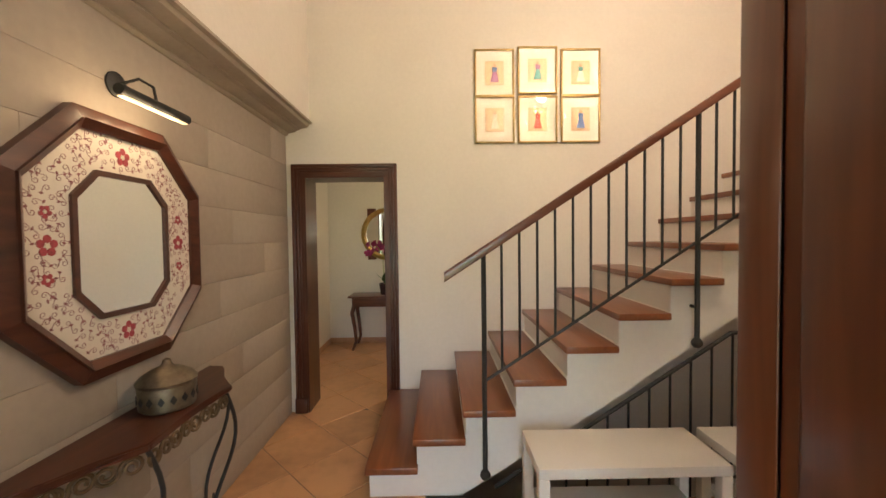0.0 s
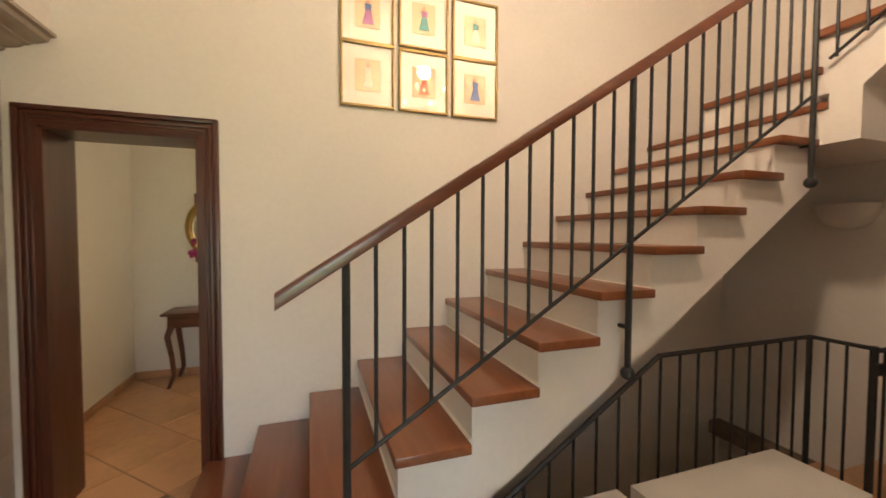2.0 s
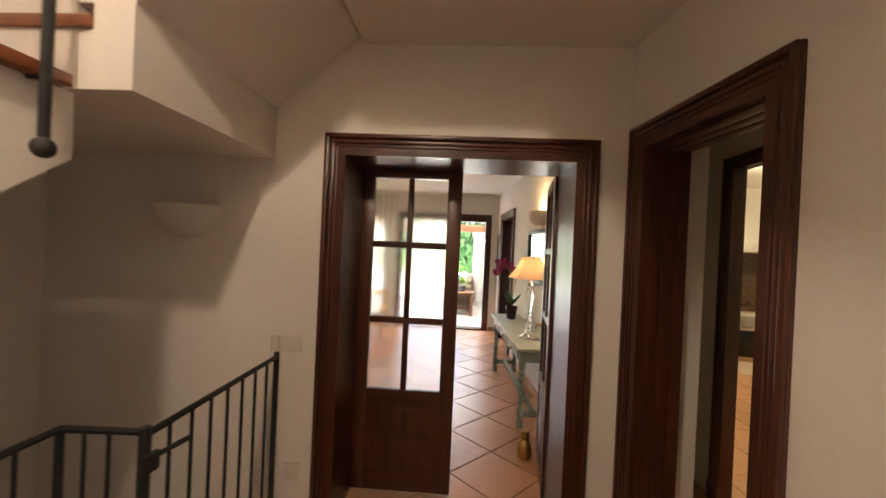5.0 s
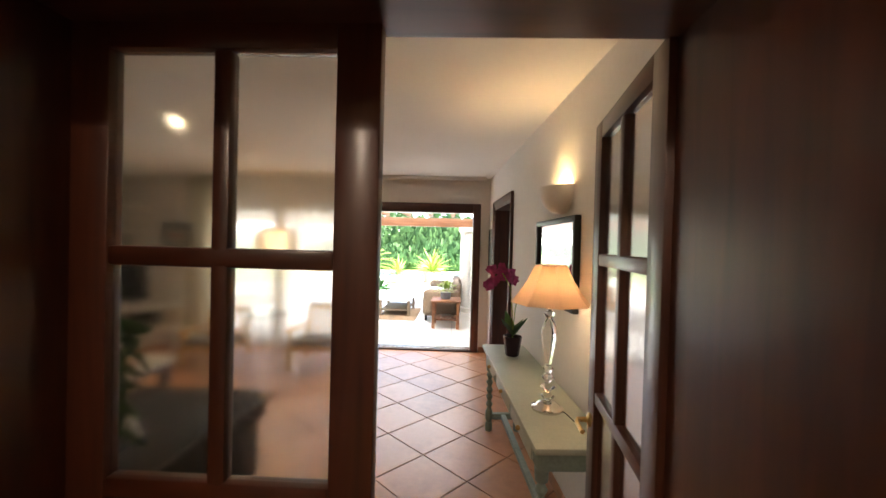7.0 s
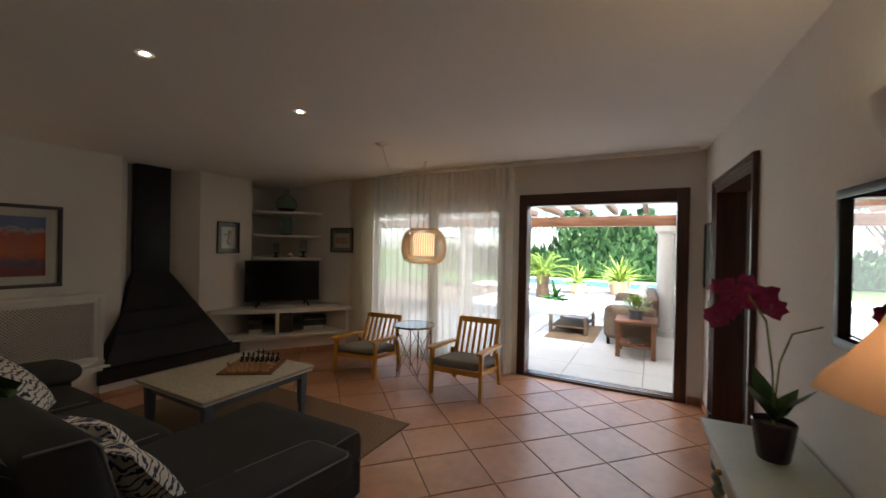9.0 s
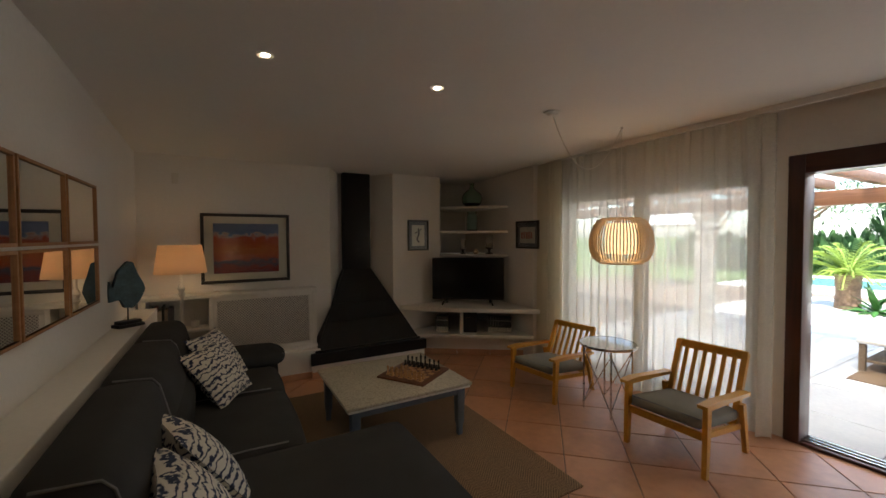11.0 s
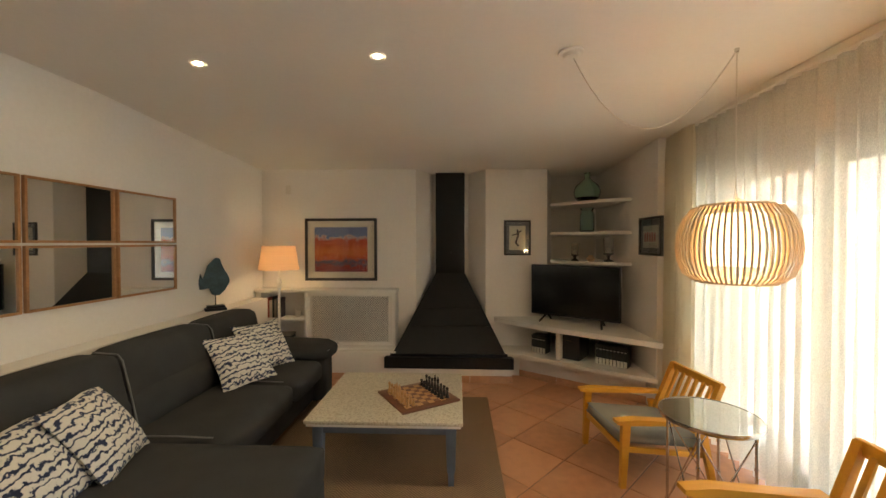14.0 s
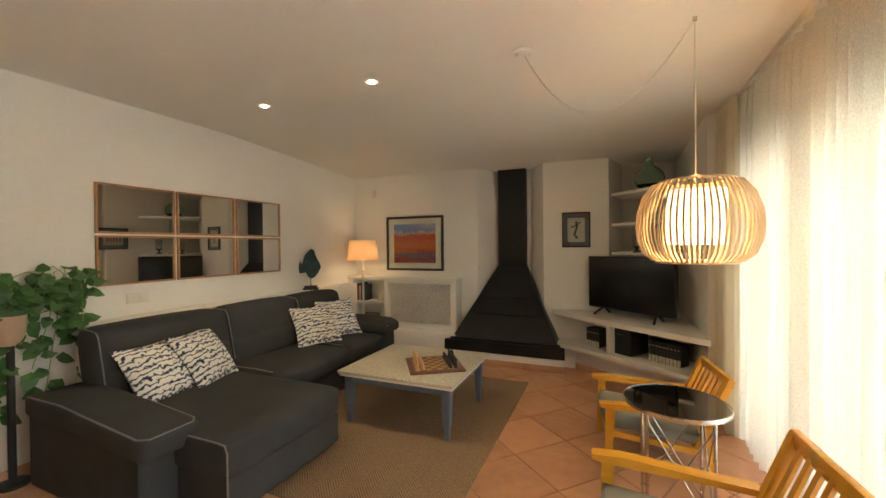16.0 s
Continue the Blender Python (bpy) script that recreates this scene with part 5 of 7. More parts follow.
def plate(name, at, rz, w, h, label, cat, m=CREAMW, holes=0):
    th = thing(name, label, cat, at, rz)
    bm = B()
    box(bm, -w / 2, w / 2, -0.009, 0, -h / 2, h / 2, 0.003)
    part("cover", bm, m, th)
    for i in range(max(1, holes)):
        bm = B()
        ww = w / max(1, holes)
        box(bm, -w / 2 + i * ww + 0.008, -w / 2 + (i + 1) * ww - 0.008, -0.012, -0.009, -h / 2 + 0.008, h / 2 - 0.008, 0.001)
        part("rocker", bm, m, th)
    return th


plate("light_switch", (4.972, 3.62, 1.05), 90, 0.16, 0.08, "white double light switch on the wall", "light switch", CREAMW, 2)
plate("motion_sensor", (5.30, 6.568, 2.20), 0, 0.06, 0.11, "small white alarm sensor on the wall", "sensor")
plate("light_switch", (*on_wall(4.75, 0.001, 1.05)[:2], 1.05), 180 + RA, 0.08, 0.08, "white light switch beside the side doorway", "light switch", CREAMW, 1)
plate("wall_socket", (*on_wall(4.75, 0.001, 0.32)[:2], 0.32), 180 + RA, 0.08, 0.08, "white wall socket beside the side doorway", "socket", CREAMW, 1)

# hanging pothos on a stool-high pot behind the sofa arm
ph = thing("pothos_plant", "trailing green pothos in a pale pot on a stand", "plant", (5.055, 2.87, 0))
bm = B()
lathe(bm, [(0.0, 0.86), (0.05, 0.86), (0.07, 0.93), (0.078, 1.04), (0.07, 1.04), (0.065, 0.95), (0, 0.95)], 20)
part("pot", bm, mat("pale_pot", (0.45, 0.32, 0.22), 0.7, 0.1), ph)
rng = random.Random(11)
bm = B()
bs = B()
for stem in range(15):
    p = Vector((0, rng.uniform(-0.06, 0.24), 1.05))
    d = Vector((rng.uniform(-0.1, 0.1), rng.uniform(-0.5, 0.7), rng.uniform(0.4, 1.7)))
    line = [Vector((0, 0, 1.0)), p.copy()]
    for k in range(rng.randint(7, 16)):
        p = p + d.normalized() * 0.07
        p.x = max(-0.07, min(0.0, p.x))
        p.y = max(-0.12, min(p.y, 0.36))
        d = d + Vector((rng.uniform(-.2, .2), rng.uniform(-.3, .16), -0.33))
        line.append(p.copy())
        ld = Vector((rng.uniform(0.05, 0.5), rng.uniform(-1, 1), rng.uniform(-1.0, 0.2)))
        q = p + ld.normalized() * 0.02
        ln = rng.uniform(0.08, 0.125)
        leaf(bm, q, ld, (0.8, 0, 0.7), ln, ln * 0.85, 0.18)
    tube(bs, line, 0.003, 5)
tagged(part("leaves", bm, LEAF, ph, "glossy heart-shaped leaves", None), kind="stuff")
tagged(part("stem_tangle", bs, LEAFL, ph), kind="stuff")
bm = B()
tube(bm, [(0, 0, 0.86), (0, 0, 0.0)], 0.02, 10)
lathe(bm, [(0.08, 0), (0.08, 0.02), (0.02, 0.04)], 16)
part("stand", bm, IRON, ph)


# ---- along the south wall: console, lamp, orchid, mirror, sconces ----
def console():
    th = thing("console_table", "pale green console table with turned legs", "console table")
    th.matrix_basis = RWM @ pose(1.78, 0.2, 0)
    L, W = 0.88, 0.18
    bm = B()
    box(bm, -L, L, -W, W, 0.685, 0.715, 0.006)
    part("tabletop", bm, SAGE, th)
    bm = B()
    box(bm, -L + 0.06, L - 0.06, -W + 0.03, W - 0.03, 0.58, 0.685, 0.003)
    part("apron", bm, SAGED, th)
    for i in range(3):
        bm = B()
        box(bm, -0.74 + i * 0.51, -0.28 + i * 0.51, W - 0.03, W - 0.018, 0.59, 0.675, 0.003)
        d = part("drawer_front", bm, SAGE, th)
        bm = B()
        ball(bm, (-0.51 + i * 0.51, W - 0.008, 0.632), 0.014)
        part("knob", bm, BRASS, d)
    prof = [(0.028, 0.0), (0.03, 0.06), (0.02, 0.08), (0.03, 0.1), (0.03, 0.17), (0.018, 0.19)]
    for k in range(5):
        z = 0.2 + k * 0.062
        prof += [(0.016, z), (0.03, z + 0.031), (0.016, z + 0.058)]
    prof += [(0.03, 0.52), (0.034, 0.58)]
    for sx in (-1, 1):
        for sy in (-1, 1):
            bm = B()
            lathe(bm, prof, 14, (sx * (L - 0.1), sy * (W - 0.06), 0))
            part("leg", bm, SAGED, th)
        bm = B()
        box(bm, sx * (L - 0.1) - 0.02, sx * (L - 0.1) + 0.02, -W + 0.08, W - 0.08, 0.10, 0.15, 0.004)
        part("stretcher", bm, SAGED, th)
    bm = B()
    box(bm, -L + 0.1, L - 0.1, -0.02, 0.02, 0.105, 0.145, 0.004)
    part("stretcher", bm, SAGED, th)


console()
tl = thing("table_lamp", "glass baluster table lamp with a flared cream shade, lit", "table lamp", (5.83, 1.085, 0.715))
bm = B()
lathe(bm, [(0.085, 0), (0.085, 0.012), (0.06, 0.02), (0.05, 0.035), (0.02, 0.045), (0, 0.045)], 28)
part("base", bm, CHROME, tl, "polished metal base")
bm = B()
prof = [(0.0, 0.045)]
for k, r in enumerate((0.036, 0.04, 0.032, 0.028)):
    z = 0.046 + k * 0.05
    prof += [(0.014, z), (r, z + 0.024), (0.014, z + 0.048)]
prof += [(0.018, 0.26), (0.026, 0.30), (0.040, 0.38), (0.042, 0.42), (0.026, 0.47), (0.016, 0.49), (0.03, 0.51), (0.02, 0.53), (0.0, 0.53)]
lathe(bm, prof, 24)
part("stem", bm, glass_mat("lamp_glass", (0.97, 0.96, 0.93), 0.02), tl, "clear turned glass stem")
bm = B()
lathe(bm, [(0.012, 0.53), (0.02, 0.54), (0.01, 0.56), (0.01, 0.62)], 12)
part("fitting", bm, CHROME, tl)
bm = B()
prof = [(0.215, 0.57), (0.172, 0.62), (0.125, 0.69), (0.085, 0.775)]
lathe(bm, prof + [(r - 0.003, z) for r, z in reversed(prof)] + [prof[0]], 8)
part("shade", bm, CLOTHS, tl, "flared eight-sided cream cloth shade", 12)
bm = B()
ball(bm, (0, 0, 0.65), 0.028)
part("bulb", bm, WARM, tl)
bm = B()
tube(bm, [(0.05, 0.02, 0.008), (-0.05, -0.08, 0.004), (-0.25, -0.12, 0.004)], 0.003, 5)
part("cable", bm, PLASTB, tl)
point_light("table_lamp_bulb", (5.83, 1.085, 1.33), 1.9, (1, 0.78, 0.52))
orc = thing("orchid", "magenta orchid in a dark glazed pot on the console", "plant", (6.84, 1.13, 0.715))
bm = B()
lathe(bm, [(0.0, 0), (0.05, 0), (0.055, 0.01), (0.075, 0.15), (0.07, 0.155), (0.065, 0.14), (0, 0.13)], 24)
part("pot", bm, POTD, orc)
bm = B()
for a, ln in ((0.3, 0.2), (2.2, 0.17), (3.9, 0.19), (5.3, 0.14)):
    leaf(bm, (0, 0, 0.15), (math.cos(a) * 0.6, math.sin(a) * 0.6, 0.9), (-math.cos(a), -math.sin(a), 0.6), ln * 1.2, 0.09, 0.1)
part("leaves", bm, LEAF, orc)
bm = B()
tube(bm, [(0, 0, 0.14), (-0.01, 0.01, 0.35), (0.01, 0.03, 0.55), (-0.03, 0.10, 0.66), (-0.08, 0.18, 0.66)], 0.004, 6)
tube(bm, [(0.02, 0, 0.14), (0.03, -0.02, 0.38), (0.04, -0.06, 0.5), (0.03, -0.15, 0.54)], 0.0035, 6)
part("stems", bm, LEAFL, orc)
rng = random.Random(5)
for k in range(10):
    f = k / 9
    c = Vector((0.02 - 0.12 * f, 0.0 + 0.22 * f, 0.58 + 0.08 * math.sin(3 * f))) + Vector((rng.uniform(-.05, .05), rng.uniform(-.03, .03), rng.uniform(-.06, .05)))
    bm = B()
    n = Vector((rng.uniform(-1, -0.3), rng.uniform(-.4, 1), 0.1)).normalized()
    s = n.orthogonal().normalized()
    t2 = n.cross(s)
    for q in range(5):
        a = q * 1.257 + rng.random()
        leaf(bm, c, s * math.cos(a) + t2 * math.sin(a) + n * 0.25, n, 0.055, 0.055, 0.1)
    part("flower", bm, ORCHID, orc, "", None)
wm = thing("wall_mirror", "rectangular wall mirror in a dark frame above the console", "mirror")
wm.matrix_basis = RWM @ pose(1.85, 0, 1.49)
bm = B()
box(bm, -0.375, 0.375, 0.012, 0.02, -0.25, 0.25)
part("mirror_glass", bm, MIRROR, wm, "", None)
bm = B()
for b in ((-0.41, 0.41, 0.001, 0.04, -0.285, -0.25), (-0.41, 0.41, 0.001, 0.04, 0.25, 0.285), (-0.41, -0.375, 0.001, 0.04, -0.25, 0.25), (0.375, 0.41, 0.001, 0.04, -0.25, 0.25)):
    box(bm, *b, 0.004)
part("frame", bm, PLASTB, wm)


def sconce(m, lit, label):
    th = thing("wall_sconce", label, "wall lamp", group="plaster wall lamps")
    bm = B()
    prof = [(0.02, 0.0), (0.07, 0.012), (0.12, 0.05), (0.15, 0.11), (0.156, 0.17), (0.147, 0.17), (0.139, 0.11), (0.11, 0.06), (0.02, 0.02)]
    seg = 20
    rings = [[bm.verts.new((r * 1.15 * math.cos(math.pi * i / seg), 0.001 + r * math.sin(math.pi * i / seg), z)) for i in range(seg + 1)] for r, z in prof]
    for a, b in zip(rings, rings[1:]):
        for i in range(seg):
            bm.faces.new((a[i], a[i + 1], b[i + 1], b[i]))
    part("bowl", bm, PLASTER, th)
    th.matrix_basis = m
    if lit:
        bm = B()
        ball(bm, (0, 0.05, 0.10), 0.025)
        part("bulb", bm, WARM, th)
        w = m @ Vector((0, 0.06, 0.14))
        point_light("sconce_bulb", w, 3.8, (1, 0.68, 0.32), 0.03)


sconce(RWM @ pose(1.75, 0, 1.80), True, "white plaster half-bowl wall lamp, lit")
sconce(pose(XD, 3.23, 1.54, 0, 0, 90), False, "white plaster half-bowl wall lamp, off")
framed("framed_print", 0.30, 0.62, 0.012, GREYF, MOUNTG, (0.02, 0.02, 0.02), INKS[2], "narrow blue grey print beside the terrace door", RWM @ pose(4.72, 0.001, 1.5, 0, 0, 180))


# ---- glazed double door ----
def glazed_leaf(m, label, glass_m):
    th = thing("door_leaf", label, "door", kind="")
    W, T, Hh = 0.635, 0.04, 2.022
    st = 0.088
    for x0 in (0, W - st):
        bm = B()
        box(bm, x0, x0 + st, -T / 2, T / 2, 0.01, Hh, 0.003)
        part("stile", bm, MAHOG, th)
    for z0, z1 in ((0.01, 0.13), (0.56, 0.64), (Hh - 0.06, Hh)):
        bm = B()
        box(bm, st, W - st, -T / 2, T / 2, z0, z1, 0.003)
        part("rail", bm, MAHOGX, th)
    bm = B()
    box(bm, st, W - st, -0.012, 0.012, 0.13, 0.56)
    box(bm, st + 0.04, W - st - 0.04, -0.018, 0.018, 0.37, 0.53, 0.008)
    box(bm, st + 0.04, W - st - 0.04, -0.018, 0.018, 0.16, 0.33, 0.008)
    part("panel", bm, MAHOG, th)
    zs = [0.64, 1.075, 1.547, Hh - 0.06]
    bm = B()
    box(bm, W / 2 - 0.018, W / 2 + 0.018, -0.018, 0.018, 0.64, Hh - 0.06, 0.006)
    part("muntin", bm, MAHOG, th)
    for z in zs[1:3]:
        bm = B()
        box(bm, st, W - st, -0.0185, 0.0185, z - 0.02, z + 0.02, 0.006)
        part("muntin", bm, MAHOGX, th)
    for z0, z1 in zip(zs, zs[1:]):
        for x0, x1 in ((st, W / 2 - 0.016), (W / 2 + 0.016, W - st)):
            bm = B()
            box(bm, x0, x1, -0.0025, 0.0025, z0 + 0.001, z1 - 0.001)
            g = part("pane", bm, glass_m, th, "", None)
            g.visible_shadow = False
    th.matrix_basis = m
    return th


DGLASS = glass_mat("door_glass", (0.97, 0.95, 0.9), 0.1)
glazed_leaf(pose(4.50, 2.385, 0, 0, 0, -90), "closed leaf of the dark glazed double door", DGLASS)
lf = glazed_leaf(pose(4.52, 1.16, 0, 0, 0, -7), "open leaf of the dark glazed double door", DGLASS)
hd = B()
lathe(hd, [(0.024, 0), (0.024, 0.006), (0.01, 0.012), (0.008, 0.04)], 14)
tube(hd, [(0, 0, 0.04), (-0.03, 0, 0.05), (-0.10, 0.0, 0.045)], 0.008, 8)
h = part("door_handle", hd, BRASS, lf, "brass lever handle")
h.matrix_basis = pose(0.59, 0.02, 0.98, -90, 0, 0)
dst = thing("door_stop", "small golden cat-shaped door stop on the floor", "door stop", (5.02, 1.21, 0), 20)
bm = B()
lathe(bm, [(0.0, 0), (0.05, 0.0), (0.058, 0.05), (0.045, 0.11), (0.025, 0.135), (0.035, 0.165), (0.025, 0.195), (0.0, 0.2)], 16)
part("body", bm, BRASS, dst)

# ================= hall things =================
# six costume prints over the stairs, figures kept as plain shapes
rng = random.Random(21)
for r in range(2):
    for c in range(3):
        zz = (2.875, 2.485)[r] + (0.02 if (c == 1 and r == 0) else 0)
        fr = framed("costume_print", 0.335, 0.395, 0.014, GILT, MOUNT, (0.075, 0.085, 0.085), PAPER, "small gilt framed costume print above the stairs", pose(0.93 + c * 0.365, YW - 0.002, zz - 0.0), "picture", "costume prints")
        a, b = INKS[(r * 3 + c) % 5], INKS[(r * 2 + c + 1) % 5]
        bm = B()
        prism(bm, [(-0.035, -0.075), (0.038, -0.075), (0.018, 0.01), (-0.012, 0.01)], "y", -0.0135, -0.011)
        part("skirt_shape", bm, b, fr, "", None)
        bm = B()
        prism(bm, [(-0.016, 0.01), (0.02, 0.01), (0.026, 0.045), (-0.02, 0.05)], "y", -0.0135, -0.011)
        part("bodice_shape", bm, a, fr, "", None)
        bm = B()
        prism(bm, [(-0.01, 0.05), (0.012, 0.05), (0.014, 0.068), (0.0, 0.08), (-0.012, 0.068)], "y", -0.0135, -0.011)
        part("round_shape", bm, INKS[5], fr, "", None)

# octagonal mirror with a painted border on the stone wall
FLOR = pattern_mat("flowered_border", lambda nt, p, tc: None, 0.5)


def floral(nt, p, tc):
    v = nt.nodes.new("ShaderNodeTexVoronoi")
    v.inputs["Scale"].default_value = 36
    n = nt.nodes.new("ShaderNodeTexNoise")
    n.inputs["Scale"].default_value, n.inputs["Detail"].default_value = 34, 3
    for q in (v, n):
        lnk(nt, tc.outputs["Object"], q.inputs["Vector"])
    mu = nt.nodes.new("ShaderNodeMath")
    mu.operation = 'MULTIPLY_ADD'
    mu.inputs[1].default_value = 0.7
    lnk(nt, n.outputs[0], mu.inputs[0])
    lnk(nt, v.outputs["Distance"], mu.inputs[2])
    cr = ramp(nt, mu.outputs[0], [(0.2, (0.70, 0.64, 0.56)), (0.6, (0.75, 0.70, 0.62)), (1.0, (0.76, 0.71, 0.63))])
    lnk(nt, cr.outputs[0], p.inputs["Base Color"])


floral(FLOR.node_tree, FLOR.node_tree.nodes["Principled BSDF"], [n for n in FLOR.node_tree.nodes if n.type == 'TEX_COORD'][0])


def octagon(w, h, cut):
    return [(-w, -h + cut), (-w + cut, -h), (w - cut, -h), (w, -h + cut), (w, h - cut), (w - cut, h), (-w + cut, h), (-w, h - cut)]


def oct_ring(bm, outer, inner, x0, x1, xi=None):
    xi = x1 if xi is None else xi
    o0 = [bm.verts.new((x0, y, z)) for y, z in outer]
    o1 = [bm.verts.new((x1, y, z)) for y, z in outer]
    i1 = [bm.verts.new((xi, y, z)) for y, z in inner]
    i0 = [bm.verts.new((x0, y, z)) for y, z in inner]
    for i in range(8):
        j = (i + 1) % 8
        bm.faces.new((o0[i], o0[j], o1[j], o1[i]))
        bm.faces.new((o1[i], o1[j], i1[j], i1[i]))
        bm.faces.new((i1[i], i1[j], i0[j], i0[i]))
        bm.faces.new((i0[i], i0[j], o0[j], o0[i]))


om = thing("octagonal_mirror", "octagonal mirror with a flowered border and mahogany frame", "mirror", (-0.838, 2.32, 1.485))
W8, H8, C8 = 0.47, 0.49, 0.25
bm = B()
oct_ring(bm, octagon(W8, H8, C8), octagon(W8 - 0.05, H8 - 0.05, C8 - 0.03), 0.0, 0.035, 0.05)
oct_ring(bm, octagon(W8 - 0.045, H8 - 0.045, C8 - 0.027), octagon(W8 - 0.075, H8 - 0.075, C8 - 0.045), 0.0, 0.06, 0.035)
part("outer_frame", bm, MAHOGY, om, "dark moulded mahogany frame", None)
bm = B()
prism(bm, octagon(W8 - 0.07, H8 - 0.07, C8 - 0.045), "x", 0.008, 0.022)
part("flowered_border", bm, FLOR, om, "cream border with red flowers", None)
bm = B()
oct_ring(bm, octagon(0.235, 0.275, 0.10), octagon(0.215, 0.255, 0.092), 0.02, 0.034)
part("inner_frame", bm, MAHOGY, om, "", None)
bm = B()
prism(bm, octagon(0.218, 0.258, 0.093), "x", 0.022, 0.026)
part("mirror_glass", bm, MIRROR, om, "", None)
VINE = mat("painted_vine", (0.27, 0.10, 0.11), 0.6, 0.3, 40, 0)
ROSE = mat("painted_flower", (0.36, 0.055, 0.07), 0.6, 0.3, 60, 0)


def painted_flower(yy, zz, r, turn):
    bm = B()
    for k in range(5):
        q = k * 1.2566 + turn
        cy, cz = yy + r * math.cos(q), zz + r * math.sin(q)
        prism(bm, [(cy + 0.62 * r * math.cos(w * 0.785), cz + 0.62 * r * math.sin(w * 0.785)) for w in range(8)], "x", 0.0215, 0.0229 + 0.0002 * k)
    part("flower", bm, ROSE, om, "", None)
    bm = B()
    prism(bm, [(yy + 0.4 * r * math.cos(w * 0.785), zz + 0.4 * r * math.sin(w * 0.785)) for w in range(8)], "x", 0.0215, 0.0241)
    part("flower_heart", bm, MOUNT, om, "", None)


for sg in (-1, 1):
    painted_flower(0, sg * 0.345, 0.023, 0.3)
    painted_flower(sg * 0.315, 0, 0.023, 0.3)
    for q in (-0.11, 0.11):
        painted_flower(sg * 0.318, q, 0.014, 1.0)
rng = random.Random(4)
bm = B()
spots = []
for _ in range(4000):
    y, z = rng.uniform(-0.385, 0.385), rng.uniform(-0.405, 0.405)
    if (abs(y) < 0.255 and abs(z) < 0.295 and abs(y) + abs(z) < 0.43) or abs(y) + abs(z) > 0.575:
        continue
    if min((math.hypot(y - a, z - b) for a, b in spots), default=1) < 0.027 or min(math.hypot(y, abs(z) - 0.345), math.hypot(abs(y) - 0.315, z)) < 0.045:
        continue
    spots.append((y, z))
    a0, sg = rng.uniform(0, 6.28), rng.choice((-1, 1))
    pts = []
    for i in range(11):
        t = i / 10
        rr = 0.0115 * (1 - 0.7 * t)
        pts.append((0.0222, y + rr * math.cos(a0 + sg * t * 7), z + rr * math.sin(a0 + sg * t * 7)))
    tail = (0.0222, y + 0.026 * math.cos(a0 - sg * 0.9), z + 0.026 * math.sin(a0 - sg * 0.9))
    tube(bm, [tail] + pts, 0.0012, 4)
    cy, cz = tail[1], tail[2]
    ca, sa = math.cos(a0), math.sin(a0)
    prism(bm, [(cy + u * ca - v * sa, cz + u * sa + v * ca) for u, v in ((-0.009, 0), (0, -0.0045), (0.009, 0), (0, 0.0045))], "x", 0.0215, 0.023)
tagged(part("vine_ornament", bm, VINE, om, "fine plum painted vines", None), kind="stuff")

pl = thing("picture_light", "bronze picture light above the octagonal mirror, lit", "wall lamp", (-0.838, 2.325, 2.12))
bm = B()
lathe(bm, [(0.05, 0), (0.05, 0.008), (0.03, 0.018), (0.0, 0.022)], 20)
bk = part("backplate", bm, IRON, pl)
bk.matrix_basis = pose(0, 0, 0, 0, 90, 0)
bm = B()
tube(bm, [(0.01, 0, 0), (0.08, 0.02, 0.03), (0.13, 0.03, 0.0), (0.14, 0.03, -0.06)], 0.006, 8)
part("arm", bm, IRON, pl)
bm = B()
tube(bm, [(0.14, -0.16, -0.075), (0.14, 0.22, -0.075)], 0.021, 14)
part("lamp_tube", bm, IRON, pl)
bm = B()
box(bm, 0.128, 0.15, -0.15, 0.21, -0.099, -0.0945)
part("lit_strip", bm, glow("picture_light_strip", (1, 0.68, 0.35), 0.2), pl)
for k in range(3):
    point_light("picture_light_bulb", (-0.70, 2.20 + k * 0.12, 2.0), 0.7)


BRONZE = mat("tarnished_bronze", (0.15, 0.105, 0.06), 0.5, 0.4, 25, 0.2, 90, metal=0.6)


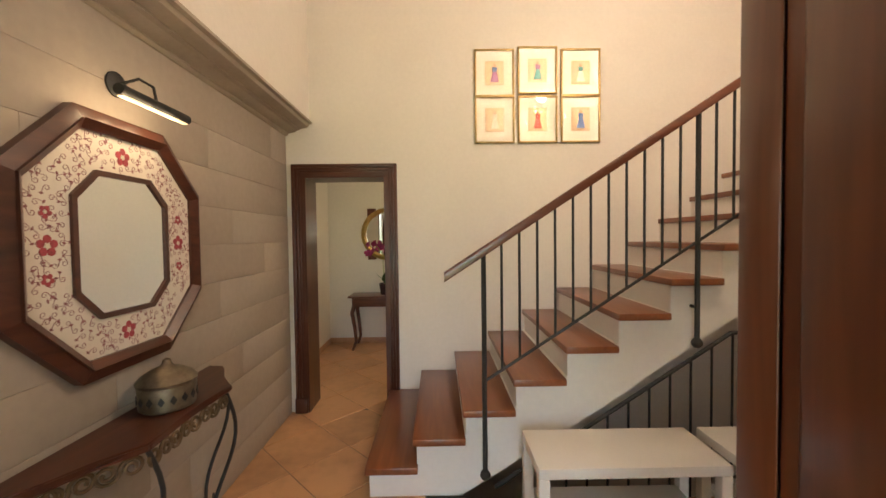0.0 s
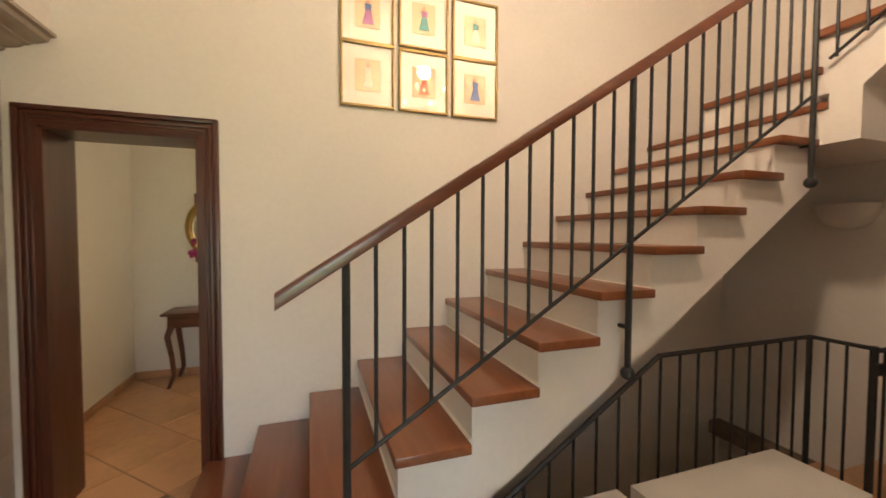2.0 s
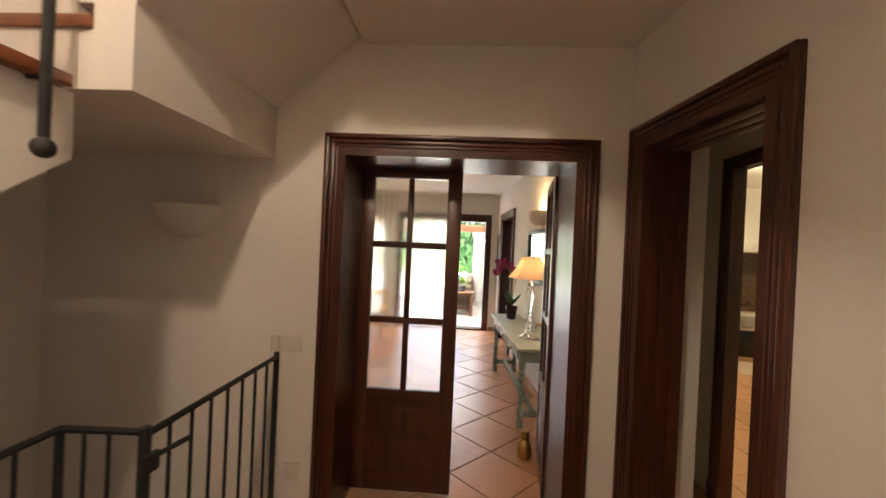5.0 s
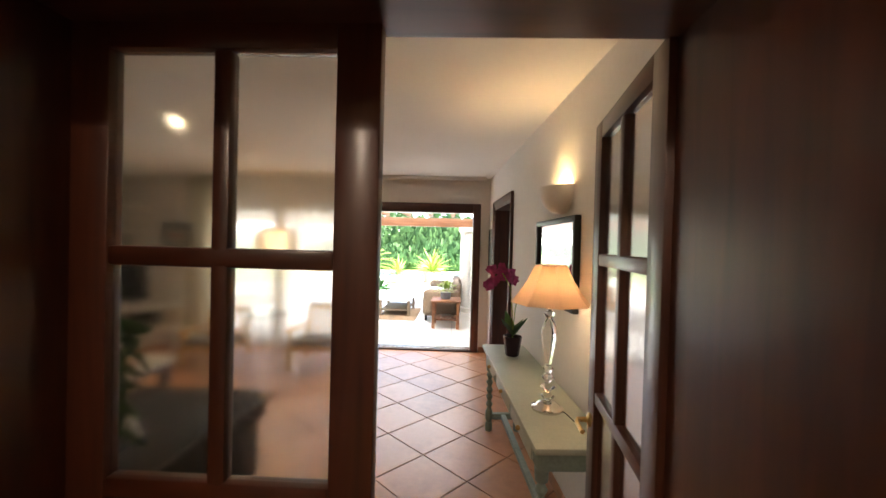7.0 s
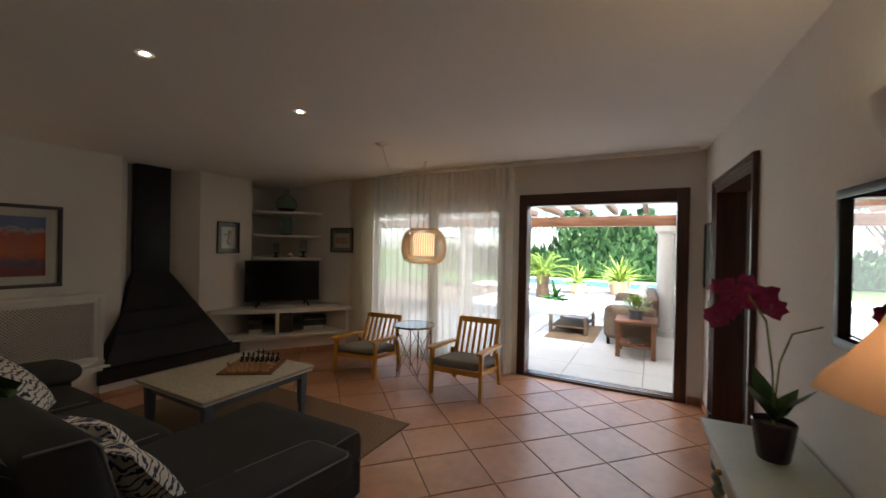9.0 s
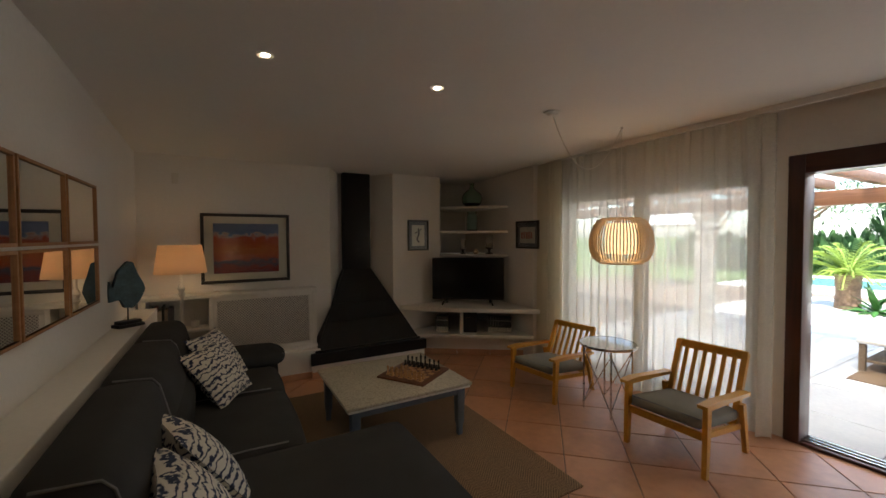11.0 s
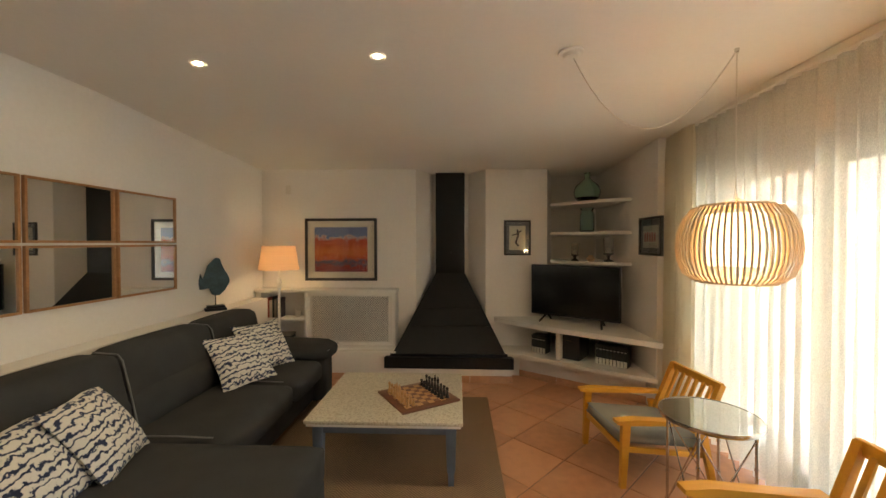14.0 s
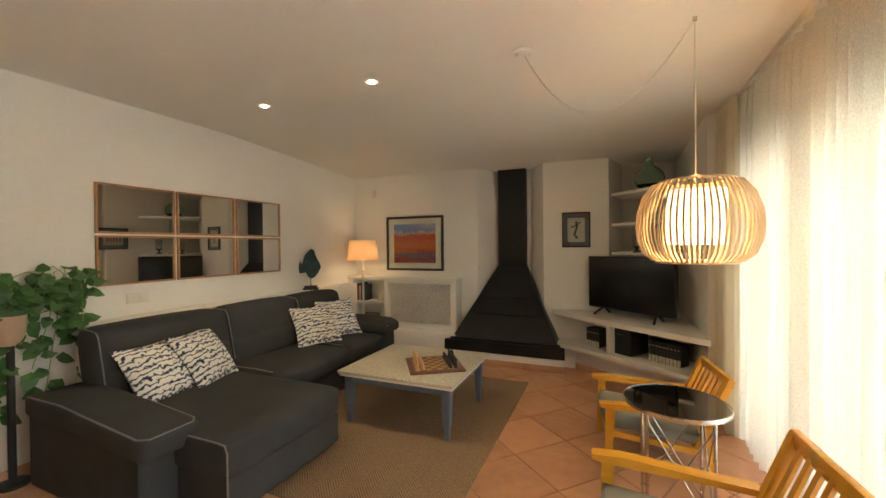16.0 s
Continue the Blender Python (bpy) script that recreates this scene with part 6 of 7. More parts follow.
def iron_console():
    th = thing("iron_console", "dark wood console with scrolled iron legs", "console table", (-0.838, 2.33, 0))
    half = [(0.0, 0.56), (0.09, 0.55), (0.13, 0.48), (0.18, 0.37), (0.285, 0.265), (0.27, 0.16), (0.262, 0.06)]
    prof = half + [(x, -y) for x, y in reversed(half)]
    bm = B()
    prism(bm, prof, "z", 0.775, 0.805)
    bmesh.ops.bevel(bm, geom=bm.edges[:], offset=0.008, segments=2, affect='EDGES')
    part("tabletop", bm, MAHOGY, th, "dark polished wooden top")
    for x, y in ((0.08, -0.52), (0.26, -0.25), (0.26, 0.25), (0.08, 0.52)):
        bm = B()
        pts = []
        for i in range(15):
            t = i / 14
            pts.append((x + 0.03 * math.sin(math.pi * 2 * t) - 0.05 * t, y + 0.05 * math.sin(math.pi * 1.6 * t), 0.775 * (1 - t)))
        tube(bm, pts, 0.009, 8)
        part("leg", bm, IRON, th)
    edge = [(0.075, -0.53), (0.16, -0.37), (0.265, -0.25), (0.25, 0.0), (0.265, 0.25), (0.16, 0.37), (0.075, 0.53)]
    for (xa, ya), (xb, yb) in zip(edge, edge[1:]):
        n = max(1, round(math.hypot(xb - xa, yb - ya) / 0.12))
        for k in range(n):
            f = (k + 0.5) / n
            cx, cy = xa + (xb - xa) * f, ya + (yb - ya) * f
            d = Vector((xb - xa, yb - ya, 0)).normalized()
            bm = B()
            for s in (-1, 1):
                pts = []
                for i in range(22):
                    t = i / 21
                    rr = 0.036 * (1 - 0.75 * t)
                    an = t * 3.2 * math.pi
                    pts.append(Vector((cx, cy, 0.735)) + d * s * (0.034 - rr * math.cos(an)) + Vector((0, 0, s * rr * math.sin(an))))
                tube(bm, pts, 0.0065, 6)
            part("scroll", bm, BRONZE, th, "tarnished bronze scroll")
    bm = B()
    tube(bm, [(0.04, -0.5, 0.12), (0.2, -0.22, 0.2), (0.2, 0.22, 0.2), (0.04, 0.5, 0.12)], 0.006, 6)
    part("stretcher", bm, IRON, th)


iron_console()
pot = thing("metal_pot", "round pierced bronze pot with a domed lid on the console", "pot", (-0.70, 2.365, 0.806))
pot.scale = (0.85, 0.85, 0.85)
PEW = mat("aged_bronze", (0.17, 0.135, 0.095), 0.45, 0.35, 18, 0.3, 60, metal=0.7)
bm = B()
lathe(bm, [(0.11, 0), (0.12, 0.01), (0.125, 0.11), (0.12, 0.12), (0.0, 0.12)], 28)
part("body", bm, PEW, pot)
for k in range(16):
    a = k * math.pi / 8
    bm = B()
    prism(bm, [(-0.014, 0.06), (0, 0.04), (0.014, 0.06), (0, 0.085)], "y", -0.003, 0.003)
    o = part("lozenge", bm, PLASTB, pot, "", None)
    o.matrix_basis = pose(0.124 * math.cos(a), 0.124 * math.sin(a), 0, 0, 0, math.degrees(a) + 90)
bm = B()
lathe(bm, [(0.128, 0.121), (0.13, 0.135), (0.11, 0.16), (0.07, 0.185), (0.03, 0.2), (0.02, 0.215), (0.018, 0.23), (0.0, 0.24)], 28)
part("lid", bm, PEW, pot)
# low frond at the console's end
fr = thing("palm_plant", "green palm frond beside the entrance", "plant", (-0.55, 1.05, 0))
bm = B()
lathe(bm, [(0.0, 0), (0.13, 0), (0.17, 0.3), (0.15, 0.3), (0, 0.26)], 20)
part("pot", bm, POTD, fr)
bm = B()
rng = random.Random(9)
for k in range(9):
    a = rng.uniform(0, 6.28)
    if -0.75 < math.sin(a) and math.cos(a) > 0.55:
        continue
    pts = [Vector((0.3 * t * math.cos(a) * (1.3 if math.cos(a) > 0 else 0.5), 0.6 * t * math.sin(a), 0.28 + 1.0 * t - 0.35 * t * t)) for t in (0, 0.3, 0.6, 0.85, 1)]
    tube(bm, pts, 0.006, 5, True, 0.002)
    for t in range(2, 5):
        for s in (-1, 1):
            for q in range(3):
                p = pts[t - 1].lerp(pts[t], q / 3)
                leaf(bm, p, (math.cos(a + s) * 0.4, math.sin(a + s), 0.1), (0, 0, 1), 0.2, 0.02, 0.25)
part("fronds", bm, LEAF, fr, "", None)

# entrance door leaf, standing open
DOORW = wood("door_mahogany", (0.17, 0.05, 0.02), (0.09, 0.024, 0.010), 0.3, 2, 0.3)
ed = thing("entrance_door", "open panelled mahogany entrance door", "door", (1.01, 1.44, 0), -92)
bm = B()
for b in ((0, 0.09, -0.025, 0.025, 0.01, 2.35), (0.57, 0.66, -0.025, 0.025, 0.01, 2.35), (0.09, 0.57, -0.025, 0.025, 0.01, 0.2), (0.09, 0.57, -0.025, 0.025, 2.2, 2.35), (0.09, 0.57, -0.025, 0.025, 0.86, 0.98)):
    box(bm, *b, 0.004)
part("leaf_frame", bm, DOORW, ed)
for z0, z1 in ((0.2, 0.86), (0.98, 2.2)):
    bm = B()
    box(bm, 0.09, 0.57, -0.017, 0.017, z0, z1)
    box(bm, 0.12, 0.54, -0.022, 0.022, z0 + 0.04, z1 - 0.04, 0.012)
    part("panel", bm, DOORW, ed)
# white benches along the basement railing
for x in (1.32, 2.27):
    be = thing("white_bench", "low white lacquered side table by the railing", "side table", (x, 2.63, 0), 0, "white tables")
    bm = B()
    box(bm, -0.44, 0.44, -0.18, 0.18, 0.40, 0.45, 0.003)
    part("tabletop", bm, WHITEP, be)
    for sx in (-1, 1):
        for sy in (-1, 1):
            bm = B()
            box(bm, sx * 0.415 - 0.025, sx * 0.415 + 0.025, sy * 0.155 - 0.025, sy * 0.155 + 0.025, 0, 0.40, 0.003)
            part("leg", bm, WHITEP, be)
    bm = B()
    box(bm, -0.39, 0.39, -0.17, 0.17, 0.12, 0.14, 0.003)
    part("shelf", bm, WHITEP, be)
# pine chest by the passage wall
PINE = wood("pine", (0.46, 0.25, 0.10), (0.34, 0.17, 0.06), 0.5)
pc = thing("pine_chest", "low pine chest against the wall", "chest", (2.62, 0.97, 0), 7)
bm = B()
box(bm, -0.42, 0.42, -0.16, 0.17, 0.56, 0.59, 0.006)
part("top", bm, PINE, pc)
bm = B()
box(bm, -0.40, 0.40, -0.155, 0.15, 0.03, 0.56, 0.004)
part("body", bm, PINE, pc)
for i in range(2):
    bm = B()
    box(bm, -0.37, 0.37, 0.15, 0.162, 0.07 + i * 0.24, 0.29 + i * 0.24, 0.004)
    d = part("drawer", bm, PINE, pc)
    bm = B()
    ball(bm, (0, 0.172, 0.18 + i * 0.24), 0.014)
    part("knob", bm, BRASS, d)
plate("light_switch", (XD - 0.001, 2.66, 0.985), 90, 0.17, 0.08, "white triple light switch beside the double door", "light switch", CREAMW, 3).matrix_basis = pose(XD - 0.001, 2.66, 0.985, 0, 0, -90)
plate("wall_socket", (XD - 0.001, 2.60, 0.3), -90, 0.085, 0.085, "white wall socket beside the double door", "socket", CREAMW, 1)
plate("light_switch", (4.905, 0.051, 1.0), 180, 0.12, 0.08, "white light switch by the kitchen door", "light switch", CREAMW, 2)

# chandelier high over the entrance
cl = thing("chandelier", "brass chandelier with warm candle bulbs", "chandelier", (1.8, 2.3, -1.0))
bm = B()
tube(bm, [(0, 0, 6.59), (0, 0, 4.1)], 0.008)
lathe(bm, [(0.0, 3.85), (0.05, 3.9), (0.03, 4.0), (0.05, 4.08), (0.0, 4.15)], 16)
part("stem", bm, BRASS, cl)
for k in range(6):
    a = k * math.pi / 3
    c, s = math.cos(a), math.sin(a)
    bm = B()
    tube(bm, [(0.03 * c, 0.03 * s, 3.95), (0.18 * c, 0.18 * s, 3.86), (0.3 * c, 0.3 * s, 3.93), (0.3 * c, 0.3 * s, 4.0)], 0.007)
    ar = part("arm", bm, BRASS, cl)
    bm = B()
    lathe(bm, [(0.0, 4.0), (0.016, 4.02), (0.018, 4.04), (0.0, 4.09)], 10, (0.3 * c, 0.3 * s, 0))
    part("bulb", bm, WARM, ar)
point_light("chandelier_light", (1.8, 2.3, 3.3), 70, (1, 0.755, 0.555), 0.07)

# room behind the doorway: console, mirror, orchid
WAL = wood("walnut", (0.16, 0.055, 0.03), (0.07, 0.022, 0.012), 0.35)
ct = thing("side_console", "dark wooden console with curved legs in the next room", "console table", (-0.22, 6.08, 0))
bm = B()
box(bm, -0.55, 0.55, -0.2, 0.2, 0.70, 0.725, 0.008)
part("tabletop", bm, WAL, ct)
bm = B()
box(bm, -0.50, 0.50, -0.17, 0.17, 0.58, 0.70, 0.004)
part("apron", bm, WAL, ct)
for sx in (-1, 1):
    for sy in (-1, 1):
        bm = B()
        tube(bm, [(sx * 0.47, sy * 0.15, 0.6), (sx * 0.50, sy * 0.17, 0.5), (sx * 0.47, sy * 0.155, 0.3), (sx * 0.455, sy * 0.15, 0.12), (sx * 0.49, sy * 0.17, 0.02), (sx * 0.50, sy * 0.175, 0.0)], 0.03, 10, True, 0.014)
        part("leg", bm, WAL, ct)
rm = thing("ornate_mirror", "round wooden mirror with square corners on the wall", "mirror", (-0.28, 6.298, 1.55))
bm = B()
lathe(bm, [(0.30, 0), (0.36, 0), (0.37, 0.03), (0.33, 0.05), (0.30, 0.03), (0.30, 0)], 40)
f = part("ring_frame", bm, GILT, rm, "mosaic ring frame")
f.matrix_basis = pose(0, 0, 0, 90, 0, 0)
bm = B()
lathe(bm, [(0.0, 0.012), (0.305, 0.012), (0.305, 0.016), (0, 0.016)], 40)
f = part("mirror_glass", bm, MIRROR, rm, "", None)
f.matrix_basis = pose(0, 0, 0, 90, 0, 0)
bm = B()
for sx in (-1, 1):
    for sz in (-1, 1):
        box(bm, sx * 0.22 - 0.06, sx * 0.22 + 0.06, -0.03, 0, sz * 0.30 - 0.06, sz * 0.30 + 0.06, 0.004)
part("corner_block", bm, WAL, rm)
o2 = copy_thing(orc, pose(-0.3, 6.05, 0.725, 0, 0, 60))
# added point light without a fitting, brightens the back room
point_light("back_room_fill", (0.8, 5.3, 2.35), 12, (1, 0.8, 0.5), 0.1)

# kitchen seen through the passage
ko = thing("oven_unit", "white masonry kitchen unit with a steel oven", "oven", (7.61, -2.08, 0), -13)
bm = B()
box(bm, 0, 0.52, -0.32, 0.32, 0.0, 0.86, 0.004)
part("body", bm, WHITEP, ko)
bm = B()
box(bm, -0.012, 0, -0.29, 0.29, 0.18, 0.80, 0.004)
part("oven_front", bm, CHROME, ko)
bm = B()
box(bm, -0.018, -0.012, -0.24, 0.24, 0.24, 0.60, 0.003)
part("oven_window", bm, TVB, ko)
bm = B()
tube(bm, [(-0.04, -0.25, 0.64), (-0.04, 0.25, 0.64)], 0.01)
part("oven_handle", bm, CHROME, ko)
MINT = mat("mint_paint", (0.30, 0.42, 0.33), 0.5, 0.1)
kd = thing("drawer_unit", "mint green kitchen drawer unit", "cabinet", (7.54, -2.665, 0), 4)
bm = B()
box(bm, 0, 0.6, -0.26, 0.245, 0.0, 0.86, 0.004)
part("body", bm, WHITEP, kd)
for i in range(5):
    bm = B()
    box(bm, -0.015, 0, -0.22, 0.20, 0.13 + i * 0.145, 0.26 + i * 0.145, 0.004)
    d = part("drawer", bm, MINT, kd)
    bm = B()
    ball(bm, (-0.025, -0.01, 0.195 + i * 0.145), 0.014)
    part("knob", bm, PLASTB, d)
GRAN = mat("brown_granite", (0.16, 0.10, 0.06), 0.25, 0.6, 40, 0.05, 200)
bm = B()
prism(bm, [(7.50, -3.0), (7.50, -2.42), (7.66, -1.72), (7.8, -1.2), (8.16, -1.2), (8.16, -3.0)], "z", 0.865, 0.90)
tagged(part("worktop", bm, GRAN, None, "", None), "brown speckled granite kitchen worktop", "worktop")
solid("trim_splashback", [(8.165, 8.197, -3.0, -0.8, 0.901, 1.66)], GRAN, "brown mosaic kitchen splashback", "splashback")
hd = thing("cooker_hood", "white plastered kitchen hood with a wooden rim", "cooker hood", (7.94, -2.2, 0), 0)
bm = B()
prism(bm, [(-0.32, 1.79), (0.255, 1.79), (0.255, 2.598), (0.02, 2.598), (-0.28, 1.86)], "y", -0.8, 0.7)
part("canopy", bm, PLASTER, hd, "", None)
bm = B()
box(bm, -0.36, 0.255, -0.84, 0.74, 1.665, 1.79, 0.005)
part("rim", bm, WHITEP, hd)
# unseen fill light added to brighten the kitchen
point_light("kitchen_fill", (6.3, -1.2, 2.4), 34, (1, 0.82, 0.5), 0.1)

# ================= terrace and garden =================
PAVE = mat("terrace_stone", (0.70, 0.66, 0.58), 0.6, 0.1, 1.5, 0.15, 30, rnd=0.2)
LAWN = mat("lawn", (0.10, 0.17, 0.035), 0.9, 0.4, 0.8, 0.6, 60, bumpd=0.02)
HEDGE = mat("cypress_hedge", (0.055, 0.115, 0.028), 0.8, 0.5, 3, 0.3, 30)
WATER, _nt, _p = nodes_of("pool_water")
_p.inputs["Base Color"].default_value, _p.inputs["Roughness"].default_value = (0.20, 0.40, 0.43, 1), 0.06
PINEB = wood("pergola_wood", (0.32, 0.14, 0.06), (0.2, 0.08, 0.03), 0.6, 1)
WICK = mat("wicker", (0.21, 0.15, 0.095), 0.8, 0.5, 40, 0.8, 90, stretch=(1, 1, 3), bumpd=0.01)
CANV = mat("white_canvas", (0.75, 0.73, 0.68), 0.9, 0.05)
solid("ground", [(9.75, 400, -400, 400, -0.4, -0.06), (-400, -1.4, -400, 400, -0.4, -0.06), (-1.4, 9.75, -400, -3.3, -0.4, -0.06), (-1.4, 9.75, 7.4, 400, -0.4, -0.06)], LAWN, "green lawn around the house", "ground")
solid("pavement", [(9.6, 20, -3, 12, -0.12, -0.022)], GROUT, "bed of the pale stone terrace", "terrace")
solid("water", [(22.1, 25.5, -1, 8, -0.3, -0.03)], WATER, "turquoise swimming pool", "pool")
solid("trim_pool_kerb", [(20, 22.1, -1.6, 8.6, -0.12, -0.01), (25.5, 26.1, -1.6, 8.6, -0.12, -0.01)], PAVE, "pale stone pool surround", "kerb")
solid("wall_terrace", [(9.75, 14.6, 0.7, 1.0, 0, 2.9)], PLASTER, "white outer wall beside the terrace", "wall")
solid("wall_outer_east", [(9.6, 9.85, 5.4, 12, 0, 2.9)], PLASTER, "white outer wall of the house", "wall")
solid("roof_house", [(-1.6, 4.7, -1.0, 7.4, 5.8, 6.0), (4.3, 9.8, 0.2, 7.4, 2.76, 2.95)], PLASTER, "flat roof over the living room", "roof")
solid("wall_outer_north", [(4.5, 9.8, 7.25, 7.4, 0, 2.9)], PLASTER, "white outer north wall", "wall")
po = thing("pergola", "terrace roof with wooden beams and white rafters", "pergola", kind="structure")
bm = B()
box(bm, 13.0, 13.2, 1.0, 9.0, 2.0, 2.2, 0.01)
part("edge_beam", bm, PINEB, po)
for i in range(15):
    y = 1.1 + i * 0.55
    bm = B()
    box(bm, 9.85, 13.5, y, y + 0.09, 2.25, 2.38, 0.006)
    part("rafter", bm, PINEB, po)
bm = B()
box(bm, 9.85, 13.6, 0.9, 9.2, 2.40, 2.46)
part("roof_boards", bm, sheer("roof_cloth", (0.88, 0.86, 0.82), 0.35, 0.75, False), po, "translucent white roof cloth", None)
for y in (1.35, 5.4, 8.9):
    cp = thing("column", "pale stone terrace column", "column", (13.1, y, 0), kind="structure")
    bm = B()
    lathe(bm, [(0.2, -0.02), (0.2, 0.1), (0.16, 0.12), (0.15, 1.85), (0.2, 1.9), (0.2, 2.0)], 24)
    part("shaft", bm, PAVE, cp)


def wicker_sofa(m):
    th = thing("wicker_sofa", "round-backed wicker garden sofa on the terrace", "sofa")
    for nm, d in (("seat_base", (-1.0, 1.0, -0.35, 0.35, 0.12, 0.40)), ("backrest", (-1.0, 1.0, -0.42, -0.22, 0.3, 0.82)), ("arm", (-1.12, -0.92, -0.4, 0.36, 0.12, 0.66)), ("arm", (0.92, 1.12, -0.4, 0.36, 0.12, 0.66))):
        bm = B()
        soft_box(bm, *d, 0.09, 0.01)
        part(nm, bm, WICK, th)
    bm = B()
    soft_box(bm, -0.9, 0.9, -0.2, 0.36, 0.40, 0.52, 0.05, 0.02)
    part("seat_cushion", bm, CANV, th)
    for x in (-0.6, 0.55):
        bm = B()
        soft_box(bm, x - 0.22, x + 0.22, -0.24, -0.1, 0.5, 0.88, 0.06, 0.02)
        part("back_cushion", bm, CANV, th)
    for sx in (-1, 1):
        for sy in (-1, 1):
            bm = B()
            lathe(bm, [(0.025, 0), (0.03, 0.14)], 10, (sx * 0.98, sy * 0.3, 0))
            part("leg", bm, IRON, th)
    th.matrix_basis = m


wicker_sofa(pose(12.82, 1.9, -0.02, 0, 0, 0))
ws = thing("wooden_side_table", "reddish wooden side table with a low shelf on the terrace", "side table", (11.33, 1.77, -0.02))
bm = B()
box(bm, -0.3, 0.3, -0.28, 0.28, 0.50, 0.54, 0.006)
part("tabletop", bm, PINEB, ws)
for sx in (-1, 1):
    for sy in (-1, 1):
        bm = B()
        box(bm, sx * 0.25 - 0.03, sx * 0.25 + 0.03, sy * 0.23 - 0.03, sy * 0.23 + 0.03, 0, 0.50, 0.004)
        part("leg", bm, PINEB, ws)
bm = B()
box(bm, -0.24, 0.24, -0.22, 0.22, 0.16, 0.19, 0.004)
part("shelf", bm, PINEB, ws)
for i in range(3):
    bm = B()
    box(bm, -0.15, 0.13, -0.12, 0.1, 0.17 + i * 0.012, 0.18 + i * 0.012)
    o = part("magazine", bm, BOOKS[(2, 1, 4)[i]])
    o.matrix_basis = pose(11.33, 1.77, 0.0, 0, 0, i * 9)
    tagged(o, "magazine on the shelf of the terrace table", "magazine", "magazines")


def bush(name, at, r, n, material, label, seed, pot_m=None, spiky=False, size=0.12):
    th = thing(name, label, "plant", at)
    rr = random.Random(seed)
    z0 = 0.0
    if pot_m:
        bm = B()
        lathe(bm, [(0.0, 0), (r * 0.4, 0), (r * 0.5, r * 0.6), (r * 0.44, r * 0.6), (0, r * 0.5)], 18)
        part("pot", bm, pot_m, th)
        z0 = r * 0.55
    bm = B()
    for _ in range(n):
        a, e = rr.uniform(0, 6.283), rr.uniform(0.1, 1.5)
        d = Vector((math.cos(a) * math.cos(e), math.sin(a) * math.cos(e), math.sin(e)))
        if spiky:
            leaf(bm, (0, 0, z0), d, (0, 0, 1), r * rr.uniform(1.0, 1.6), size, 0.25)
        else:
            leaf(bm, d * r * rr.uniform(0.3, 1) + Vector((0, 0, z0)), d + Vector((rr.uniform(-.5, .5), rr.uniform(-.5, .5), 0)), (0, 0, 1), size, size * 0.5, 0.2)
    tagged(part("foliage", bm, material, th, "", None), kind="stuff")
    return th


bush("potted_plant", (11.33, 1.78, 0.52), 0.22, 240, LEAFL, "bushy green plant in a grey pot on the table", 2, MOUNTG, False, 0.07)
lt_ = thing("low_table", "low pale terrace table with a slatted shelf", "coffee table", (12.72, 2.92, -0.02))
bm = B()
box(bm, -0.55, 0.55, -0.36, 0.36, 0.34, 0.38, 0.006)
part("tabletop", bm, PAVE, lt_)
bm = B()
box(bm, -0.5, 0.5, -0.3, 0.3, 0.12, 0.15, 0.004)
part("shelf", bm, WICK, lt_)
for sx in (-1, 1):
    for sy in (-1, 1):
        bm = B()
        box(bm, sx * 0.5 - 0.03, sx * 0.5 + 0.03, sy * 0.31 - 0.03, sy * 0.31 + 0.03, 0, 0.34, 0.003)
        part("leg", bm, WICK, lt_)
bm = B()
box(bm, 11.72, 13.3, 2.42, 3.24, -0.011, -0.004)
tagged(part("terrace_rug", bm, SISAL, None, "", None), "tan woven rug on the terrace", "rug")


def cycas(at, h, r, seed):
    th = thing("cycad_palm", "feathery cycad palm by the pool", "palm", at)
    bm = B()
    lathe(bm, [(0.22, -0.05), (0.2, h * 0.5), (0.22, h), (0.0, h + 0.05)], 14)
    part("trunk", bm, BARK, th)
    rr = random.Random(seed)
    bm = B()
    for k in range(38):
        a, e = k * 2.4, rr.uniform(0.15, 1.25)
        d = Vector((math.cos(a) * math.cos(e), math.sin(a) * math.cos(e), math.sin(e)))
        ln = r * rr.uniform(0.85, 1.1)
        pts = [Vector((0, 0, h)) + d * ln * t - Vector((0, 0, 0.45 * ln * t * t)) for t in (0, 0.25, 0.5, 0.75, 1)]
        tube(bm, pts, 0.012, 4)
        s = d.cross(Vector((0, 0, 1))).normalized()
        for q in range(1, 16):
            t = q / 15 * 4
            i = min(3, int(t))
            p = pts[i].lerp(pts[i + 1], t - i)
            for sg in (-1, 1):
                leaf(bm, p, s * sg + d * 0.5, (0, 0, 1), 0.2 * r * (1.1 - q / 20), 0.03, 0.1)
    tagged(part("crown", bm, LEAFL, th, "", None), kind="stuff")


cycas((17.5, 4.7, -0.02), 0.75, 1.35, 1)
bush("agave", (17.2, 4.2, -0.02), 0.5, 26, LEAF, "dark green spiky plant by the pool", 6, None, True, 0.12)
bush("potted_palm", (20.0, 2.6, -0.02), 0.75, 60, LEAFL, "potted palm on the terrace edge", 7, PAPER, True, 0.08)
bush("potted_palm", (19.3, 3.9, -0.02), 0.6, 40, LEAFL, "small potted palm on the terrace edge", 8, PAPER, True, 0.08)


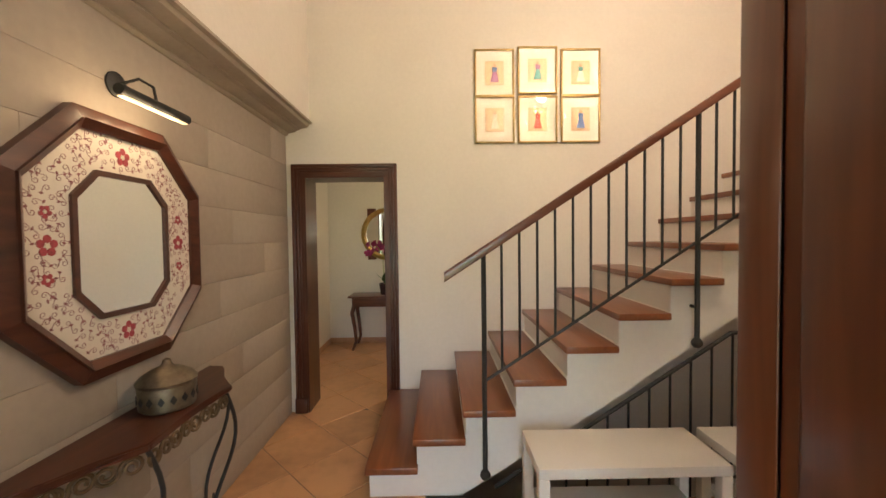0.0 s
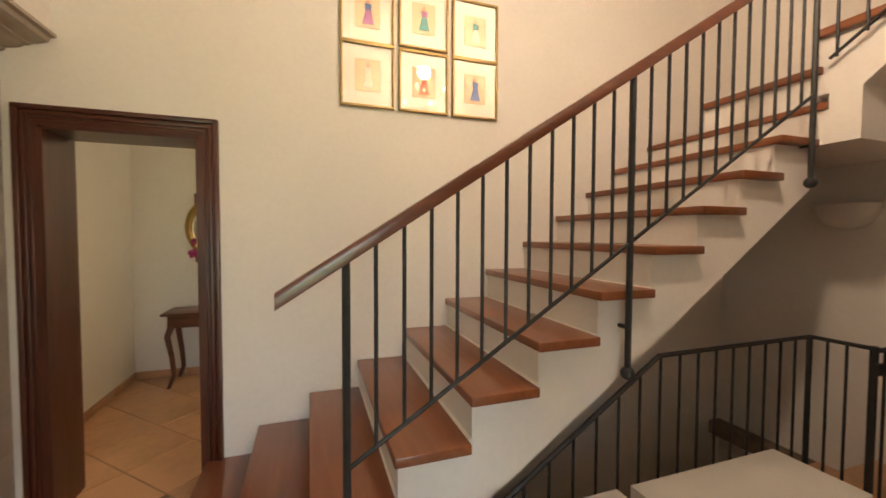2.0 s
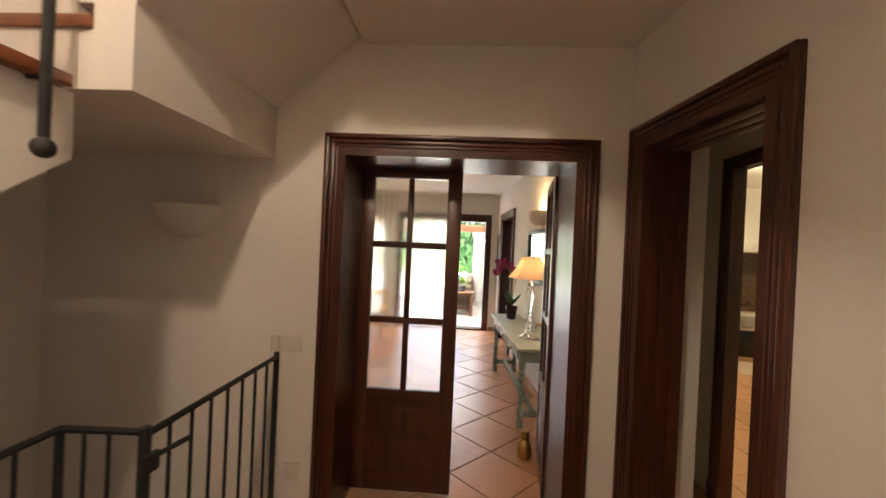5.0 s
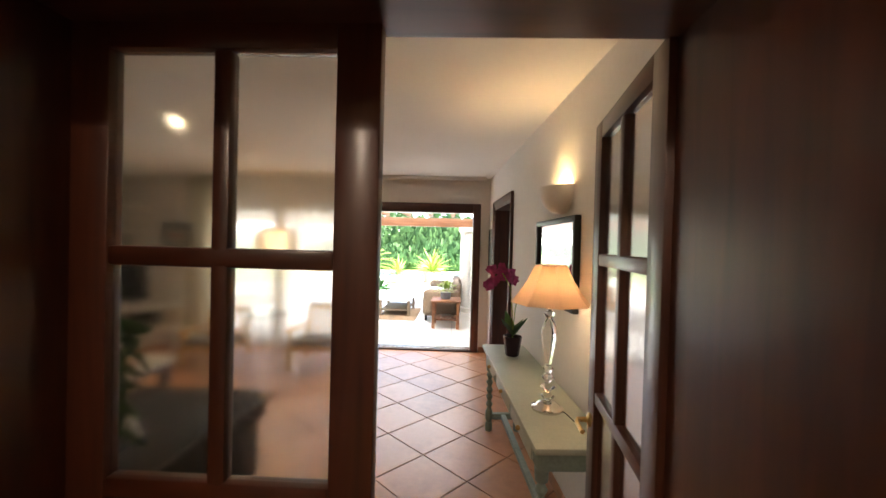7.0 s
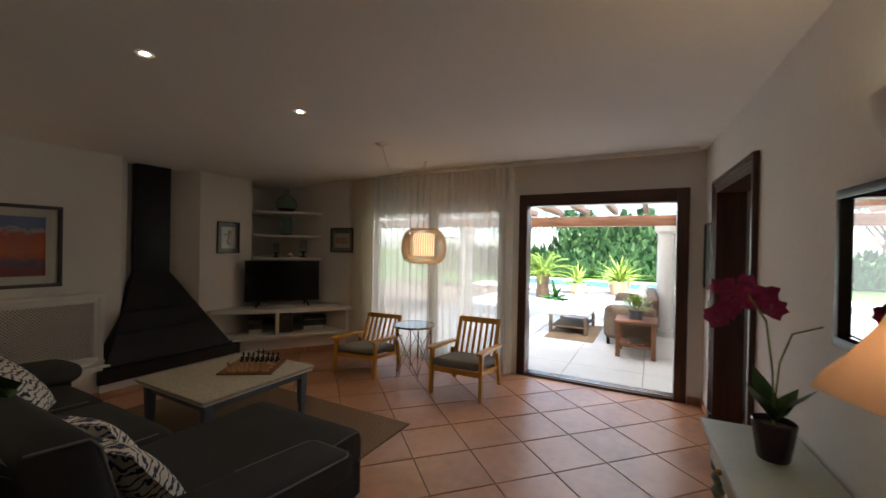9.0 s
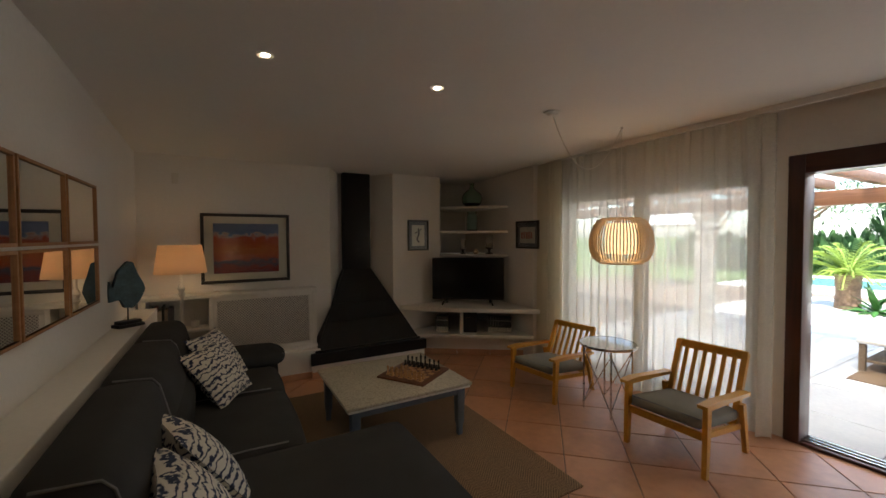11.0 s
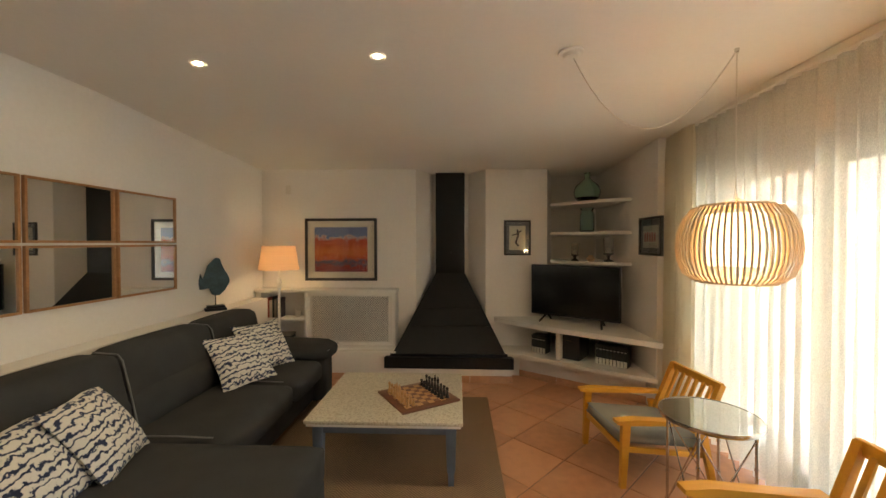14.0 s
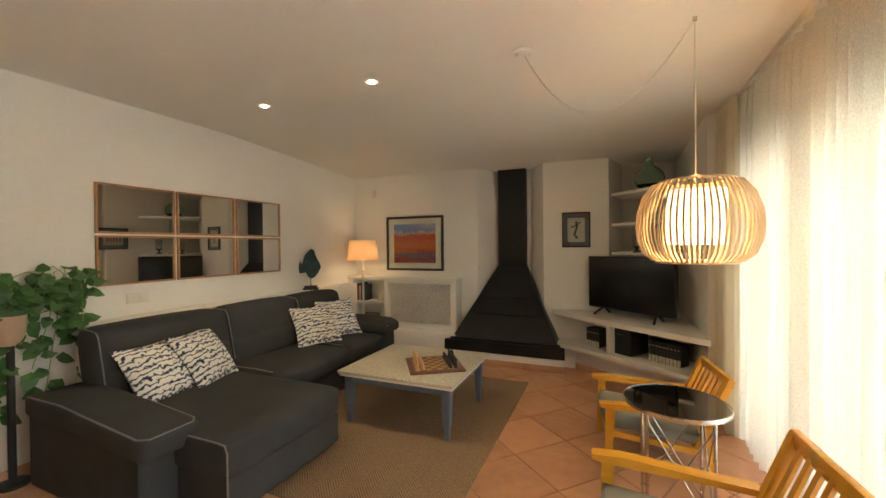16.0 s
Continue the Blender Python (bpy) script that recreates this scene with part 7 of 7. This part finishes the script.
def hedge_run(name, x, y0, y1, h, label, seed, step=1.1):
    th = thing(name, label, "hedge")
    rr = random.Random(seed)
    bm = B()
    y = y0
    while y < y1:
        hh = h * rr.uniform(0.8, 1.15)
        for _ in range(int(420 * hh / 4)):
            z = rr.uniform(0, 1)
            w = 1.05 * (1 - z ** 2.2) + 0.08
            a = rr.uniform(0, 6.283)
            p = Vector((x + w * math.cos(a) * 0.9, y + w * math.sin(a), z * hh))
            leaf(bm, p, (math.cos(a) * 0.6, math.sin(a) * 0.6, 1), (math.cos(a), math.sin(a), 0), rr.uniform(0.35, 0.6), rr.uniform(0.16, 0.26), 0.1)
        y += step
    tagged(part("foliage", bm, HEDGE, th, "", None), kind="stuff")
    bm = B()
    box(bm, x - 0.3, x + 0.3, y0, y1, -0.06, h * 0.78, 0.1)
    part("inner_growth", bm, HEDGE, th)


hedge_run("cypress_hedge", 31, -9, 7, 4.0, "tall dark green cypress hedge behind the pool", 3)
hedge_run("low_hedge", 28, -10, 14, 1.3, "clipped green hedge behind the pool", 4, 0.9)


def tree(at, h, r, material, label, seed):
    th = thing("tree", label, "tree", at)
    rr = random.Random(seed)
    bm = B()
    tube(bm, [(0, 0, -0.05), (0.1, 0.05, h * 0.25), (0.05, 0.15, h * 0.5)], 0.22, 10, True, 0.12)
    tips = []
    for k in range(7):
        a = k * 0.9 + rr.random()
        tip = Vector((math.cos(a) * r * 0.7, math.sin(a) * r * 0.7, h * rr.uniform(0.6, 0.9)))
        tube(bm, [(0.07, 0.12, h * rr.uniform(0.3, 0.48)), tip * 0.6 + Vector((0, 0, h * 0.22)), tip], 0.07, 6, True, 0.02)
        tips.append(tip)
    part("trunk", bm, BARK, th)
    bm = B()
    for tip in tips:
        for _ in range(260):
            p = tip + Vector((rr.gauss(0, r * 0.28), rr.gauss(0, r * 0.28), rr.gauss(0, h * 0.11)))
            leaf(bm, p, (rr.uniform(-1, 1), rr.uniform(-1, 1), rr.uniform(-0.6, 0.8)), (0, 0, 1), rr.uniform(0.15, 0.3), 0.09, 0.2)
    tagged(part("crown", bm, material, th, "", None), kind="stuff")


tree((27, 8.5, -0.06), 5.0, 2.6, OLIVE, "grey-green olive tree behind the pool", 1)
tree((28.5, 12.5, -0.06), 5.5, 2.8, OLIVE, "grey-green olive tree at the hedge", 2)
tree((30, 17, -0.06), 6.5, 3.0, LEAF, "leafy garden tree at the hedge", 5)
um = thing("parasol", "white parasol over the terrace loungers", "parasol", (18.5, 9.2, -0.02))
bm = B()
tube(bm, [(0, 0, 0), (0, 0, 2.5)], 0.025)
lathe(bm, [(0.25, 0), (0.25, 0.06), (0.03, 0.08)], 16)
part("pole", bm, WHITEP, um)
bm = B()
lathe(bm, [(1.5, 1.95), (0.8, 2.3), (0.0, 2.55), (0.8, 2.27), (1.5, 1.93)], 8)
part("canopy", bm, CANV, um)

sh = thing("wooden_shutter", "reddish wooden shutter frame on the terrace wall", "shutter")
for x0, x1, z0, z1 in ((10.9, 11.0, 0.0, 2.2), (11.9, 12.0, 0.0, 2.2), (11.0, 11.9, 2.1, 2.2), (11.0, 11.9, 0.0, 0.12)):
    bm = B()
    box(bm, x0, x1, 1.001, 1.06, z0, z1, 0.005)
    part("frame_rail", bm, PINEB, sh)
for k in range(18):
    bm = B()
    box(bm, 11.0, 11.9, 1.005, 1.04, 0.13 + k * 0.109, 0.225 + k * 0.109, 0.004)
    part("slat", bm, PINEB, sh)

# ---- skirtings ----
def skirting(pts, name="baseboard"):
    th = thing(name, "terracotta skirting tiles along the wall", "skirting", kind="structure")
    for (xa, ya), (xb, yb) in pts:
        v = Vector((xb - xa, yb - ya, 0))
        n = max(1, round(v.length / 0.44))
        for k in range(n):
            bm = B()
            box(bm, 0.001, v.length / n - 0.003, 0.001, 0.012, 0.0, 0.075, 0.002)
            ob = part("skirting_tile", bm, SHADEW, th)
            p = Vector((xa, ya, 0)) + v * k / n
            ob.matrix_basis = pose(p.x, p.y, 0, 0, 0, math.degrees(math.atan2(v.y, v.x)))


A0, A1, A2, A3 = (on_wall(s, 0) for s in (0.75, K2A - 0.1, K2B + 0.1, 4.97))
skirting([((A0.x, A0.y), (A1.x, A1.y)), ((A2.x, A2.y), (A3.x, A3.y)), ((XW, 1.13), (XW, 1.24)), ((9.172, 5.675), (8.08, 6.435)), ((7.97, 6.19), (6.55, 6.2)),
          ((6.66, 6.25), (5.2, 6.25)), ((4.97, 7.0), (4.97, 2.76)), ((-1.12, 6.3), (-1.12, 4.37)), ((2.0, 6.3), (-1.12, 6.3)), ((XD, 2.50), (XD, 2.62)), ((5.15, 0.05), (4.72, 0.05))][::1])


# ---- floor and wall pieces, last ----
def clip_poly(poly, x0, x1, y0, y1):
    for ax, v, keep in ((0, x0, 1), (0, x1, -1), (1, y0, 1), (1, y1, -1)):
        out = []
        for i, p in enumerate(poly):
            q = poly[(i + 1) % len(poly)]
            dp, dq = (p[ax] - v) * keep, (q[ax] - v) * keep
            if dp >= 0:
                out.append(p)
            if dp * dq < 0:
                t = dp / (dp - dq)
                out.append((p[0] + (q[0] - p[0]) * t, p[1] + (q[1] - p[1]) * t))
        poly = out
        if len(poly) < 3:
            return []
    return poly


def tile_piece(bm, poly, z, th):
    c = (sum(p[0] for p in poly) / len(poly), sum(p[1] for p in poly) / len(poly))
    lo = [bm.verts.new((*p, z - th)) for p in poly]
    mid = [bm.verts.new((*p, z - 0.0025)) for p in poly]
    hi = []
    for p in poly:
        d = Vector((c[0] - p[0], c[1] - p[1]))
        d = d.normalized() * min(0.005, d.length * 0.5)
        hi.append(bm.verts.new((p[0] + d.x, p[1] + d.y, z)))
    n = len(poly)
    bm.faces.new(hi)
    for i in range(n):
        j = (i + 1) % n
        bm.faces.new((lo[i], lo[j], mid[j], mid[i]))
        bm.faces.new((mid[i], mid[j], hi[j], hi[i]))


def tiled(parent_name, label, rects, origin, ang, size, material, joint=0.007, z=0.0):
    th = thing(parent_name, label, "floor", kind="structure")
    ca, sa = math.cos(radians(ang)), math.sin(radians(ang))
    rr = random.Random(1)
    for x0, x1, y0, y1 in rects:
        for i in range(-40, 41):
            for j in range(-40, 41):
                h = size / 2 - joint / 2
                cx, cy = origin[0] + (i * ca - j * sa) * size, origin[1] + (i * sa + j * ca) * size
                if not (x0 - size < cx < x1 + size and y0 - size < cy < y1 + size):
                    continue
                poly = [(cx + u * ca - v * sa, cy + u * sa + v * ca) for u, v in ((-h, -h), (h, -h), (h, h), (-h, h))]
                poly = clip_poly(poly, x0, x1, y0, y1)
                if not poly:
                    continue
                a = sum(poly[k][0] * poly[(k + 1) % len(poly)][1] - poly[(k + 1) % len(poly)][0] * poly[k][1] for k in range(len(poly))) / 2
                if a < 0.0015:
                    continue
                bm = B()
                tile_piece(bm, poly, z - rr.uniform(0, 0.0008), 0.006)
                part("tile", bm, material, th, "", None)


ct0 = (7.867 + 0.222 * (math.cos(radians(-43.6)) - math.sin(radians(-43.6))), 2.463 + 0.222 * (math.sin(radians(-43.6)) + math.cos(radians(-43.6))))
tiled("floor_living", "diagonal terracotta floor tiles of the living room", [(4.5, 9.5, 0.75, 6.6)], ct0, -43.6, 0.444, TERRA)
tiled("floor_hall", "diagonal pale terracotta floor tiles of the hall", [(-0.86, 4.5, 0.3, 2.69), (-0.86, 0.35, 2.69, 4.1), (0.35, 3.2, 2.69, 2.90), (-1.12, 1.0, 4.1, 6.3)], (0.1, 1.0), 45, 0.444, HALLTILE)
tiled("floor_kitchen", "pale terracotta kitchen floor tiles", [(2.7, 8.1, -3.0, 0.7)], (4.4, 0.0), 0, 0.40, HALLTILE)
tiled("floor_terrace", "large pale stone terrace slabs", [(9.66, 19.0, 0.9, 6.4)], (9.9, 1.2), 0, 0.9, PAVE, 0.006, -0.012)
# sandstone slabs on the hall wall
sw = thing("wall_stone", "pale sandstone slabs with fine joints", "wall", kind="structure")
zs = [0.0, 0.18, 0.395, 0.61, 0.825, 1.04, 1.255, 1.47, 1.685, 1.90, 2.12, 2.37]
for r, (z0, z1) in enumerate(zip(zs, zs[1:])):
    y = 0.3
    k = 0
    while y < YW - 0.01:
        ln = 1.5 + 0.8 * ((r * 7 + k * 3) % 5) / 5
        y1 = min(YW - 0.003, y + (ln * 0.5 if k == 0 and r % 2 else ln))
        bm = B()
        box(bm, -0.862, -0.84, y + 0.0006, y1 - 0.0006, z0 + 0.0008, z1 - 0.0008, 0.0006)
        part("slab", bm, STONE, sw)
        y, k = y1, k + 1
